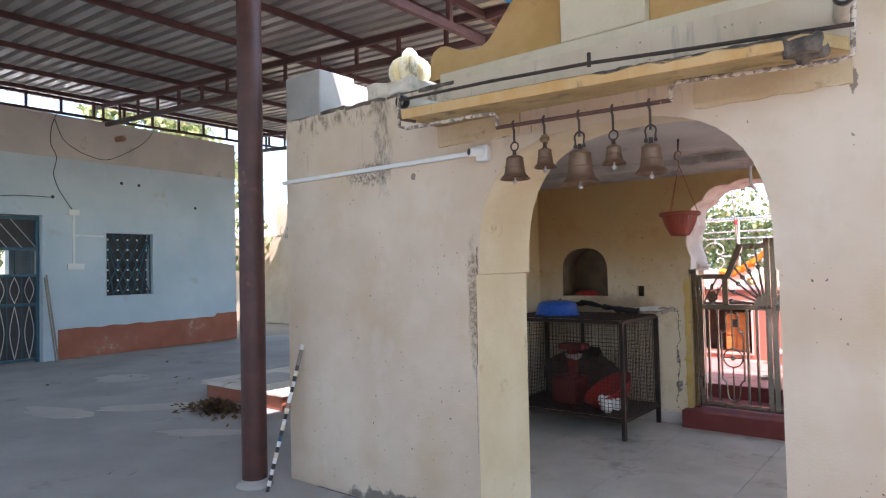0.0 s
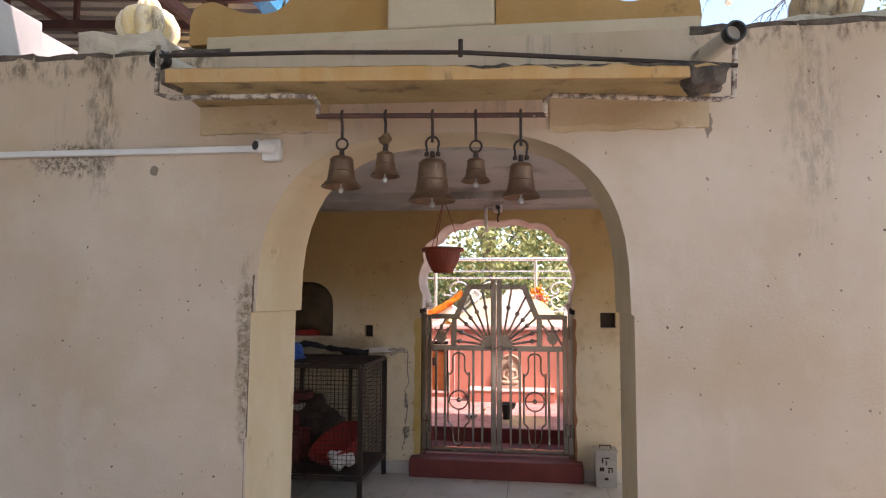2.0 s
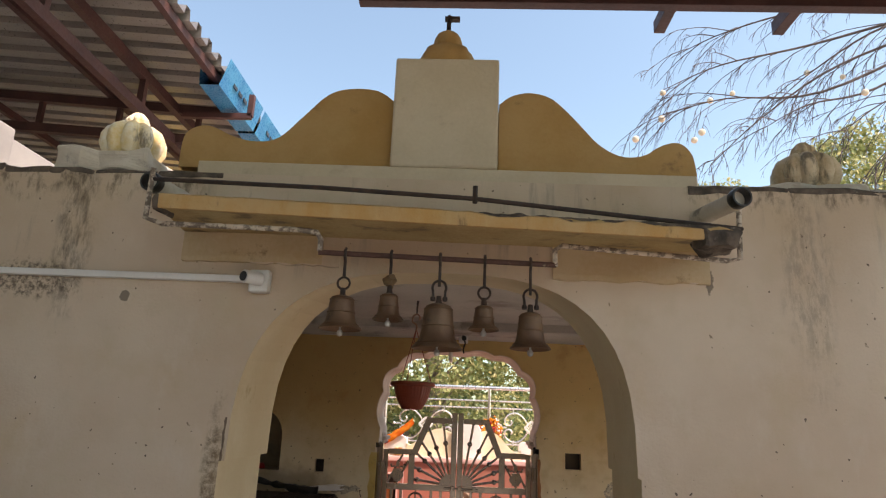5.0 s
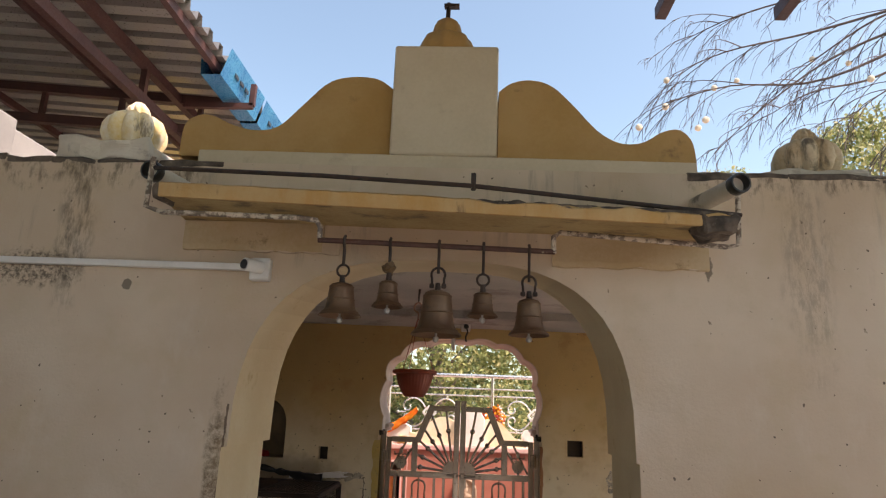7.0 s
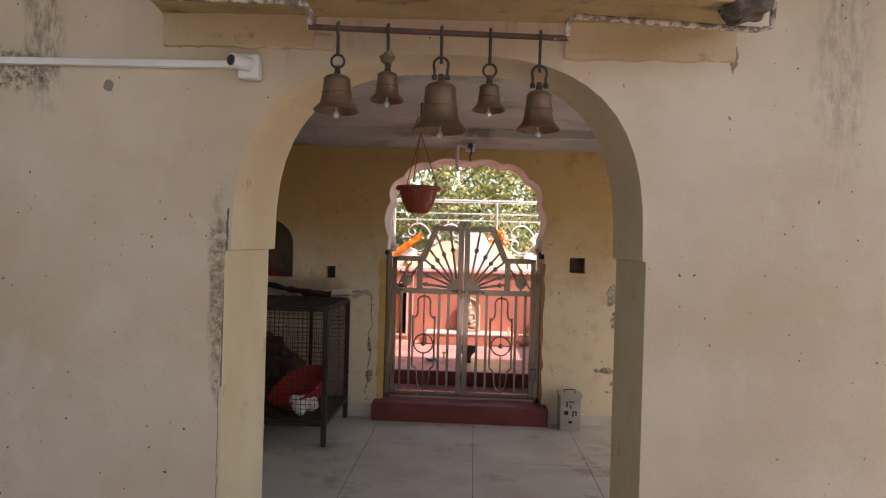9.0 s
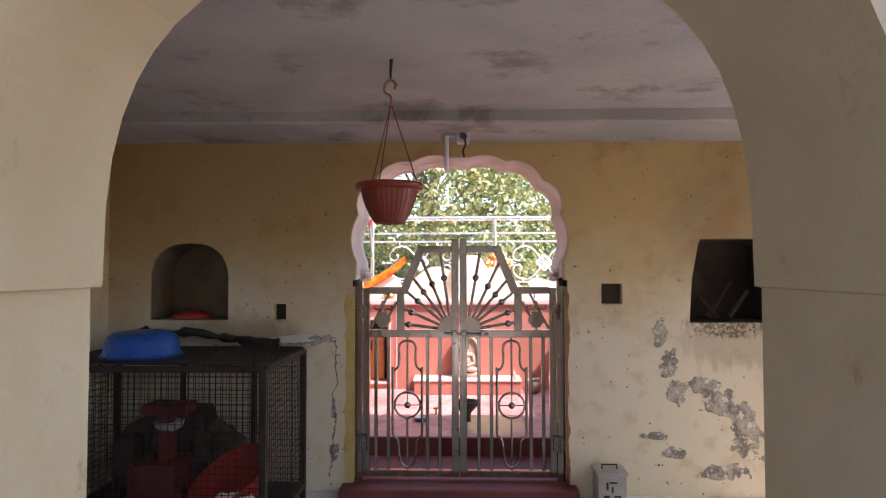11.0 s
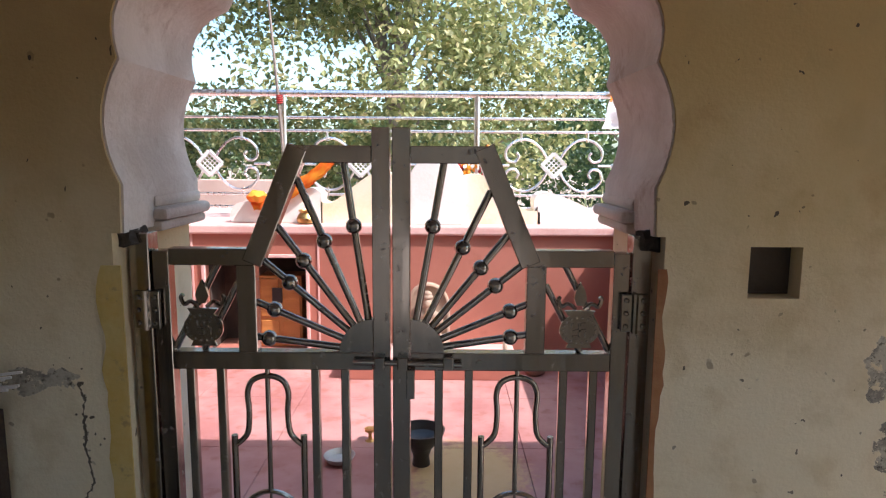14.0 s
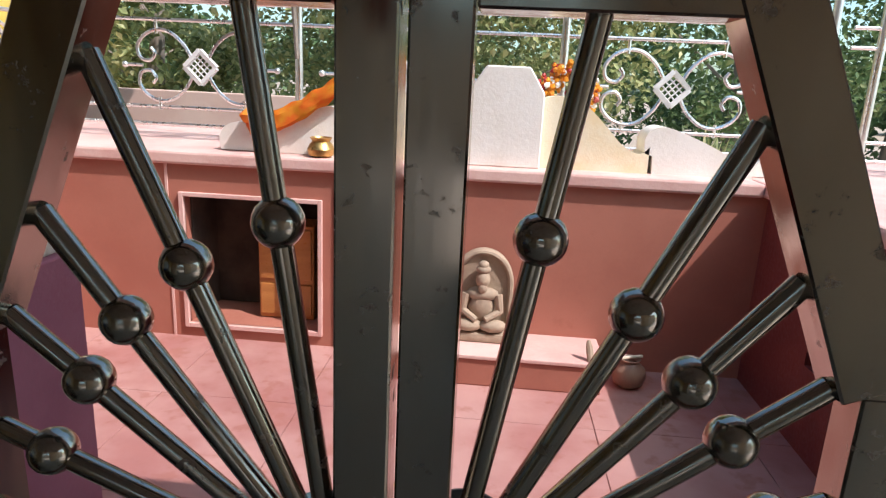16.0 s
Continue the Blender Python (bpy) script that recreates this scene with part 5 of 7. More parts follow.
def stone_statue():
    bm = bmesh.new()
    x, y, z = -0.002, 5.44, 0.445
    # rounded back slab with a raised rim, base and a plain seated shape
    ol = [(x - 0.135, z), (x - 0.135, z + 0.26)] + [(x - 0.135 * math.cos(math.pi * k / 14), z + 0.26 + 0.15 * math.sin(math.pi * k / 14)) for k in range(1, 14)] + [(x + 0.135, z + 0.26), (x + 0.135, z)]
    prism(bm, ol, y + 0.04, y + 0.085)
    rim = [(x - 0.125, y + 0.035, z + 0.02), (x - 0.125, y + 0.035, z + 0.26)] + [(x - 0.125 * math.cos(math.pi * k / 14), y + 0.035, z + 0.26 + 0.14 * math.sin(math.pi * k / 14)) for k in range(1, 14)] + [(x + 0.125, y + 0.035, z + 0.26), (x + 0.125, y + 0.035, z + 0.02)]
    tube(bm, rim, 0.014, 8)
    box(bm, x - 0.13, x + 0.13, y - 0.05, y + 0.06, z, z + 0.045, 0.012)

    def lump(cx, cy, cz, rx, ry, rz):
        r = bmesh.ops.create_icosphere(bm, subdivisions=2, radius=1.0, matrix=Matrix.Translation((x + cx, y + cy, z + cz)) @ Matrix.Diagonal((rx, ry, rz, 1)))
        return r
    lump(0, 0.01, 0.155, 0.062, 0.045, 0.085), lump(0, 0.005, 0.215, 0.075, 0.04, 0.035)
    lump(0, -0.005, 0.285, 0.034, 0.036, 0.042), lump(0, 0, 0.33, 0.034, 0.034, 0.022), lump(0, 0, 0.35, 0.025, 0.026, 0.02)
    lump(0, -0.02, 0.25, 0.022, 0.02, 0.03)
    lump(-0.055, -0.02, 0.075, 0.065, 0.045, 0.03), lump(0.055, -0.02, 0.075, 0.065, 0.045, 0.03)
    tube(bm, ((x - 0.07, y, z + 0.215), (x - 0.083, y - 0.01, z + 0.14), (x - 0.02, y - 0.045, z + 0.105)), [0.022, 0.019, 0.015], 8)
    tube(bm, ((x + 0.07, y, z + 0.215), (x + 0.083, y - 0.01, z + 0.14), (x + 0.02, y - 0.045, z + 0.11)), [0.022, 0.019, 0.015], 8)
    ob = part("stone_statue", bm, M["stone"], None, "", True)
    tagged(ob, "weathered brown stone seated figure on arched slab", "statue")
    t = thing("statue_step", "low red plinth with a pale top before the wall", "step")
    bm = bmesh.new()
    box(bm, -0.5, 0.53, 5.26, 5.55, 0.3, 0.425, 0.006)
    part("plinth", bm, M["redwall"], t)
    bm = bmesh.new()
    box(bm, -0.51, 0.54, 5.25, 5.55, 0.425, 0.445, 0.005)
    part("top_slab", bm, M["pinkcap"], t, "pale worn top")
    bm = bmesh.new()
    tube(bm, ((0.48, 5.28, 0.445), (0.47, 5.3, 0.50), (0.465, 5.31, 0.53)), [0.016, 0.015, 0.008], 8)
    tagged(part("stone_peg", bm, M["stone"], None, "", True), "small upright stone peg on the plinth", "stone")


def crest_shrine():
    t = thing("shrine_crest", "white and buff shrine headpiece with scrolls", "shrine")
    y0, y1 = 5.66, 5.84
    bm = bmesh.new()
    prism(bm, [(-0.12, 1.21), (-0.12, 1.54), (-0.045, 1.65), (0.145, 1.65), (0.215, 1.54), (0.215, 1.21)], y0 - 0.05, y1)
    bmesh.ops.bevel(bm, geom=bm.edges[:], offset=0.006, segments=1, affect="EDGES")
    part("headstone", bm, M["shrine"], t, "white limewashed block with chamfered top")
    bm = bmesh.new()
    prof = smooth_line(((0.216, 1.50), (0.23, 1.525), (0.31, 1.53), (0.40, 1.50), (0.49, 1.42), (0.58, 1.33), (0.655, 1.295), (0.70, 1.33)), 5)
    prism(bm, [(0.216, 1.21)] + prof + [(0.70, 1.21)], y0, y1)
    part("scroll", bm, M["buff"], t, "buff limewashed scroll", True)
    bm = bmesh.new()
    prof = smooth_line(((0.68, 1.30), (0.675, 1.36), (0.70, 1.405), (0.76, 1.42), (0.86, 1.39), (0.98, 1.34), (1.10, 1.28), (1.15, 1.24)), 5)
    prism(bm, [(0.72, 1.21), (0.715, 1.29)] + prof + [(1.16, 1.21)], y0, y1)
    part("wing", bm, M["shrine"], t, "white upturned wing", True)
    bm = bmesh.new()
    prof = smooth_line(((-0.121, 1.48), (-0.25, 1.535), (-0.36, 1.53), (-0.46, 1.47), (-0.56, 1.39), (-0.64, 1.34), (-0.70, 1.35)), 5)
    prism(bm, ([(-0.121, 1.21)] + prof + [(-0.70, 1.21)])[::-1], y0, y1)
    part("scroll", bm, M["buff"], t, "buff limewashed scroll", True)
    bm = bmesh.new()
    prof = smooth_line(((-0.69, 1.40), (-0.74, 1.435), (-0.82, 1.425), (-0.92, 1.375), (-1.03, 1.335), (-1.14, 1.35), (-1.24, 1.335), (-1.285, 1.28), (-1.28, 1.215)), 5)
    prism(bm, ([(-0.69, 1.21)] + prof)[::-1], y0, y1)
    part("wing", bm, M["shrine"], t, "white upturned wing", True)
    bm = bmesh.new()
    prof = smooth_line(((1.30, 1.24), (1.38, 1.33), (1.365, 1.50), (1.33, 1.62), (1.255, 1.75)), 5)
    back = smooth_line(((1.265, 1.72), (1.275, 1.60), (1.27, 1.45), (1.285, 1.33), (1.2, 1.27), (1.17, 1.215)), 5)
    prism(bm, [(1.30, 1.215)] + prof + back, 5.74, 5.80)
    part("tail_fin", bm, M["shrine"], t, "tall white curved fin", True)


court_walls()
shrine_alcove()
stone_statue()
crest_shrine()


def pot_shape(bm, x, y, z, s, profile, tilt=None):
    lathe(bm, [(r * s, h * s) for r, h in profile], (x, y, z), 24, 0, 0, tilt)


def court_things():
    urn = ((0.05, 0), (0.09, 0.03), (0.105, 0.08), (0.095, 0.125), (0.06, 0.155), (0.05, 0.165), (0.066, 0.182), (0.06, 0.184), (0.042, 0.166), (0.045, 0.15))
    bm = bmesh.new()
    pot_shape(bm, 0.665, 5.38, 0.3, 0.72, urn)
    t = tagged(part("clay_pot", bm, M["clay"], None, "", True), "round brown clay pot with a stick across its mouth", "pot")
    bm = bmesh.new()
    tube(bm, ((0.60, 5.36, 0.434), (0.72, 5.4, 0.438)), 0.008, 8)
    part("stick", bm, M["straw"], t, "pale stick", True)
    lota = ((0.03, 0), (0.045, 0.008), (0.05, 0.03), (0.04, 0.05), (0.032, 0.058), (0.042, 0.072), (0.038, 0.073), (0.028, 0.058))
    bm = bmesh.new()
    pot_shape(bm, -0.78, 5.60, 1.21, 1.25, lota)
    tagged(part("brass_pot", bm, M["brass"], None, "", True), "small brass water pot on the coping", "pot")
    # black bowl with stand, tin bowl, little lamp
    bm = bmesh.new()
    pot_shape(bm, 0.0, 4.19, 0.3, 1.0, ((0.04, 0), (0.035, 0.04), (0.05, 0.08), (0.09, 0.12), (0.105, 0.16), (0.098, 0.16), (0.08, 0.125), (0.0, 0.10)))
    tagged(part("black_bowl", bm, M["black"], None, "", True), "black footed bowl on the red floor", "bowl")
    bm = bmesh.new()
    pot_shape(bm, -0.36, 4.2, 0.3, 1.0, ((0.035, 0), (0.055, 0.01), (0.07, 0.035), (0.066, 0.035), (0.05, 0.014), (0, 0.01)))
    tagged(part("tin_bowl", bm, M["galv"], None, "", True), "shallow tin bowl on the floor", "bowl")
    bm = bmesh.new()
    pot_shape(bm, -0.25, 4.42, 0.3, 0.8, ((0.03, 0), (0.012, 0.01), (0.01, 0.05), (0.03, 0.06), (0.034, 0.075), (0.0, 0.07)))
    tagged(part("oil_lamp", bm, M["brass"], None, "", True), "tiny brass oil lamp", "lamp")
    # folded orange cloth on the shrine
    t = thing("orange_cloth", "bright orange patterned cloth draped on the shrine", "cloth")
    bm = bmesh.new()
    rnd = random.Random(3)
    path = smooth_line(((-1.15, 1.39), (-1.04, 1.40), (-0.92, 1.45), (-0.80, 1.52), (-0.70, 1.59), (-0.63, 1.655)), 7)
    n, m = len(path), 8
    grid = []
    for i, (px, pz) in enumerate(path):
        f = i / (n - 1)
        row = []
        for k in range(m):
            g = k / (m - 1)
            w = 0.10 * (1 - 0.35 * f)
            row.append(bm.verts.new((px + 0.03 * g, 5.645 - 0.035 * math.sin(g * 2.4) + 0.02 * noise.noise((f * 9, g * 3, 1)) , pz - w * g + 0.012 * noise.noise((f * 12, g * 5, 4)))))
        grid.append(row)
    for a, b in zip(grid, grid[1:]):
        for k in range(m - 1):
            bm.faces.new((a[k], a[k + 1], b[k + 1], b[k]))
    bmesh.ops.solidify(bm, geom=bm.faces[:], thickness=0.006)
    part("fold", bm, M["orange"], t, "", True)
    bm = bmesh.new()
    lathe(bm, ((0, -0.045), (0.05, -0.03), (0.07, 0), (0.045, 0.03), (0, 0.035)), (-1.10, 5.63, 1.385), 20)
    for v in bm.verts:
        v.co += Vector((noise.noise(v.co * 24), 0, noise.noise(v.co * 30))) * 0.02
    part("bundle", bm, M["orange"], t, "", True)
    # marigold garland heap
    t = thing("marigold_garland", "heaped marigold garland hung on the shrine", "garland")
    rnd = random.Random(9)
    for name, n, mat in (("marigold_mass", 190, "marigold"), ("white_blossom_mass", 50, "whitecloth"), ("red_blossom_mass", 40, "red_plastic")):
        bm = bmesh.new()
        for k in range(n):
            a = rnd.uniform(-0.5, 3.3)
            r = rnd.gauss(0.095, 0.022)
            c = Vector((0.345 + r * 1.0 * math.cos(a) - (0.05 if name == "red_blossom_mass" else 0), 5.83 + rnd.uniform(-0.05, 0.05), 1.555 + r * 0.95 * math.sin(a)))
            if rnd.random() < 0.2:
                c = Vector((0.43 + rnd.uniform(-.02, .03), 5.82, rnd.uniform(1.38, 1.56)))
            s = rnd.uniform(0.009, 0.018)
            bmesh.ops.create_icosphere(bm, subdivisions=1, radius=s, matrix=Matrix.Translation(c) @ Euler((rnd.random() * 3, rnd.random() * 3, 0)).to_matrix().to_4x4())
        for v in bm.verts:
            v.co += Vector((rnd.uniform(-1, 1), rnd.uniform(-1, 1), rnd.uniform(-1, 1))) * 0.003
        part(name, bm, M[mat], t)["kind"] = "stuff"
    # flag on the railing
    t = thing("cloth_flag", "narrow orange and white flag hanging from a pole", "flag")
    bm = bmesh.new()
    tube(bm, ((1.27, 6.0, 1.95), (1.25, 6.0, 3.6)), 0.008, 6)
    part("pole", bm, M["straw"], t, "", True)
    for name, mat, z0, z1, w0, w1 in (("orange_strip", "orange", 2.02, 2.6, 0.018, 0.035), ("white_tail", "whitecloth", 1.84, 2.03, 0.07, 0.012)):
        bm = bmesh.new()
        prev = None
        for i in range(9):
            f = i / 8
            z, w = z0 + (z1 - z0) * f, w0 + (w1 - w0) * f
            cur = [bm.verts.new((1.235 + d * w + 0.01 * math.sin(f * 5), 5.98 + 0.01 * math.sin(f * 7 + d * 2) + o, z)) for d, o in ((-1, 0), (0, 0.012), (1, 0), (1, 0.004), (0, 0.016), (-1, 0.004))]
            if prev:
                for k in range(6):
                    bm.faces.new((prev[k], prev[(k + 1) % 6], cur[(k + 1) % 6], cur[k]))
            prev = cur
        part(name, bm, M[mat], t, "", True)
    bm = bmesh.new()
    tube(bm, ((-1.02, 6.02, 1.65), (-1.06, 6.03, 2.2), (-1.13, 6.04, 3.1)), [0.012, 0.011, 0.008], 6)
    tagged(part("bamboo_stick", bm, M["bark"], None, "", True), "thin bamboo stick tied to the railing", "stick")
    bm = bmesh.new()
    for k in range(5):
        tube(bm, [(-1.04 + 0.02 * math.cos(a), 6.03 + 0.02 * math.sin(a), 2.0 + k * 0.012) for a in (2 * math.pi * i / 10 for i in range(10))], 0.005, 5, True)
    tagged(part("sacred_thread", bm, M["red_plastic"], None, "", True), "red thread wound round the stick and post", "thread")


def railing_run(p, q, posts, panels, end=False):
    """Steel railing from p to q (x, y), on the coping; posts and scroll panels at fractions of the run."""
    t = thing("steel_railing", "polished steel railing with scroll panels on the coping", "railing", "railings")
    p, q = Vector((*p, 0)), Vector((*q, 0))
    P = lambda f, z: (p + (q - p) * f) + Vector((0, 0, z))
    ln = (q - p).length
    z0 = 1.21

    def bar(name, a, b, r, par=None):
        bm = bmesh.new()
        tube(bm, (a, b), r, 10)
        return part(name, bm, M["rail"], par or t, "", True)
    bar("handrail", P(0, 2.068), P(1, 2.068), 0.024)
    for z in (1.905, 1.815, 1.375, 1.285):
        bar("rail", P(0, z), P(1, z), 0.0095)
    for f in posts:
        po = bar("post", P(f, z0), P(f, 2.055), 0.021)
        bm = bmesh.new()
        lathe(bm, ((0.045, 0), (0.045, 0.008), (0.028, 0.02), (0.024, 0.05)), P(f, z0), 16)
        part("base_cap", bm, M["rail"], po, "", True)
    d = (q - p).normalized()
    for f in panels:
        c = p + (q - p) * f + Vector((0, 0, 1.585))
        W = lambda u, v: c + d * u + Vector((0, 0, v))

        def line(name, uv, r=0.0085, par=None, n=6, mat="rail"):
            bm = bmesh.new()
            tube(bm, [W(u, v) for u, v in smooth_line(uv, n)], r, 8)
            return part(name, bm, M[mat], par or t, "", True)
        bm = bmesh.new()
        h = 0.085
        corners = [(h, 0), (0, h), (-h, 0), (0, -h)]
        for i in range(4):
            a, b = corners[i], corners[(i + 1) % 4]
            tube(bm, (W(*a), W(*b)), 0.016, 4)
        dia = part("diamond", bm, M["plastic_white"], t, "pale lattice diamond")
        for k in (-0.034, -0.017, 0, 0.017, 0.034):
            for s in (-1, 1):
                bm = bmesh.new()
                e = 0.036
                tube(bm, (W(k - e, s * (k + e)), W(k + e, s * (k - e))), 0.004, 5)
                part("lattice_bar", bm, M["plastic_white"], dia)
        for sx in (-1, 1):
            for sz in (-1, 1):
                line("scroll", ((sx * 0.045, sz * 0.045), (sx * 0.085, sz * 0.11), (sx * 0.15, sz * 0.165), (sx * 0.22, sz * 0.18), (sx * 0.29, sz * 0.155), (sx * 0.335, sz * 0.10), (sx * 0.325, sz * 0.04), (sx * 0.275, sz * 0.025), (sx * 0.245, sz * 0.06), (sx * 0.262, sz * 0.09)), 0.0095)
            line("link_bar", ((sx * 0.31, 0), (sx * 0.42, 0)), 0.0085, None, 1)
            bm = bmesh.new()
            bmesh.ops.create_icosphere(bm, subdivisions=2, radius=0.017, matrix=Matrix.Translation(W(sx * 0.41, 0)))
            part("knob", bm, M["rail"], t, "", True)
            line("stay", ((sx * 0.23, 0.235), (sx * 0.23, 0.16)), 0.009, None, 1)
            line("stay", ((sx * 0.23, -0.225), (sx * 0.23, -0.16)), 0.009, None, 1)
    return t


court_things()
RX0, RX1 = -2.33, 1.57
fr = lambda x: (x - RX0) / (RX1 - RX0)
railing_run((RX0, 6.05), (RX1, 6.05), (0.0, fr(-1.02), fr(0.32), fr(1.36), 1.0), (fr(-1.545), fr(-0.49), fr(0.86)))
railing_run((-2.4, 5.98), (-2.4, 3.9), (0.03, 0.5, 1.0), (0.26, 0.75))
railing_run((1.66, 6.05), (3.6, 6.05), (0.07, 0.6, 1.0), (0.35,))
railing_run((RX0 - 0.06, 6.0), (RX0 - 0.35, 4.1), (0.02, 0.5, 1.0), (0.25, 0.75))


# ---- in the passage ----
def hanging_pot():
    x, y, zr = -0.328, 1.75, 1.866
    t = thing("hanging_planter", "terracotta plastic planter hanging from the ceiling by cords", "planter")
    bm = bmesh.new()
    prof = [(0.0, -0.126), (0.04, -0.126), (0.05, -0.130), (0.062, -0.128), (0.071, -0.118), (0.086, -0.098), (0.102, -0.07), (0.114, -0.04), (0.119, -0.018), (0.120, -0.012)]
    lathe(bm, [(r * 1.02, h * 1.28) for r, h in prof], (x, y, zr), 132, 33, 0.022)
    body = part("bowl", bm, M["terracotta"], t, "", True)
    bm = bmesh.new()
    lathe(bm, ((0.12, -0.022), (0.134, -0.024), (0.144, -0.018), (0.146, -0.004), (0.14, 0.005), (0.112, 0.006), (0.104, -0.002), (0.095, -0.08), (0.0, -0.09)), (x, y, zr), 48)
    part("rim", bm, M["terracotta"], body, "rolled rim", True)
    apex = Vector((x + 0.005, y, 2.215))
    for k in range(3):
        a = 0.3 + 2 * math.pi * k / 3
        bm = bmesh.new()
        tube(bm, ((x + 0.125 * math.cos(a), y + 0.125 * math.sin(a), zr + 0.0), tuple(apex)), 0.0028, 6)
        part("cord", bm, M["terracotta"], t, "brown cord", True)
    bm = bmesh.new()
    tube(bm, smooth_line((tuple(apex - Vector((0, 0, 0.01))), (x + 0.004, y, 2.245), (x - 0.022, y, 2.265), (x - 0.018, y, 2.3), (x + 0.005, y, 2.315), (x + 0.026, y, 2.297), (x + 0.02, y, 2.275)), 5), 0.006, 8)
    part("hook", bm, M["clay"], t, "brown plastic hook", True)
    bm = bmesh.new()
    tube(bm, ((x + 0.004, y, 2.313), (x + 0.004, y, 2.35), (x + 0.008, y, 2.41)), [0.004, 0.006, 0.009], 6)
    part("ceiling_eye", bm, M["iron"], t, "rusty ceiling eye", True)


def ceiling_box():
    t = thing("wall_fitting", "old pipe bend and socket box over the gate arch", "fitting")
    bm = bmesh.new()
    tube(bm, smooth_line(((-0.12, 3.09, 2.135), (-0.12, 2.98, 2.15), (-0.12, 2.95, 2.20), (-0.12, 2.93, 2.30), (-0.112, 2.93, 2.325), (-0.05, 2.92, 2.33)), 4), 0.016, 8)
    part("pipe", bm, M["skirt"], t, "grey pipe bend", True)
    bm = bmesh.new()
    box(bm, -0.056, 0.022, 2.86, 2.94, 2.268, 2.344, 0.01)
    part("box", bm, M["skirt"], t, "grey socket box")
    bm = bmesh.new()
    tube(bm, ((-0.015, 2.865, 2.312), (-0.012, 2.842, 2.302)), 0.02, 12)
    part("socket", bm, M["black"], t, "black socket", True)
    bm = bmesh.new()
    tube(bm, smooth_line(((-0.012, 2.85, 2.30), (-0.002, 2.86, 2.26), (-0.016, 2.87, 2.22), (-0.01, 2.87, 2.18)), 4), 0.0065, 6)
    part("wire", bm, M["black"], t, "dangling black wire", True)


def cage():
    t = thing("wire_cage", "black angle iron cage with wire mesh sides", "cage")
    x0, x1, y0, y1, zb, zt = -2.2, -1.02, 2.25, 3.04, 0.17, 1.005
    def angle(name, a, b, r=0.018):
        bm = bmesh.new()
        a, b = Vector(a), Vector(b)
        lo = Vector(map(min, a, b)) - Vector((r, r, r * (0 if a.z != b.z else 1)))
        hi = Vector(map(max, a, b)) + Vector((r, r, r * (0 if a.z != b.z else 1)))
        box(bm, lo.x, hi.x, lo.y, hi.y, lo.z, hi.z, 0.002)
        part(name, bm, M["iron"], t)
    for x in (x0, x1):
        for y in (y0, y1):
            angle("leg", (x, y, 0.006), (x, y, zt))
    for z in (zb, zt):
        for y in (y0, y1):
            angle("rail", (x0 + 0.02, y, z), (x1 - 0.02, y, z), 0.016)
        for x in (x0, x1):
            angle("rail", (x, y0 + 0.036, z), (x, y1 - 0.036, z), 0.016)
    angle("stanchion", (-1.33, y1, zb + 0.02), (-1.33, y1, zt - 0.02), 0.014)
    angle("stanchion", (-1.78, y1, zb + 0.02), (-1.78, y1, zt - 0.02), 0.014)
    bm = bmesh.new()
    box(bm, x0, x1, y0 + 0.02, y1 - 0.02, zb + 0.018, zb + 0.026)
    part("floor_sheet", bm, M["iron"], t)
    bm = bmesh.new()
    box(bm, x0, x1 - 0.42, y0 + 0.02, y1 - 0.02, zt + 0.018, zt + 0.026)
    part("top_sheet", bm, M["iron"], t)

    def mesh(name, o, u, v, nu, nv):
        bm = bmesh.new()
        o, u, v = Vector(o), Vector(u), Vector(v)
        for i in range(nu + 1):
            f = i / nu
            tube(bm, (o + u * f, o + u * f + v), 0.0022, 4, caps=False)
        for j in range(nv + 1):
            f = j / nv
            tube(bm, (o + v * f, o + v * f + u), 0.0022, 4, caps=False)
        ob = part(name, bm, M["iron"], t, "square wire mesh")
        ob["kind"] = "stuff"
    mesh("mesh_side", (x1, y0, zb), (0, y1 - y0, 0), (0, 0, zt - zb), 23, 24)
    mesh("mesh_side", (x0, y0, zb), (0, y1 - y0, 0), (0, 0, zt - zb), 23, 24)
    mesh("mesh_back", (x0, y1, zb), (x1 - x0, 0, 0), (0, 0, zt - zb), 34, 24)
    mesh("mesh_front", (x0, y0, zb), (x1 - x0, 0, 0), (0, 0, zt - zb), 34, 24)
    mesh("mesh_top", (x1 - 0.42, y0, zt + 0.02), (0.42, 0, 0), (0, y1 - y0, 0), 14, 26)
    # on top: basin, reed broom, black cloth
    bm = bmesh.new()
    lathe(bm, ((0.215, 0.0), (0.218, 0.008), (0.205, 0.012), (0.2, 0.02), (0.192, 0.075), (0.178, 0.108), (0.15, 0.128), (0.1, 0.137), (0.0, 0.14)), (-1.80, 2.56, zt + 0.028), 36)
    tagged(part("plastic_basin", bm, M["blue_plastic"], None, "", True), "upturned blue plastic basin on the cage", "basin")
    t2 = thing("reed_broom", "bound white reed broom lying along the wall", "broom")
    rnd = random.Random(12)
    bm = bmesh.new()
    for k in range(34):
        dy, dz = rnd.gauss(0, 0.012), abs(rnd.gauss(0, 0.010))
        e = rnd.uniform(-0.06, 0.03)
        tube(bm, ((-1.42, 2.98 + dy * 0.6, zt + 0.04 + dz * 0.6), (-0.98 + e, 3.02 + dy * 1.6, zt + 0.055 + dz * 2.2)), 0.0042, 4)
    part("reeds", bm, M["whitecloth"], t2)
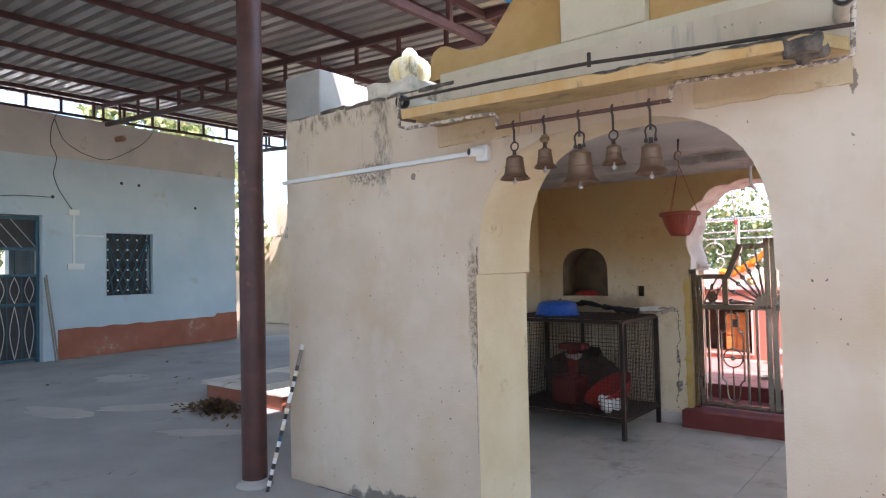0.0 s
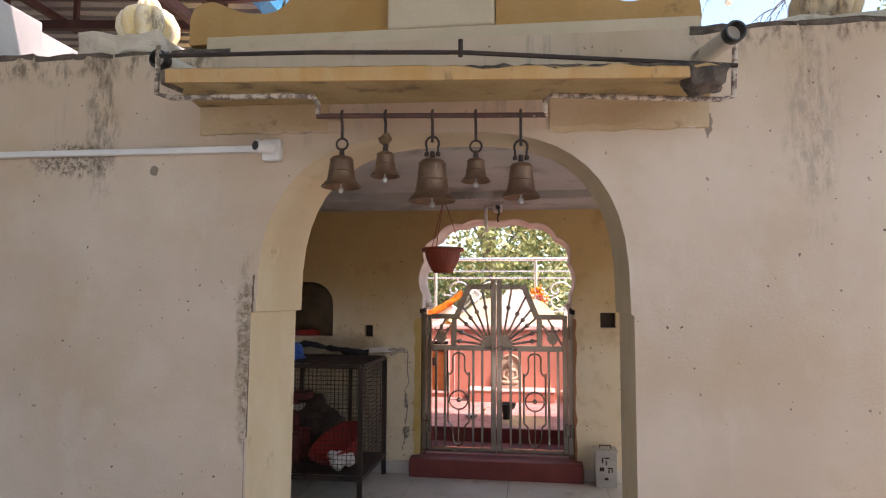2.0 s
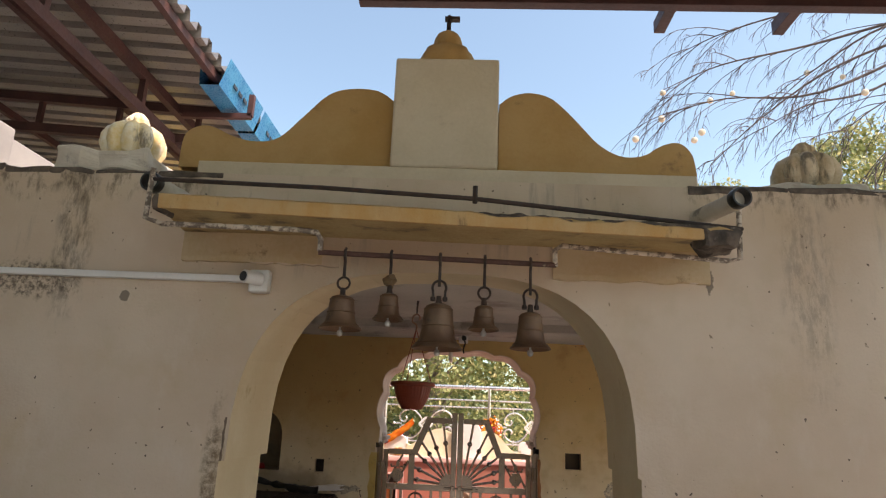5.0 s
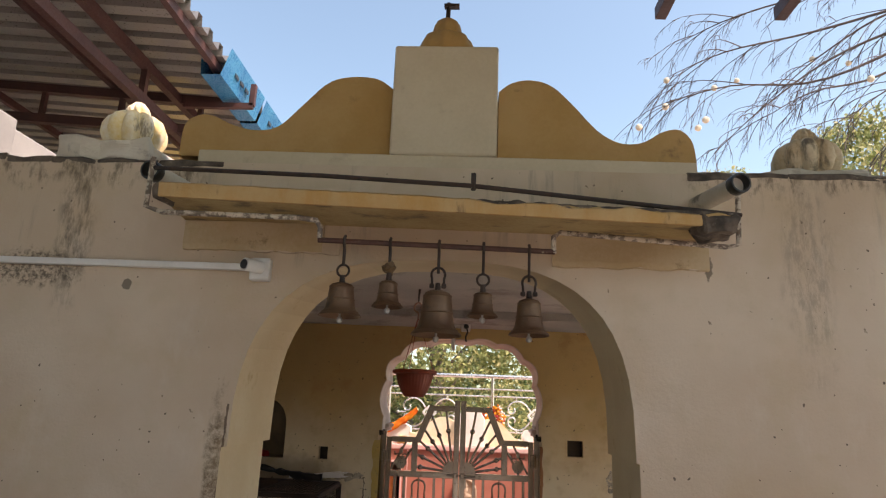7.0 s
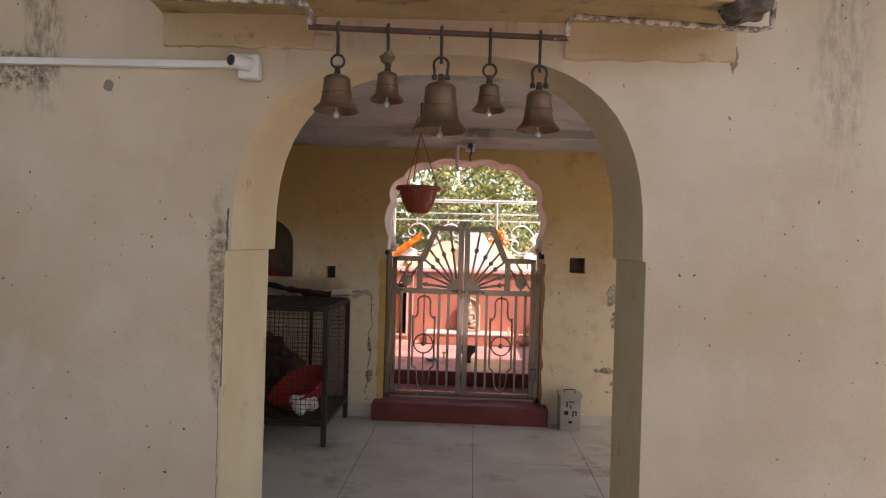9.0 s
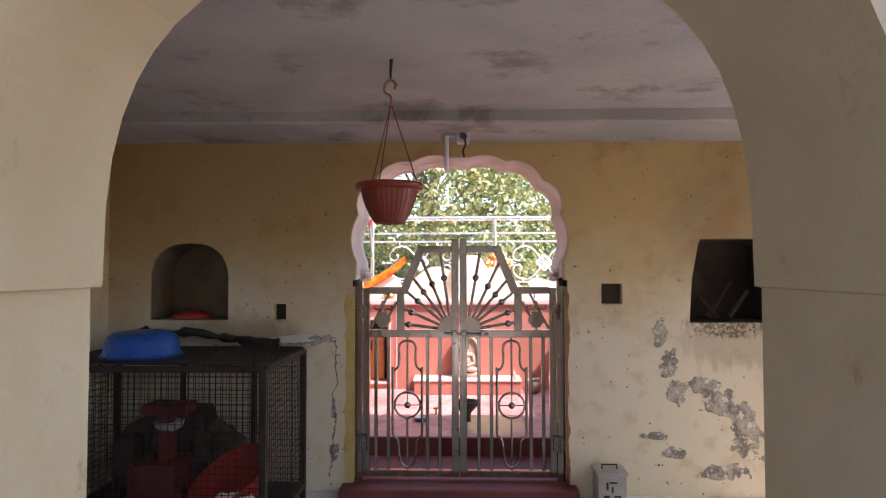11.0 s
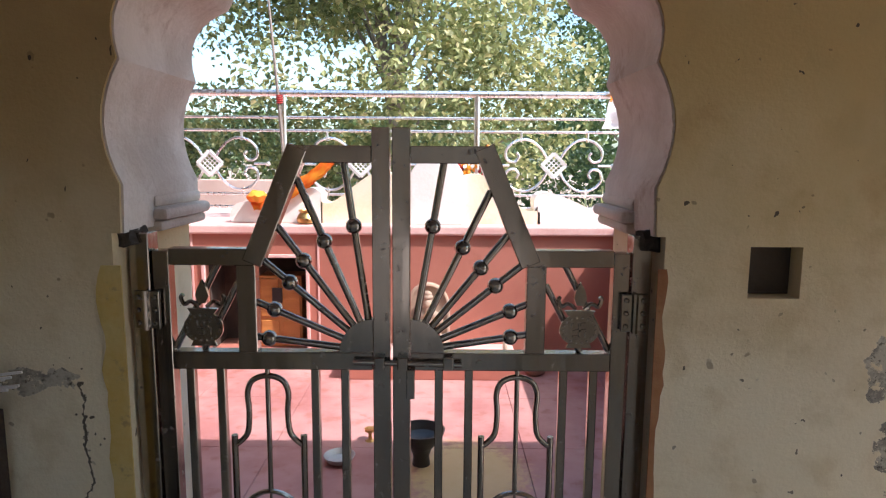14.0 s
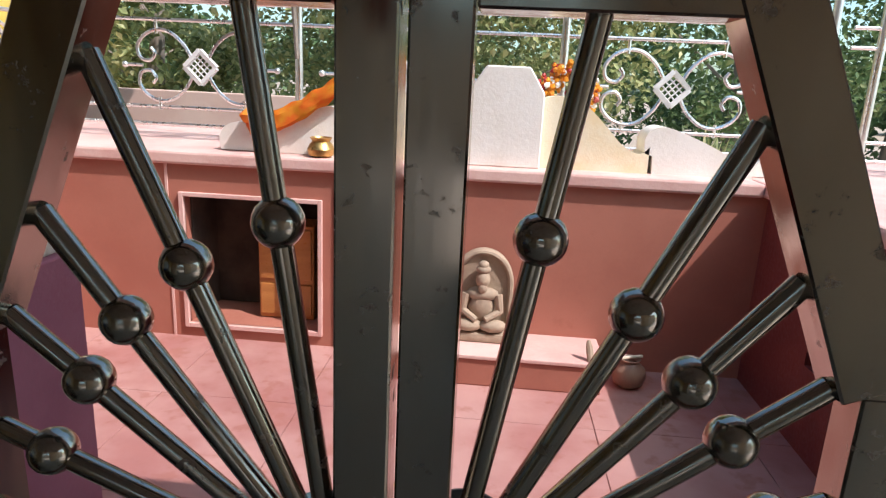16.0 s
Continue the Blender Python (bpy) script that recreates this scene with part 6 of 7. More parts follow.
    for x in (-1.30, -1.17):
        bm = bmesh.new()
        tube(bm, ((x, 2.985, zt + 0.052), (x + 0.018, 2.987, zt + 0.053)), 0.028, 10)
        part("binding", bm, M["red_plastic"] if x < -1.2 else M["black"], t2, "", True)
    bm = bmesh.new()
    pts = smooth_line(((-2.1, 2.95, zt + 0.09), (-1.95, 2.9, zt + 0.13), (-1.85, 2.92, zt + 0.1), (-1.7, 2.95, zt + 0.12), (-1.5, 2.97, zt + 0.08), (-1.3, 2.96, zt + 0.06), (-1.15, 2.97, zt + 0.045)), 5)
    tube(bm, pts, [0.02 + 0.012 * math.sin(i) ** 2 for i in range(len(pts))], 8)
    for v in bm.verts:
        v.co += Vector((0, noise.noise(v.co * 14), noise.noise(v.co * 19))) * 0.016
    tagged(part("black_cloth", bm, M["black"], None, "", True), "crumpled black cloth strip on the cage top", "cloth")
    # inside: red tub, machine, rag
    bm = bmesh.new()
    tilt = Euler((radians(22), radians(-24), 0)).to_matrix().to_4x4()
    lathe(bm, ((0.0, -0.17), (0.08, -0.165), (0.16, -0.12), (0.215, -0.05), (0.235, 0.0), (0.245, 0.006), (0.24, 0.012), (0.225, 0.004), (0.20, -0.05), (0.14, -0.115), (0.0, -0.15)), (-1.3, 2.55, 0.38), 32, 0, 0, tilt)
    tagged(part("red_pan", bm, M["red_plastic"], None, "", True), "tilted round red metal pan in the cage", "pan")
    bm = bmesh.new()
    for k in range(16):
        c = Vector((-1.2 + rnd.uniform(-.07, .07), 2.36 + rnd.uniform(-.04, .04), 0.245 + rnd.uniform(-.03, .07)))
        bmesh.ops.create_icosphere(bm, subdivisions=2, radius=rnd.uniform(0.03, 0.05), matrix=Matrix.Translation(c))
    for v in bm.verts:
        v.co += Vector((noise.noise(v.co * 40), noise.noise(v.co * 37 + Vector((3, 3, 3))), noise.noise(v.co * 41))) * 0.02
    tagged(part("white_rag", bm, M["whitecloth"], None, "", False), "crumpled dirty white rag in the cage", "rag")
    # made-up dark lump that stands in for the shade inside the cage
    bm = bmesh.new()
    bmesh.ops.create_icosphere(bm, subdivisions=5, radius=1, matrix=Matrix.Translation((-1.72, 2.9, 0.36)) @ Matrix.Diagonal((0.40, 0.09, 0.34, 1)))
    for v in bm.verts:
        v.co += Vector((noise.noise(v.co * 6), 0.4 * noise.noise(v.co * 9 + Vector((3, 3, 3))), noise.noise(v.co * 5))) * 0.10
        v.co += Vector((noise.noise(v.co * 19), noise.noise(v.co * 21), noise.noise(v.co * 17))) * 0.02
        v.co.z, v.co.y = max(v.co.z, 0.197), min(v.co.y, 3.02)
    tagged(part("dark_fill", bm, M["iron"], None, "", True), "dark lump added to darken the back of the cage", "sacks")
    t3 = thing("red_machine", "old red painted machine with a flywheel", "machine")
    bm = bmesh.new()
    box(bm, -1.85, -1.6, 2.5, 2.8, 0.2, 0.44, 0.02)
    part("base", bm, M["dim_red"], t3)
    bm = bmesh.new()
    box(bm, -1.72, -1.66, 2.58, 2.7, 0.44, 0.75, 0.01), box(bm, -1.80, -1.55, 2.55, 2.72, 0.70, 0.76, 0.012)
    part("column", bm, M["dim_red"], t3)
    bm = bmesh.new()
    tube(bm, ((-1.93, 2.62, 0.48), (-1.87, 2.62, 0.48)), 0.12, 20)
    part("flywheel", bm, M["iron"], t3, "black flywheel", True)
    bm = bmesh.new()
    pot_shape(bm, -1.68, 2.64, 0.60, 0.7, ((0.05, 0), (0.1, 0.03), (0.12, 0.08), (0.09, 0.08), (0, 0.06)))
    part("hopper", bm, M["galv"], t3, "grey tin hopper", True)


def donation_box():
    x0, x1, y0, y1 = 0.775, 0.945, 2.9, 3.06
    t = thing("donation_box", "dull tin donation box with painted marks", "box")
    bm = bmesh.new()
    box(bm, x0, x1, y0, y1, 0.006, 0.285, 0.006)
    part("body", bm, M["galv"], t)
    bm = bmesh.new()
    box(bm, x0 - 0.008, x1 + 0.008, y0 - 0.008, y1 + 0.008, 0.285, 0.305, 0.004)
    part("lid", bm, M["galv"], t)
    bm = bmesh.new()
    c = (x0 + x1) / 2
    tube(bm, ((c - 0.045, y0 + 0.08, 0.305), (c - 0.045, y0 + 0.08, 0.33), (c + 0.045, y0 + 0.08, 0.33), (c + 0.045, y0 + 0.08, 0.305)), 0.005, 6)
    part("handle", bm, M["iron"], t, "", True)
    for dx, z, w, h in ((-0.03, 0.225, 0.012, 0.045), (0.005, 0.245, 0.045, 0.01), (-0.0, 0.205, 0.01, 0.035), (0.03, 0.165, 0.04, 0.01), (-0.035, 0.155, 0.035, 0.03), (0.02, 0.14, 0.012, 0.03), (0.045, 0.15, 0.01, 0.035), (0.0, 0.08, 0.03, 0.02)):
        bm = bmesh.new()
        box(bm, c + dx - w / 2, c + dx + w / 2, y0 - 0.003, y0 - 0.0005, z - h / 2, z + h / 2)
        part("painted_mark", bm, M["iron"], t, "dark brushed mark")


def niche_things():
    bm = bmesh.new()
    bmesh.ops.create_icosphere(bm, subdivisions=4, radius=1, matrix=Matrix.Translation((-1.80, 3.2, 1.19)) @ Matrix.Diagonal((0.13, 0.06, 0.05, 1)))
    for v in bm.verts:
        v.co.z = max(1.19, v.co.z + 0.03 * noise.noise(v.co * 14) + 0.012 * noise.noise(v.co * 40))
    tagged(part("red_cloth", bm, M["red_plastic"], None, "", True), "crumpled red cloth in the niche", "cloth")
    t = thing("firewood", "darkened sticks leaning in the niche", "stick")
    # sticks coloured near black to sit in the niche's shade
    for a, b in (((1.55, 3.22, 1.20), (1.75, 3.36, 1.42)), ((1.52, 3.3, 1.32), (1.6, 3.2, 1.2)), ((1.66, 3.18, 1.2), (1.84, 3.3, 1.36))):
        bm = bmesh.new()
        tube(bm, (a, b), [0.018, 0.013], 7)
        part("stick", bm, M["darkened"], t, "", True)


hanging_pot()
ceiling_box()
cage()
donation_box()
niche_things()


# ---- sheds, the pale blue building and the yard ----
def sheet_roof(name, label, x0, x1, y0, y1, z_at, pitch=0.2):
    """Ribbed sheet whose ribs run along x; z_at(x) gives its height."""
    bm = bmesh.new()
    prof = []
    y = y0
    while y < y1:
        prof += [(y, 0.0), (y + pitch * 0.55, 0.0), (y + pitch * 0.62, 0.075), (y + pitch * 0.93, 0.075)]
        y += pitch
    for lift in (0.0, 0.004):
        a = [bm.verts.new((x0, yy, z_at(x0) + dz + lift)) for yy, dz in prof]
        b = [bm.verts.new((x1, yy, z_at(x1) + dz + lift)) for yy, dz in prof]
        for i in range(len(prof) - 1):
            bm.faces.new((a[i], a[i + 1], b[i + 1], b[i]))
    return tagged(part(name, bm, M["sheet"]), label, "roof", kind="structure")


def left_shed():
    zr = lambda x: 4.28 + 0.07 * (-2.0 - x)
    sheet_roof("roof_shed", "ribbed galvanised sheet roof on steel trusses", -12.6, -2.0, -7.0, 8.6, zr)
    t = thing("shed_frame", "red oxide steel truss frame of the shed roof", "frame")

    def beam(name, p, q, w=0.05, h=0.07):
        bm = bmesh.new()
        p, q = Vector(p), Vector(q)
        d = (q - p)
        m = Matrix.Translation(p) @ d.to_track_quat("X", "Z").to_matrix().to_4x4()
        box(bm, 0, d.length, -w / 2, w / 2, -h / 2, h / 2, 0, m)
        part(name, bm, M["truss"], t)
    # purlins along y
    for x in (-2.08, -3.2, -4.6, -6.0, -7.4, -8.8, -10.2, -11.6):
        beam("purlin", (x, -7, zr(x) - 0.045), (x, 8.6, zr(x) - 0.045))
    # trusses along x
    for y in (-4.6, -1.0, 2.6, 6.4):
        beam("top_chord", (-12.2, y, zr(-12.2) - 0.12), (-2.1, y, zr(-2.1) - 0.12), 0.06, 0.08)
    for y in (2.6, 6.4):
        beam("bottom_chord", (-12.2, y, 4.5), (-2.2, y, 3.9), 0.06, 0.08)
        for k in range(14):
            x = -2.4 - k * 0.72
            beam("web", (x, y, 3.91 + 0.06 * (-2.2 - x)), (x, y, zr(x) - 0.15), 0.04, 0.04)
    # edge truss towards the gatehouse
    beam("bottom_chord", (-2.6, -2.0, 3.9), (-2.6, 8.5, 3.9), 0.06, 0.08)
    beam("top_chord", (-2.6, -2.0, zr(-2.35) - 0.12), (-2.6, 8.5, zr(-2.35) - 0.12), 0.06, 0.08)
    for k in range(9):
        beam("web", (-2.6, -1.6 + k * 1.2, 3.9), (-2.6, -1.6 + k * 1.2, zr(-2.35) - 0.12), 0.05, 0.05)
    # ladder truss above the far building
    for z in (4.58, 4.86):
        beam("chord", (-11.75, -3, z), (-11.75, 8.5, z), 0.05, 0.05)
    for k in range(20):
        beam("web", (-11.75, -2.8 + k * 0.58, 4.58), (-11.75, -2.8 + k * 0.58, 4.86), 0.045, 0.045)
    # gutter brackets
    for y, z in ((2.5, 4.1), (3.4, 4.1)):
        beam("bracket", (-2.5, y, z), (-1.9, y, z), 0.045, 0.045)
        beam("bracket", (-1.91, y, z), (-1.91, y, z + 0.2), 0.045, 0.045)
    t2 = thing("shed_column", "round red oxide steel column with rusty foot", "column")
    bm = bmesh.new()
    tube(bm, ((-2.70, -0.24, 0), (-2.70, -0.24, zr(-2.7) - 0.08)), 0.088, 24)
    part("shaft", bm, M["column"], t2, "", True)
    bm = bmesh.new()
    lathe(bm, ((0.13, 0), (0.12, 0.02), (0.095, 0.03), (0.089, 0.05)), (-2.70, -0.24, 0), 20)
    part("foot_weld", bm, M["concrete"], t2, "cement collar", True)
    t3 = thing("roof_gutter", "folded gutter sheet still in blue film", "gutter")
    for y0, y1 in ((2.05, 2.9), (2.95, 4.0)):
        bm = bmesh.new()
        pr = ((-2.2, 4.38), (-2.18, 4.15), (-2.02, 4.15), (-1.95, 4.38))
        for off in (0.0, 0.004):
            a = [bm.verts.new((x, y0, z + off)) for x, z in pr]
            b = [bm.verts.new((x, y1, z + off)) for x, z in pr]
            for i in range(3):
                bm.faces.new((a[i], a[i + 1], b[i + 1], b[i]))
        part("trough", bm, M["gutter"], t3, "blue film with dark lettering")
        for k in range(4):
            bm = bmesh.new()
            yy = y0 + 0.2 + k * 0.12
            box(bm, -1.985, -1.979, yy, yy + 0.08, 4.24, 4.275)
            part("print_mark", bm, M["black"], t3)


def right_shed():
    z = lambda x: 3.86 + 0.012 * x
    sheet_roof("roof_canopy", "ribbed sheet canopy over the forecourt", -0.62, 4.6, -3.2, 0.55, z)
    # two unseen bays, added only to shade the wall, yard and forecourt
    sheet_roof("roof_shade_front", "unseen ribbed sheet bay added to shade the forecourt ground", -2.3, 1.9, -7.0, -3.2, z)
    sheet_roof("roof_shade_end", "unseen ribbed sheet bay added to shade the wall and yard", -2.3, -0.62, -3.2, -0.3, z)
    t = thing("canopy_frame", "dark steel rafters of the canopy", "frame")
    for x in (-0.5, 1.04, 1.69, 2.4, 3.4, 4.5):
        bm = bmesh.new()
        box(bm, x - 0.03, x + 0.03, -3.2, 0.72 if x > 1 else 0.5, 3.78, 3.84 + 0.012 * x, 0.003)
        part("rafter", bm, M["truss"], t)
    for y, x0 in ((-3.1, -1.9), (-1.4, -1.9), (0.42, -0.6)):
        bm = bmesh.new()
        box(bm, x0, 4.55, y - 0.03, y + 0.03, 3.73, 3.778, 0.003)
        part("purlin", bm, M["truss"], t)
    for x in (-1.85, 4.5):
        bm = bmesh.new()
        tube(bm, ((x, -3.1, 0), (x, -3.1, 3.76)), 0.06, 14)
        part("post", bm, M["truss"], t, "", True)


LB = Matrix.Translation((-11.55, 1.6, 0)) @ Matrix.Rotation(radians(4.5), 4, "Z")


def blue_building():
    """Local x runs into the building (to -x), y along the wall."""
    t = thing("yard_building", "pale blue plastered building with flat parapet roof", "building")

    def put(name, bm, mat, label="", par=None):
        bmesh.ops.transform(bm, matrix=LB, verts=bm.verts[:])
        return part(name, bm, M[mat], par or t, label)
    walls = [(-0.28, 0, *v) for v in ((-9, -1.42, 0, 2.62), (-0.15, 0.98, 0, 2.62), (1.95, 4.0, 0, 2.35), (0.98, 4.0, 2.35, 2.62), (-9, 4.0, 2.62, 4.5), (0.98, 1.95, 0, 1.12))]
    walls += [(-3.5, -0.28, 3.75, 4.0, 0, 4.5), (-3.5, -3.3, -9, -3.2, 0, 4.5), (-3.5, -3.3, 0.6, 3.75, 0, 4.5), (-3.5, -3.3, -3.2, 0.6, 0, 1.1), (-3.5, -3.3, -3.2, 0.6, 2.6, 4.5)]
    for v in walls:
        bm = bmesh.new()
        box(bm, *v)
        put("wall", bm, "bluewall")
    bm = bmesh.new()
    box(bm, -3.5, -0.28, -9, 3.75, 3.9, 4.1)
    put("roof", bm, "coping", "plain roof slab")
    bm = bmesh.new()
    box(bm, 0, 0.01, 0.45, 4.0, 2.735, 2.755)
    put("string_line", bm, "bluewall")
    bm = bmesh.new()
    box(bm, 0, 0.014, -9, 4.0, 3.7, 4.497)
    put("parapet_band", bm, "greyband", "bare grey beige plaster band")
    bm = bmesh.new()
    prev = None
    for i in range(61):
        y = 0.1 + 3.9 * i / 60
        z = 0.55 + 0.02 * noise.noise(Vector((y * 4, 1, 2))) + (0.07 if y > 3.45 else 0)
        cur = [bm.verts.new(p) for p in ((0, y, 0), (0.012, y, 0), (0.012, y, z), (0, y, z))]
        if prev:
            for k in range(4):
                bm.faces.new((prev[k], prev[(k + 1) % 4], cur[(k + 1) % 4], cur[k]))
        else:
            bm.faces.new(cur)
        prev = cur
    bm.faces.new(prev[::-1])
    put("dado", bm, "dado", "flaking red dado band")
    bm = bmesh.new()
    for a, b, z0, z1 in ((0.94, 0.985, 1.08, 2.39), (1.945, 1.99, 1.08, 2.39)):
        box(bm, -0.05, 0.015, a, b, z0, z1)
    box(bm, -0.05, 0.015, 0.985, 1.945, 2.345, 2.39)
    win = put("window", bm, "bluewall", "grilled window")
    # dark sheet in place of the unlit room behind the grille
    bm = bmesh.new()
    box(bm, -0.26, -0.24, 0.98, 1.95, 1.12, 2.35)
    put("shutter", bm, "dark", "near black sheet for the unlit room behind", win)
    for k in range(6):
        for s in (-1, 1):
            bm = bmesh.new()
            y0 = 0.985 + k * 0.192
            tube(bm, ((-0.1, y0, 1.13), (-0.1, min(max(y0 + s * 0.6, 0.99), 1.94), 2.34)), 0.012, 5)
            put("grille_bar", bm, "bluesteel", "", win)
    rnd = random.Random(6)
    for i in range(5):
        for j in range(6):
            bm = bmesh.new()
            bmesh.ops.create_icosphere(bm, subdivisions=1, radius=0.022, matrix=Matrix.Translation((-0.085, 1.06 + i * 0.2, 1.22 + j * 0.2)))
            put("rosette", bm, "plastic_white", "", win)
    # grille door
    bm = bmesh.new()
    for y in (-1.40, -0.18):
        box(bm, -0.2, -0.12, y - 0.025, y + 0.025, 0, 2.6)
    for z in (0.05, 1.03, 1.55, 2.02, 2.57):
        box(bm, -0.19, -0.13, -1.375, -0.205, z - 0.025, z + 0.025)
    door = put("door", bm, "bluesteel", "blue steel grille door with an open middle light")
    bm = bmesh.new()
    box(bm, -0.225, -0.21, -1.38, -0.2, 0.02, 1.53)
    put("sheet_panel", bm, "dark", "dark lower sheet", door)
    for k in range(5):
        y = -1.25 + k * 0.235
        for z0, z1 in ((0.08, 1.0), (1.06, 1.52)):
            for s in (-1, 1):
                bm = bmesh.new()
                m = (z0 + z1) / 2
                tube(bm, smooth_line(((-0.15, y, z0), (-0.15, y + s * 0.075, m), (-0.15, y, z1)), 4), 0.008, 4)
                put("grille_loop", bm, "galv", "", door)
            bm = bmesh.new()
            tube(bm, ((-0.155, y - 0.117, z0), (-0.155, y - 0.117, z1)), 0.009, 5)
            put("bar", bm, "bluesteel", "", door)
        bm = bmesh.new()
        tube(bm, ((-0.155, y, 1.57), (-0.155, y, 2.0)), 0.008, 5)
        put("bar", bm, "bluesteel", "", door)
        bm = bmesh.new()
        tube(bm, ((-0.15, y + 0.12, 2.04), (-0.15, max(y - 0.3, -1.37), 2.55)), 0.009, 5)
        put("bar", bm, "galv", "", door)
    bm = bmesh.new()
    box(bm, -0.225, -0.21, -1.38, -0.2, 2.03, 2.58)
    put("sheet_panel", bm, "dark", "dark fanlight sheet", door)
    bm = bmesh.new()
    for y, ty in ((-0.04, -0.13), (0.0, -0.1)):
        tube(bm, ((0.24, y, 0.0), (0.02, ty, 1.55 + y)), 0.016, 6)
    put("leaning_pole", bm, "bark", "thin poles leaning beside the door")
    # electrics
    bm = bmesh.new()
    box(bm, 0, 0.03, 0.28, 0.48, 2.65, 2.76, 0.006), box(bm, 0, 0.04, 0.26, 0.56, 1.64, 1.75, 0.006)
    box(bm, 0, 0.022, 0.36, 0.4, 1.75, 2.65), box(bm, 0, 0.02, 0.4, 0.94, 2.26, 2.29)
    put("switch_conduit", bm, "plastic_white", "white conduit and switch boxes")
    for y, z in ((1.3, 3.34), (1.66, 3.33), (2.95, 2.95), (0.02, 2.97)):
        bm = bmesh.new()
        tube(bm, ((-0.02, y, z), (0.004, y, z)), 0.032, 10)
        put("wall_hole", bm, "black", "dark hole")
    bm = bmesh.new()
    tube(bm, ((0.0, 1.2, 4.2), (0.16, 1.28, 4.22)), 0.055, 10)
    put("pipe_stub", bm, "clay", "clay pipe stub")
    for pts in (((0.02, 0.08, 4.5), (0.02, 0.0, 4.25), (0.02, -0.02, 3.95), (0.02, 0.08, 3.7), (0.02, 0.03, 3.4), (0.02, 0.1, 3.15), (0.02, 0.2, 2.98), (0.02, 0.36, 2.74)), ((0.02, 0.05, 4.4), (0.02, 0.2, 4.05), (0.02, 0.45, 3.88), (0.02, 0.6, 3.82), (0.02, 0.95, 3.76), (0.02, 1.3, 3.9), (0.02, 1.75, 4.2), (0.02, 1.95, 4.45)), ((0.02, -2.0, 3.15), (0.02, -1.2, 2.9), (0.02, -0.6, 2.95), (0.02, 0.0, 2.96))):
        bm = bmesh.new()
        tube(bm, smooth_line(pts, 6), 0.007, 5)
        put("cable", bm, "black", "loose black cable")


def yard_things():
    t = thing("well_platform", "low raised platform with red painted edge", "platform")
    bm = bmesh.new()
    box(bm, -6.0, -4.5, 1.35, 2.6, 0.0, 0.16, 0.01)
    part("red_edge", bm, M["dado"], t, "red painted sides")
    bm = bmesh.new()
    box(bm, -6.05, -4.45, 1.3, 2.65, 0.16, 0.2, 0.008)
    part("top_slab", bm, M["coping"], t, "pale worn top slab")
    bm = bmesh.new()
    box(bm, -5.75, -5.1, 1.6, 2.2, 0.2, 0.204)
    part("cover", bm, M["concrete"], t, "dark inset cover")
    bm = bmesh.new()
    pot_shape(bm, -4.75, 1.75, 0.2, 1.0, ((0.06, 0), (0.075, 0.08), (0.08, 0.17), (0.075, 0.17), (0.0, 0.15)))
    tagged(part("tin_mug", bm, M["galv"], None, "", True), "dull tin mug on the platform", "mug")
    bm = bmesh.new()
    for k in range(5):
        tube(bm, ((-4.6 + k * 0.02, 1.5 + 0.05 * k, 0.2), (-4.55, 1.55 + 0.06 * k, 0.26)), 0.02, 7)
    tagged(part("scrap_pipes", bm, M["galv"], None, "", True), "short scrap pipe ends on the platform", "pipe")
    # leaf heap
    rnd = random.Random(31)
    bm = bmesh.new()
    for k in range(700):
        r = abs(rnd.gauss(0, 0.2))
        a = rnd.uniform(0, 6.28)
        c = Vector((-5.12 + r * math.cos(a) * 1.3, 0.95 + r * math.sin(a) * 0.6, 0.01 + max(0, 0.14 - r * 0.3) * rnd.random()))
        m = Matrix.Translation(c) @ Euler((rnd.uniform(-.7, .7), rnd.uniform(-.7, .7), a)).to_matrix().to_4x4()
        s = rnd.uniform(0.02, 0.05)
        vs = [bm.verts.new(m @ Vector(p)) for p in ((-s, 0, 0), (0, -s * 0.5, 0), (s * 1.2, 0, s * 0.2), (0, s * 0.5, 0))]
        bm.faces.new(vs)
    tagged(part("leaf_heap", bm, M["litter"]), "swept heap of dry brown leaves", "leaves", kind="stuff")
    bm = bmesh.new()
    for k in range(26):
        c = Vector((rnd.uniform(-10, -3.4), rnd.uniform(-1.0, 4), 0.006))
        m = Matrix.Translation(c) @ Euler((rnd.uniform(-.4, .4), rnd.uniform(-.4, .4), rnd.uniform(0, 6))).to_matrix().to_4x4()
        s = rnd.uniform(0.02, 0.06)
        bm.faces.new([bm.verts.new(m @ Vector(p)) for p in ((-s, 0, 0), (0, -s * 0.4, 0), (s, 0, 0.01), (0, s * 0.4, 0))])
    tagged(part("fallen_leaves", bm, M["litter"]), "scattered dry leaves on the concrete", "leaves", kind="stuff")
    # decorated stick
    t = thing("decorated_stick", "striped black and white stick leaning on the wall", "stick")
    a, b = Vector((-2.50, -0.28, 0.0)), Vector((-2.44, -0.005, 0.98))
    cols = ["black", "whitecloth"] * 3 + ["straw", "black", "whitecloth", "bluesteel", "black", "straw", "whitecloth", "black", "straw", "clay", "whitecloth", "whitecloth", "black", "whitecloth", "black", "straw", "black", "bark", "bark", "bark", "whitecloth"]
    n = len(cols)
    for i, c in enumerate(cols):
        bm = bmesh.new()
        tube(bm, (a.lerp(b, i / n), a.lerp(b, (i + 1) / n)), 0.0135 if c != "straw" else 0.015, 8)
        part("band", bm, M[c], t, "", True)
    # far plaster walls past the building
    bm = bmesh.new()
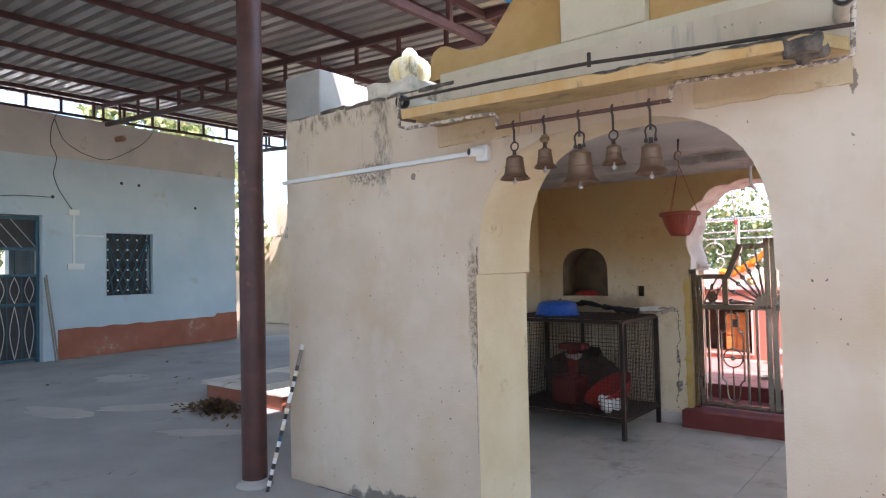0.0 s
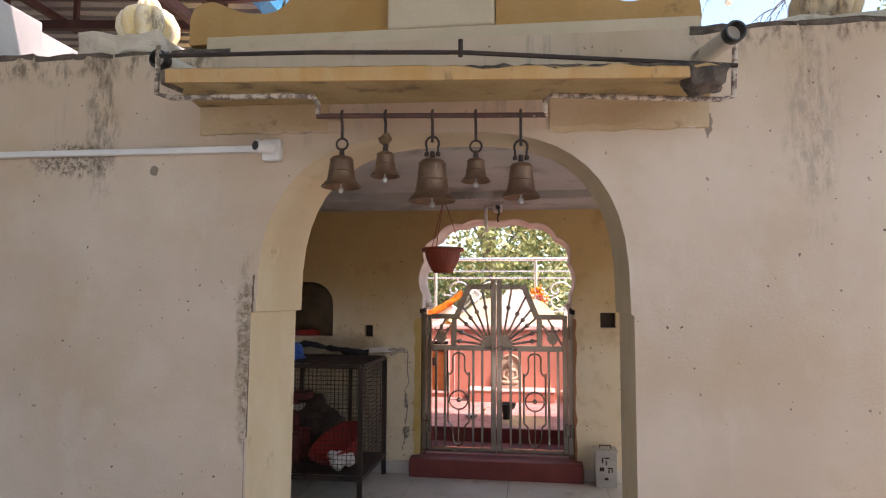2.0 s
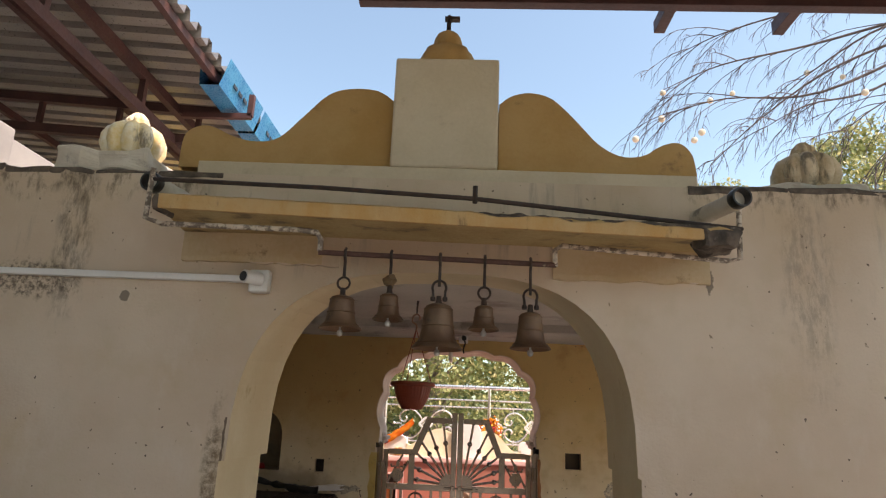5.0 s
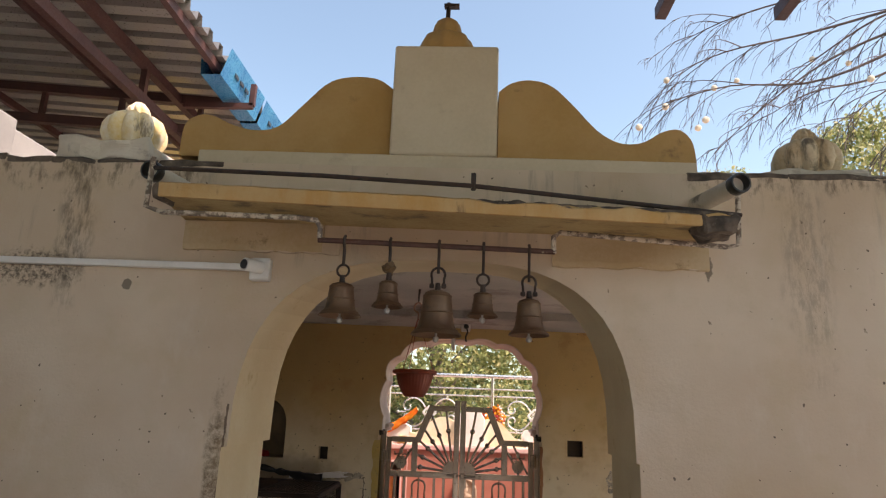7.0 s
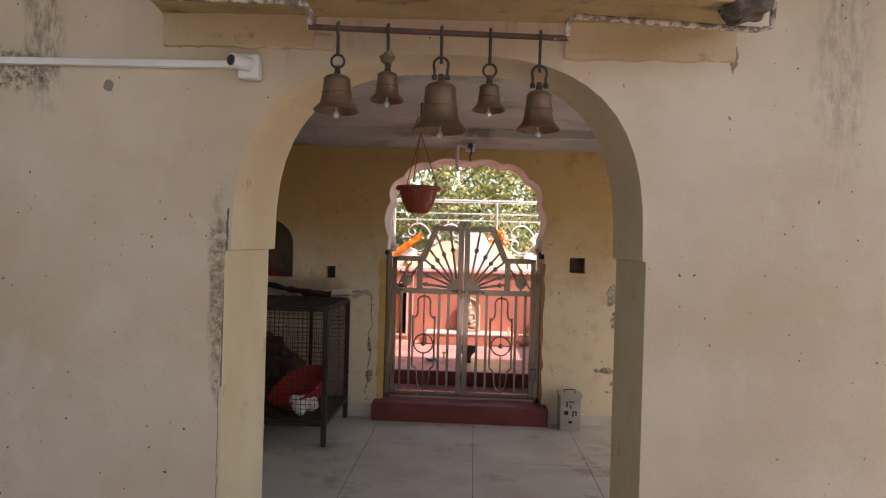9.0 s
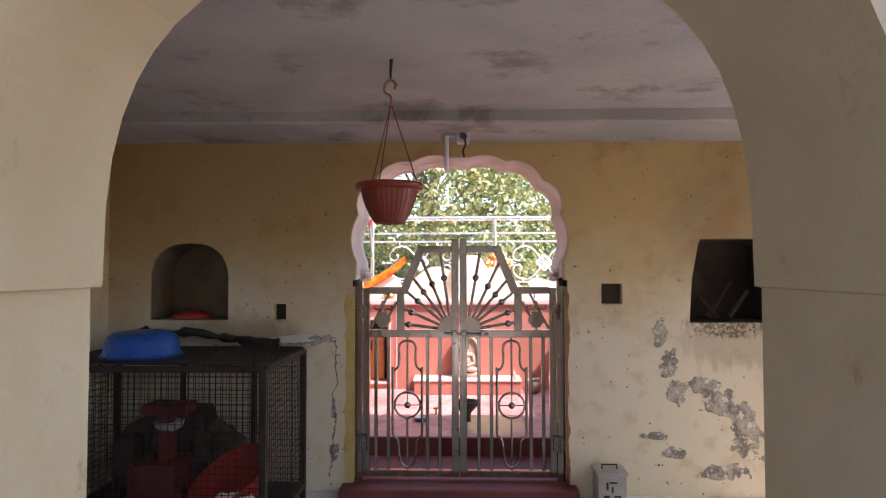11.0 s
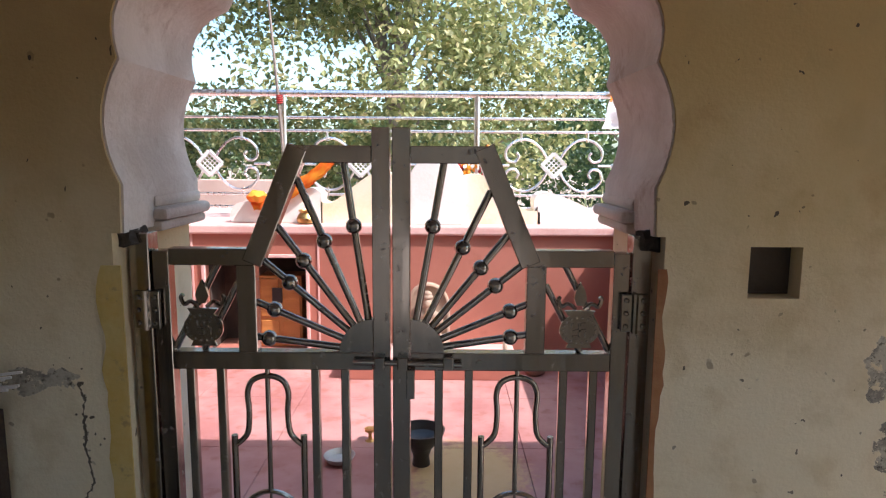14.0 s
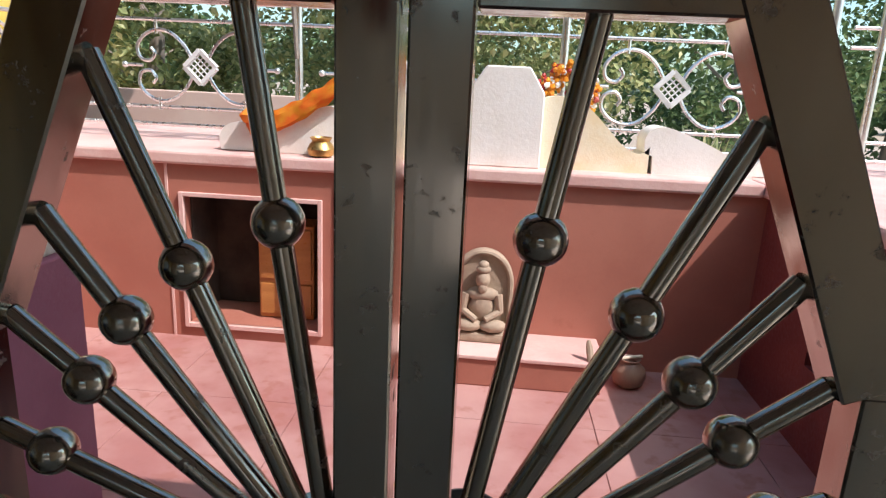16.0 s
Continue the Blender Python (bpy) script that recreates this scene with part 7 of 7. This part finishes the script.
    box(bm, -20.0, -7.6, 8.7, 9.0, 0, 2.6), box(bm, -14.5, -12.4, 8.68, 9.02, 2.6, 3.5)
    structure("wall_yard_end", bm, "cream", "old plastered wall at the end of the yard", "wall")
    bm = bmesh.new()
    box(bm, -12, 7.2, -9.4, -9.0, 0, 3.2), box(bm, 6.5, 6.8, -9, 0.6, 0, 3.0)
    structure("wall_forecourt", bm, "cream", "plain cream wall closing the forecourt", "wall")


left_shed()
right_shed()
blue_building()
yard_things()


# ---- trees, shrubs and houses beyond ----
def leaf_cloud(bm, rnd, centre, radii, n, size, droop=0.3):
    c = Vector(centre)
    for k in range(n):
        d = Vector((rnd.gauss(0, 1), rnd.gauss(0, 1), rnd.gauss(0, 1))).normalized() * (0.35 + 0.65 * rnd.random() ** 0.5)
        p = c + Vector((d.x * radii[0], d.y * radii[1], d.z * radii[2]))
        m = Matrix.Translation(p) @ Euler((rnd.uniform(-1, 1), rnd.uniform(-1, 1) + droop, rnd.uniform(0, 6.28))).to_matrix().to_4x4()
        s = size * rnd.uniform(0.6, 1.25)
        vs = [bm.verts.new(m @ Vector(v)) for v in ((-s * 0.5, 0, 0), (-s * 0.05, -s * 0.36, s * 0.06), (s * 0.62, 0, -s * 0.08), (-s * 0.05, s * 0.36, s * 0.06))]
        bm.faces.new(vs)


def tree(name, label, x, y, h, spread, leaves, size, mat, seed, low=0.3, clumps=26):
    rnd = random.Random(seed)
    t = thing(name, label, "tree")
    bm = bmesh.new()
    top = Vector((x + rnd.uniform(-.4, .4), y, h * 0.75))
    tube(bm, smooth_line(((x, y, -0.1), (x + 0.1, y, h * 0.25), tuple(Vector((x, y, 0)).lerp(top, 0.65)), tuple(top)), 4), [0.2 - 0.013 * i for i in range(13)], 10)
    part("trunk", bm, M["bark"], t, "", True)
    cb, lb = bmesh.new(), bmesh.new()
    for k in range(clumps):
        a = rnd.uniform(0, 6.28)
        f = rnd.uniform(low, 1.0)
        r = spread * (0.25 + 0.75 * math.sin(math.pi * min(0.15 + 0.8 * f, 1))) * rnd.uniform(0.35, 1.0)
        c = Vector((x + r * math.cos(a), y + r * math.sin(a) * 0.8, h * f))
        s = spread * rnd.uniform(0.2, 0.36)
        leaf_cloud(cb, rnd, c, (s, s, s * 0.75), leaves // clumps, size)
        if k % 4:
            continue
        base = Vector((x, y, h * max(0.15, f * 0.55)))
        mid = base.lerp(c, 0.5) + Vector((rnd.uniform(-.2, .2), 0, 0.15))
        tube(lb, (base, mid, c), [0.045, 0.022, 0.006], 5)
    part("limb", lb, M["bark"], t, "", True)
    part("crown", cb, M[mat], t)


def bare_tree():
    rnd = random.Random(17)
    t = thing("bare_tree", "bare drooping branches with round pale fruits", "tree")
    bm = bmesh.new()
    fruits = []

    def twig(p, d, ln, r, depth):
        pts = [p]
        for i in range(6):
            d = (d + Vector((rnd.uniform(-.16, .12), rnd.uniform(-.18, .18), -0.13 - 0.04 * depth))).normalized()
            pts.append(pts[-1] + d * ln / 6)
        tube(bm, pts, [r * (1 - 0.1 * i) for i in range(7)], 4, caps=False)
        if depth < 3:
            for q in pts[1:6]:
                if rnd.random() < (0.7, 0.4, 0.2)[depth]:
                    twig(q, (d + Vector((rnd.uniform(-.5, .5), rnd.uniform(-.7, .7), rnd.uniform(-.35, .75)))).normalized(), ln * rnd.uniform(0.35, 0.6), r * 0.62, depth + 1)
        if depth in (0, 1) and rnd.random() < 0.09:
            fruits.append(pts[-1])
    fork = Vector((9.0, 6.4, 8.4))
    bm2 = bmesh.new()
    tube(bm2, ((9.9, 6.8, -0.1), (9.7, 6.7, 3.6), (9.4, 6.6, 6.5), tuple(fork)), [0.26, 0.22, 0.16, 0.09], 10)
    part("trunk", bm2, M["darkbark"], t, "", True)
    tips = ((2.7, 6.0, 5.98, 6.5), (2.8, 6.2, 6.5, 7.45), (4.0, 5.8, 5.7, 6.6), (3.45, 6.3, 5.35, 7.1), (5.0, 5.7, 5.6, 6.5), (3.1, 6.6, 7.3, 8.1), (4.4, 6.4, 6.3, 7.6), (5.6, 6.1, 5.2, 6.6))
    for k, (x, y, z, lift) in enumerate(tips):
        tip = Vector((x, y, z))
        mid = tip.lerp(fork, 0.38) + Vector((0, rnd.uniform(-.3, .3), 0))
        mid.z = lift
        near = tip.lerp(fork, 0.72)
        near.z = (lift + fork.z) / 2 + 0.15
        pts = smooth_line((tuple(fork), tuple(near), tuple(mid), tuple(tip.lerp(mid, 0.4) + Vector((0, 0, 0.12))), tuple(tip)), 5)
        n = len(pts)
        tube(bm, pts, [0.045 - 0.041 * (i / (n - 1)) ** 0.6 for i in range(n)], 6, caps=False)
        if k < 4:
            fruits.append(tip)
        for i in range(4, n - 1):
            d = (Vector(pts[i + 1]) - Vector(pts[i - 1])).normalized()
            for _ in range(1):
                if rnd.random() < 0.85:
                    twig(Vector(pts[i]), (d * 0.9 + Vector((rnd.uniform(-.5, .2), rnd.uniform(-.6, .6), rnd.uniform(-.5, .6)))).normalized(), rnd.uniform(0.5, 1.3), 0.0085, 0)
    part("branchwork", bm, M["darkbark"], t, "", True)
    for f in fruits[:15]:
        b = bmesh.new()
        r = rnd.uniform(0.038, 0.055)
        bmesh.ops.create_icosphere(b, subdivisions=2, radius=r, matrix=Matrix.Translation(f - Vector((0, 0, r))))
        part("fruit", b, M["straw"], t, "", True)


tree("peepal_tree", "large peepal tree with glossy leaves behind the railing", -0.75, 12.5, 7.2, 3.2, 44000, 0.112, "leaf", 1, 0.12, 96)
tree("peepal_tree", "broad peepal tree with yellowing leaves", -6.2, 14.0, 6.0, 2.3, 10000, 0.14, "leaf", 2, 0.12, 30)
tree("neem_tree", "dark green neem tree beyond the railing", 4.2, 15.0, 6.6, 2.6, 14000, 0.12, "leaf_dark", 3, 0.12, 34)
tree("neem_tree", "dark green neem tree beyond the railing", 8.6, 16.5, 6.2, 3.0, 6000, 0.17, "leaf_dark", 4, 0.15, 30)
tree("neem_tree", "distant dark green tree", -12.0, 22.0, 5.6, 3.6, 5000, 0.24, "leaf_dark", 5, 0.1, 30)
tree("roadside_tree", "pale green tree behind the wall", 11.6, 15.5, 10.2, 2.7, 9000, 0.13, "leaf", 6, 0.45, 40)
tree("roadside_tree", "pale feathery tree behind the wall", 7.9, 16.5, 8.9, 2.2, 7000, 0.11, "leaf", 16, 0.5, 36)
tree("roadside_tree", "pale green tree behind the yard building", -17.5, 6.5, 7.0, 3.5, 5000, 0.25, "leaf", 7, 0.3, 28)
tree("roadside_tree", "pale green tree behind the yard building", -17.5, 0.5, 6.6, 3.2, 4000, 0.25, "leaf", 8, 0.3, 28)
tree("roadside_tree", "pale green tree at the yard's far end", -11.0, 13.5, 6.6, 3.0, 4000, 0.25, "leaf", 9, 0.2, 28)
bare_tree()


def hedges():
    rnd = random.Random(40)
    for name, lab, x0, x1, y, z0, z1, n, size, mat in (("shrub_row", "dense dark green shrubs beyond the railing", -9.5, 13, 17.5, 0.0, 2.6, 9000, 0.2, "leaf_dark"), ("far_woods", "hazy green woods at the horizon", -40, 40, 38, 0.0, 5.0, 9000, 0.6, "leaf_dark")):
        bm = bmesh.new()
        for k in range(60):
            c = (x0 + (x1 - x0) * (k + rnd.random()) / 60, y + rnd.uniform(-1, 1), rnd.uniform(z0, z1 * 0.75))
            s = (x1 - x0) / 60 * 1.6
            leaf_cloud(bm, rnd, c, (s, 0.8, z1 * 0.35), n // 60, size)
        tagged(part(name, bm, M[mat]), lab, "shrubs", kind="stuff")
    bm = bmesh.new()
    for k in range(160):
        a = rnd.uniform(0, 6.28)
        c = Vector((1.75 + rnd.uniform(-.25, .25), 8.3 + rnd.uniform(-.2, .2), 0.4))
        e = c + Vector((0.45 * math.cos(a), 0.45 * math.sin(a), rnd.uniform(0.45, 0.95)))
        m = c.lerp(e, 0.55) + Vector((0, 0, 0.12))
        w = Vector((-math.sin(a), math.cos(a), 0)) * 0.018
        v = [bm.verts.new(p) for p in (c - w, c + w, m + w, m - w, e)]
        bm.faces.new(v[:4]), bm.faces.new((v[3], v[2], v[4]))
    tagged(part("spiky_plant", bm, M["leaf"]), "clump of bright green strap leaves", "plant", kind="stuff")
    t = thing("yellow_house", "yellow painted house beyond the railing", "house")
    bm = bmesh.new()
    box(bm, -11.5, -7.4, 9.2, 12.5, 0, 3.4)
    part("wall", bm, M["yellow"], t)
    bm = bmesh.new()
    box(bm, -11.7, -7.2, 9.0, 12.7, 3.4, 3.6, 0.02)
    part("roof", bm, M["coping"], t)
    bm = bmesh.new()
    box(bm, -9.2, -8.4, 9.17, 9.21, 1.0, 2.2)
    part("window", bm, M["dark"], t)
    bm = bmesh.new()
    box(bm, -7.2, -2.0, 9.6, 9.8, 0, 1.35, 0.01), box(bm, -5.2, -1.2, 8.2, 8.4, 0, 0.9, 0.01)
    structure("wall_garden", bm, "pinkwall", "low pink garden walls beyond the railing", "wall")


hedges()
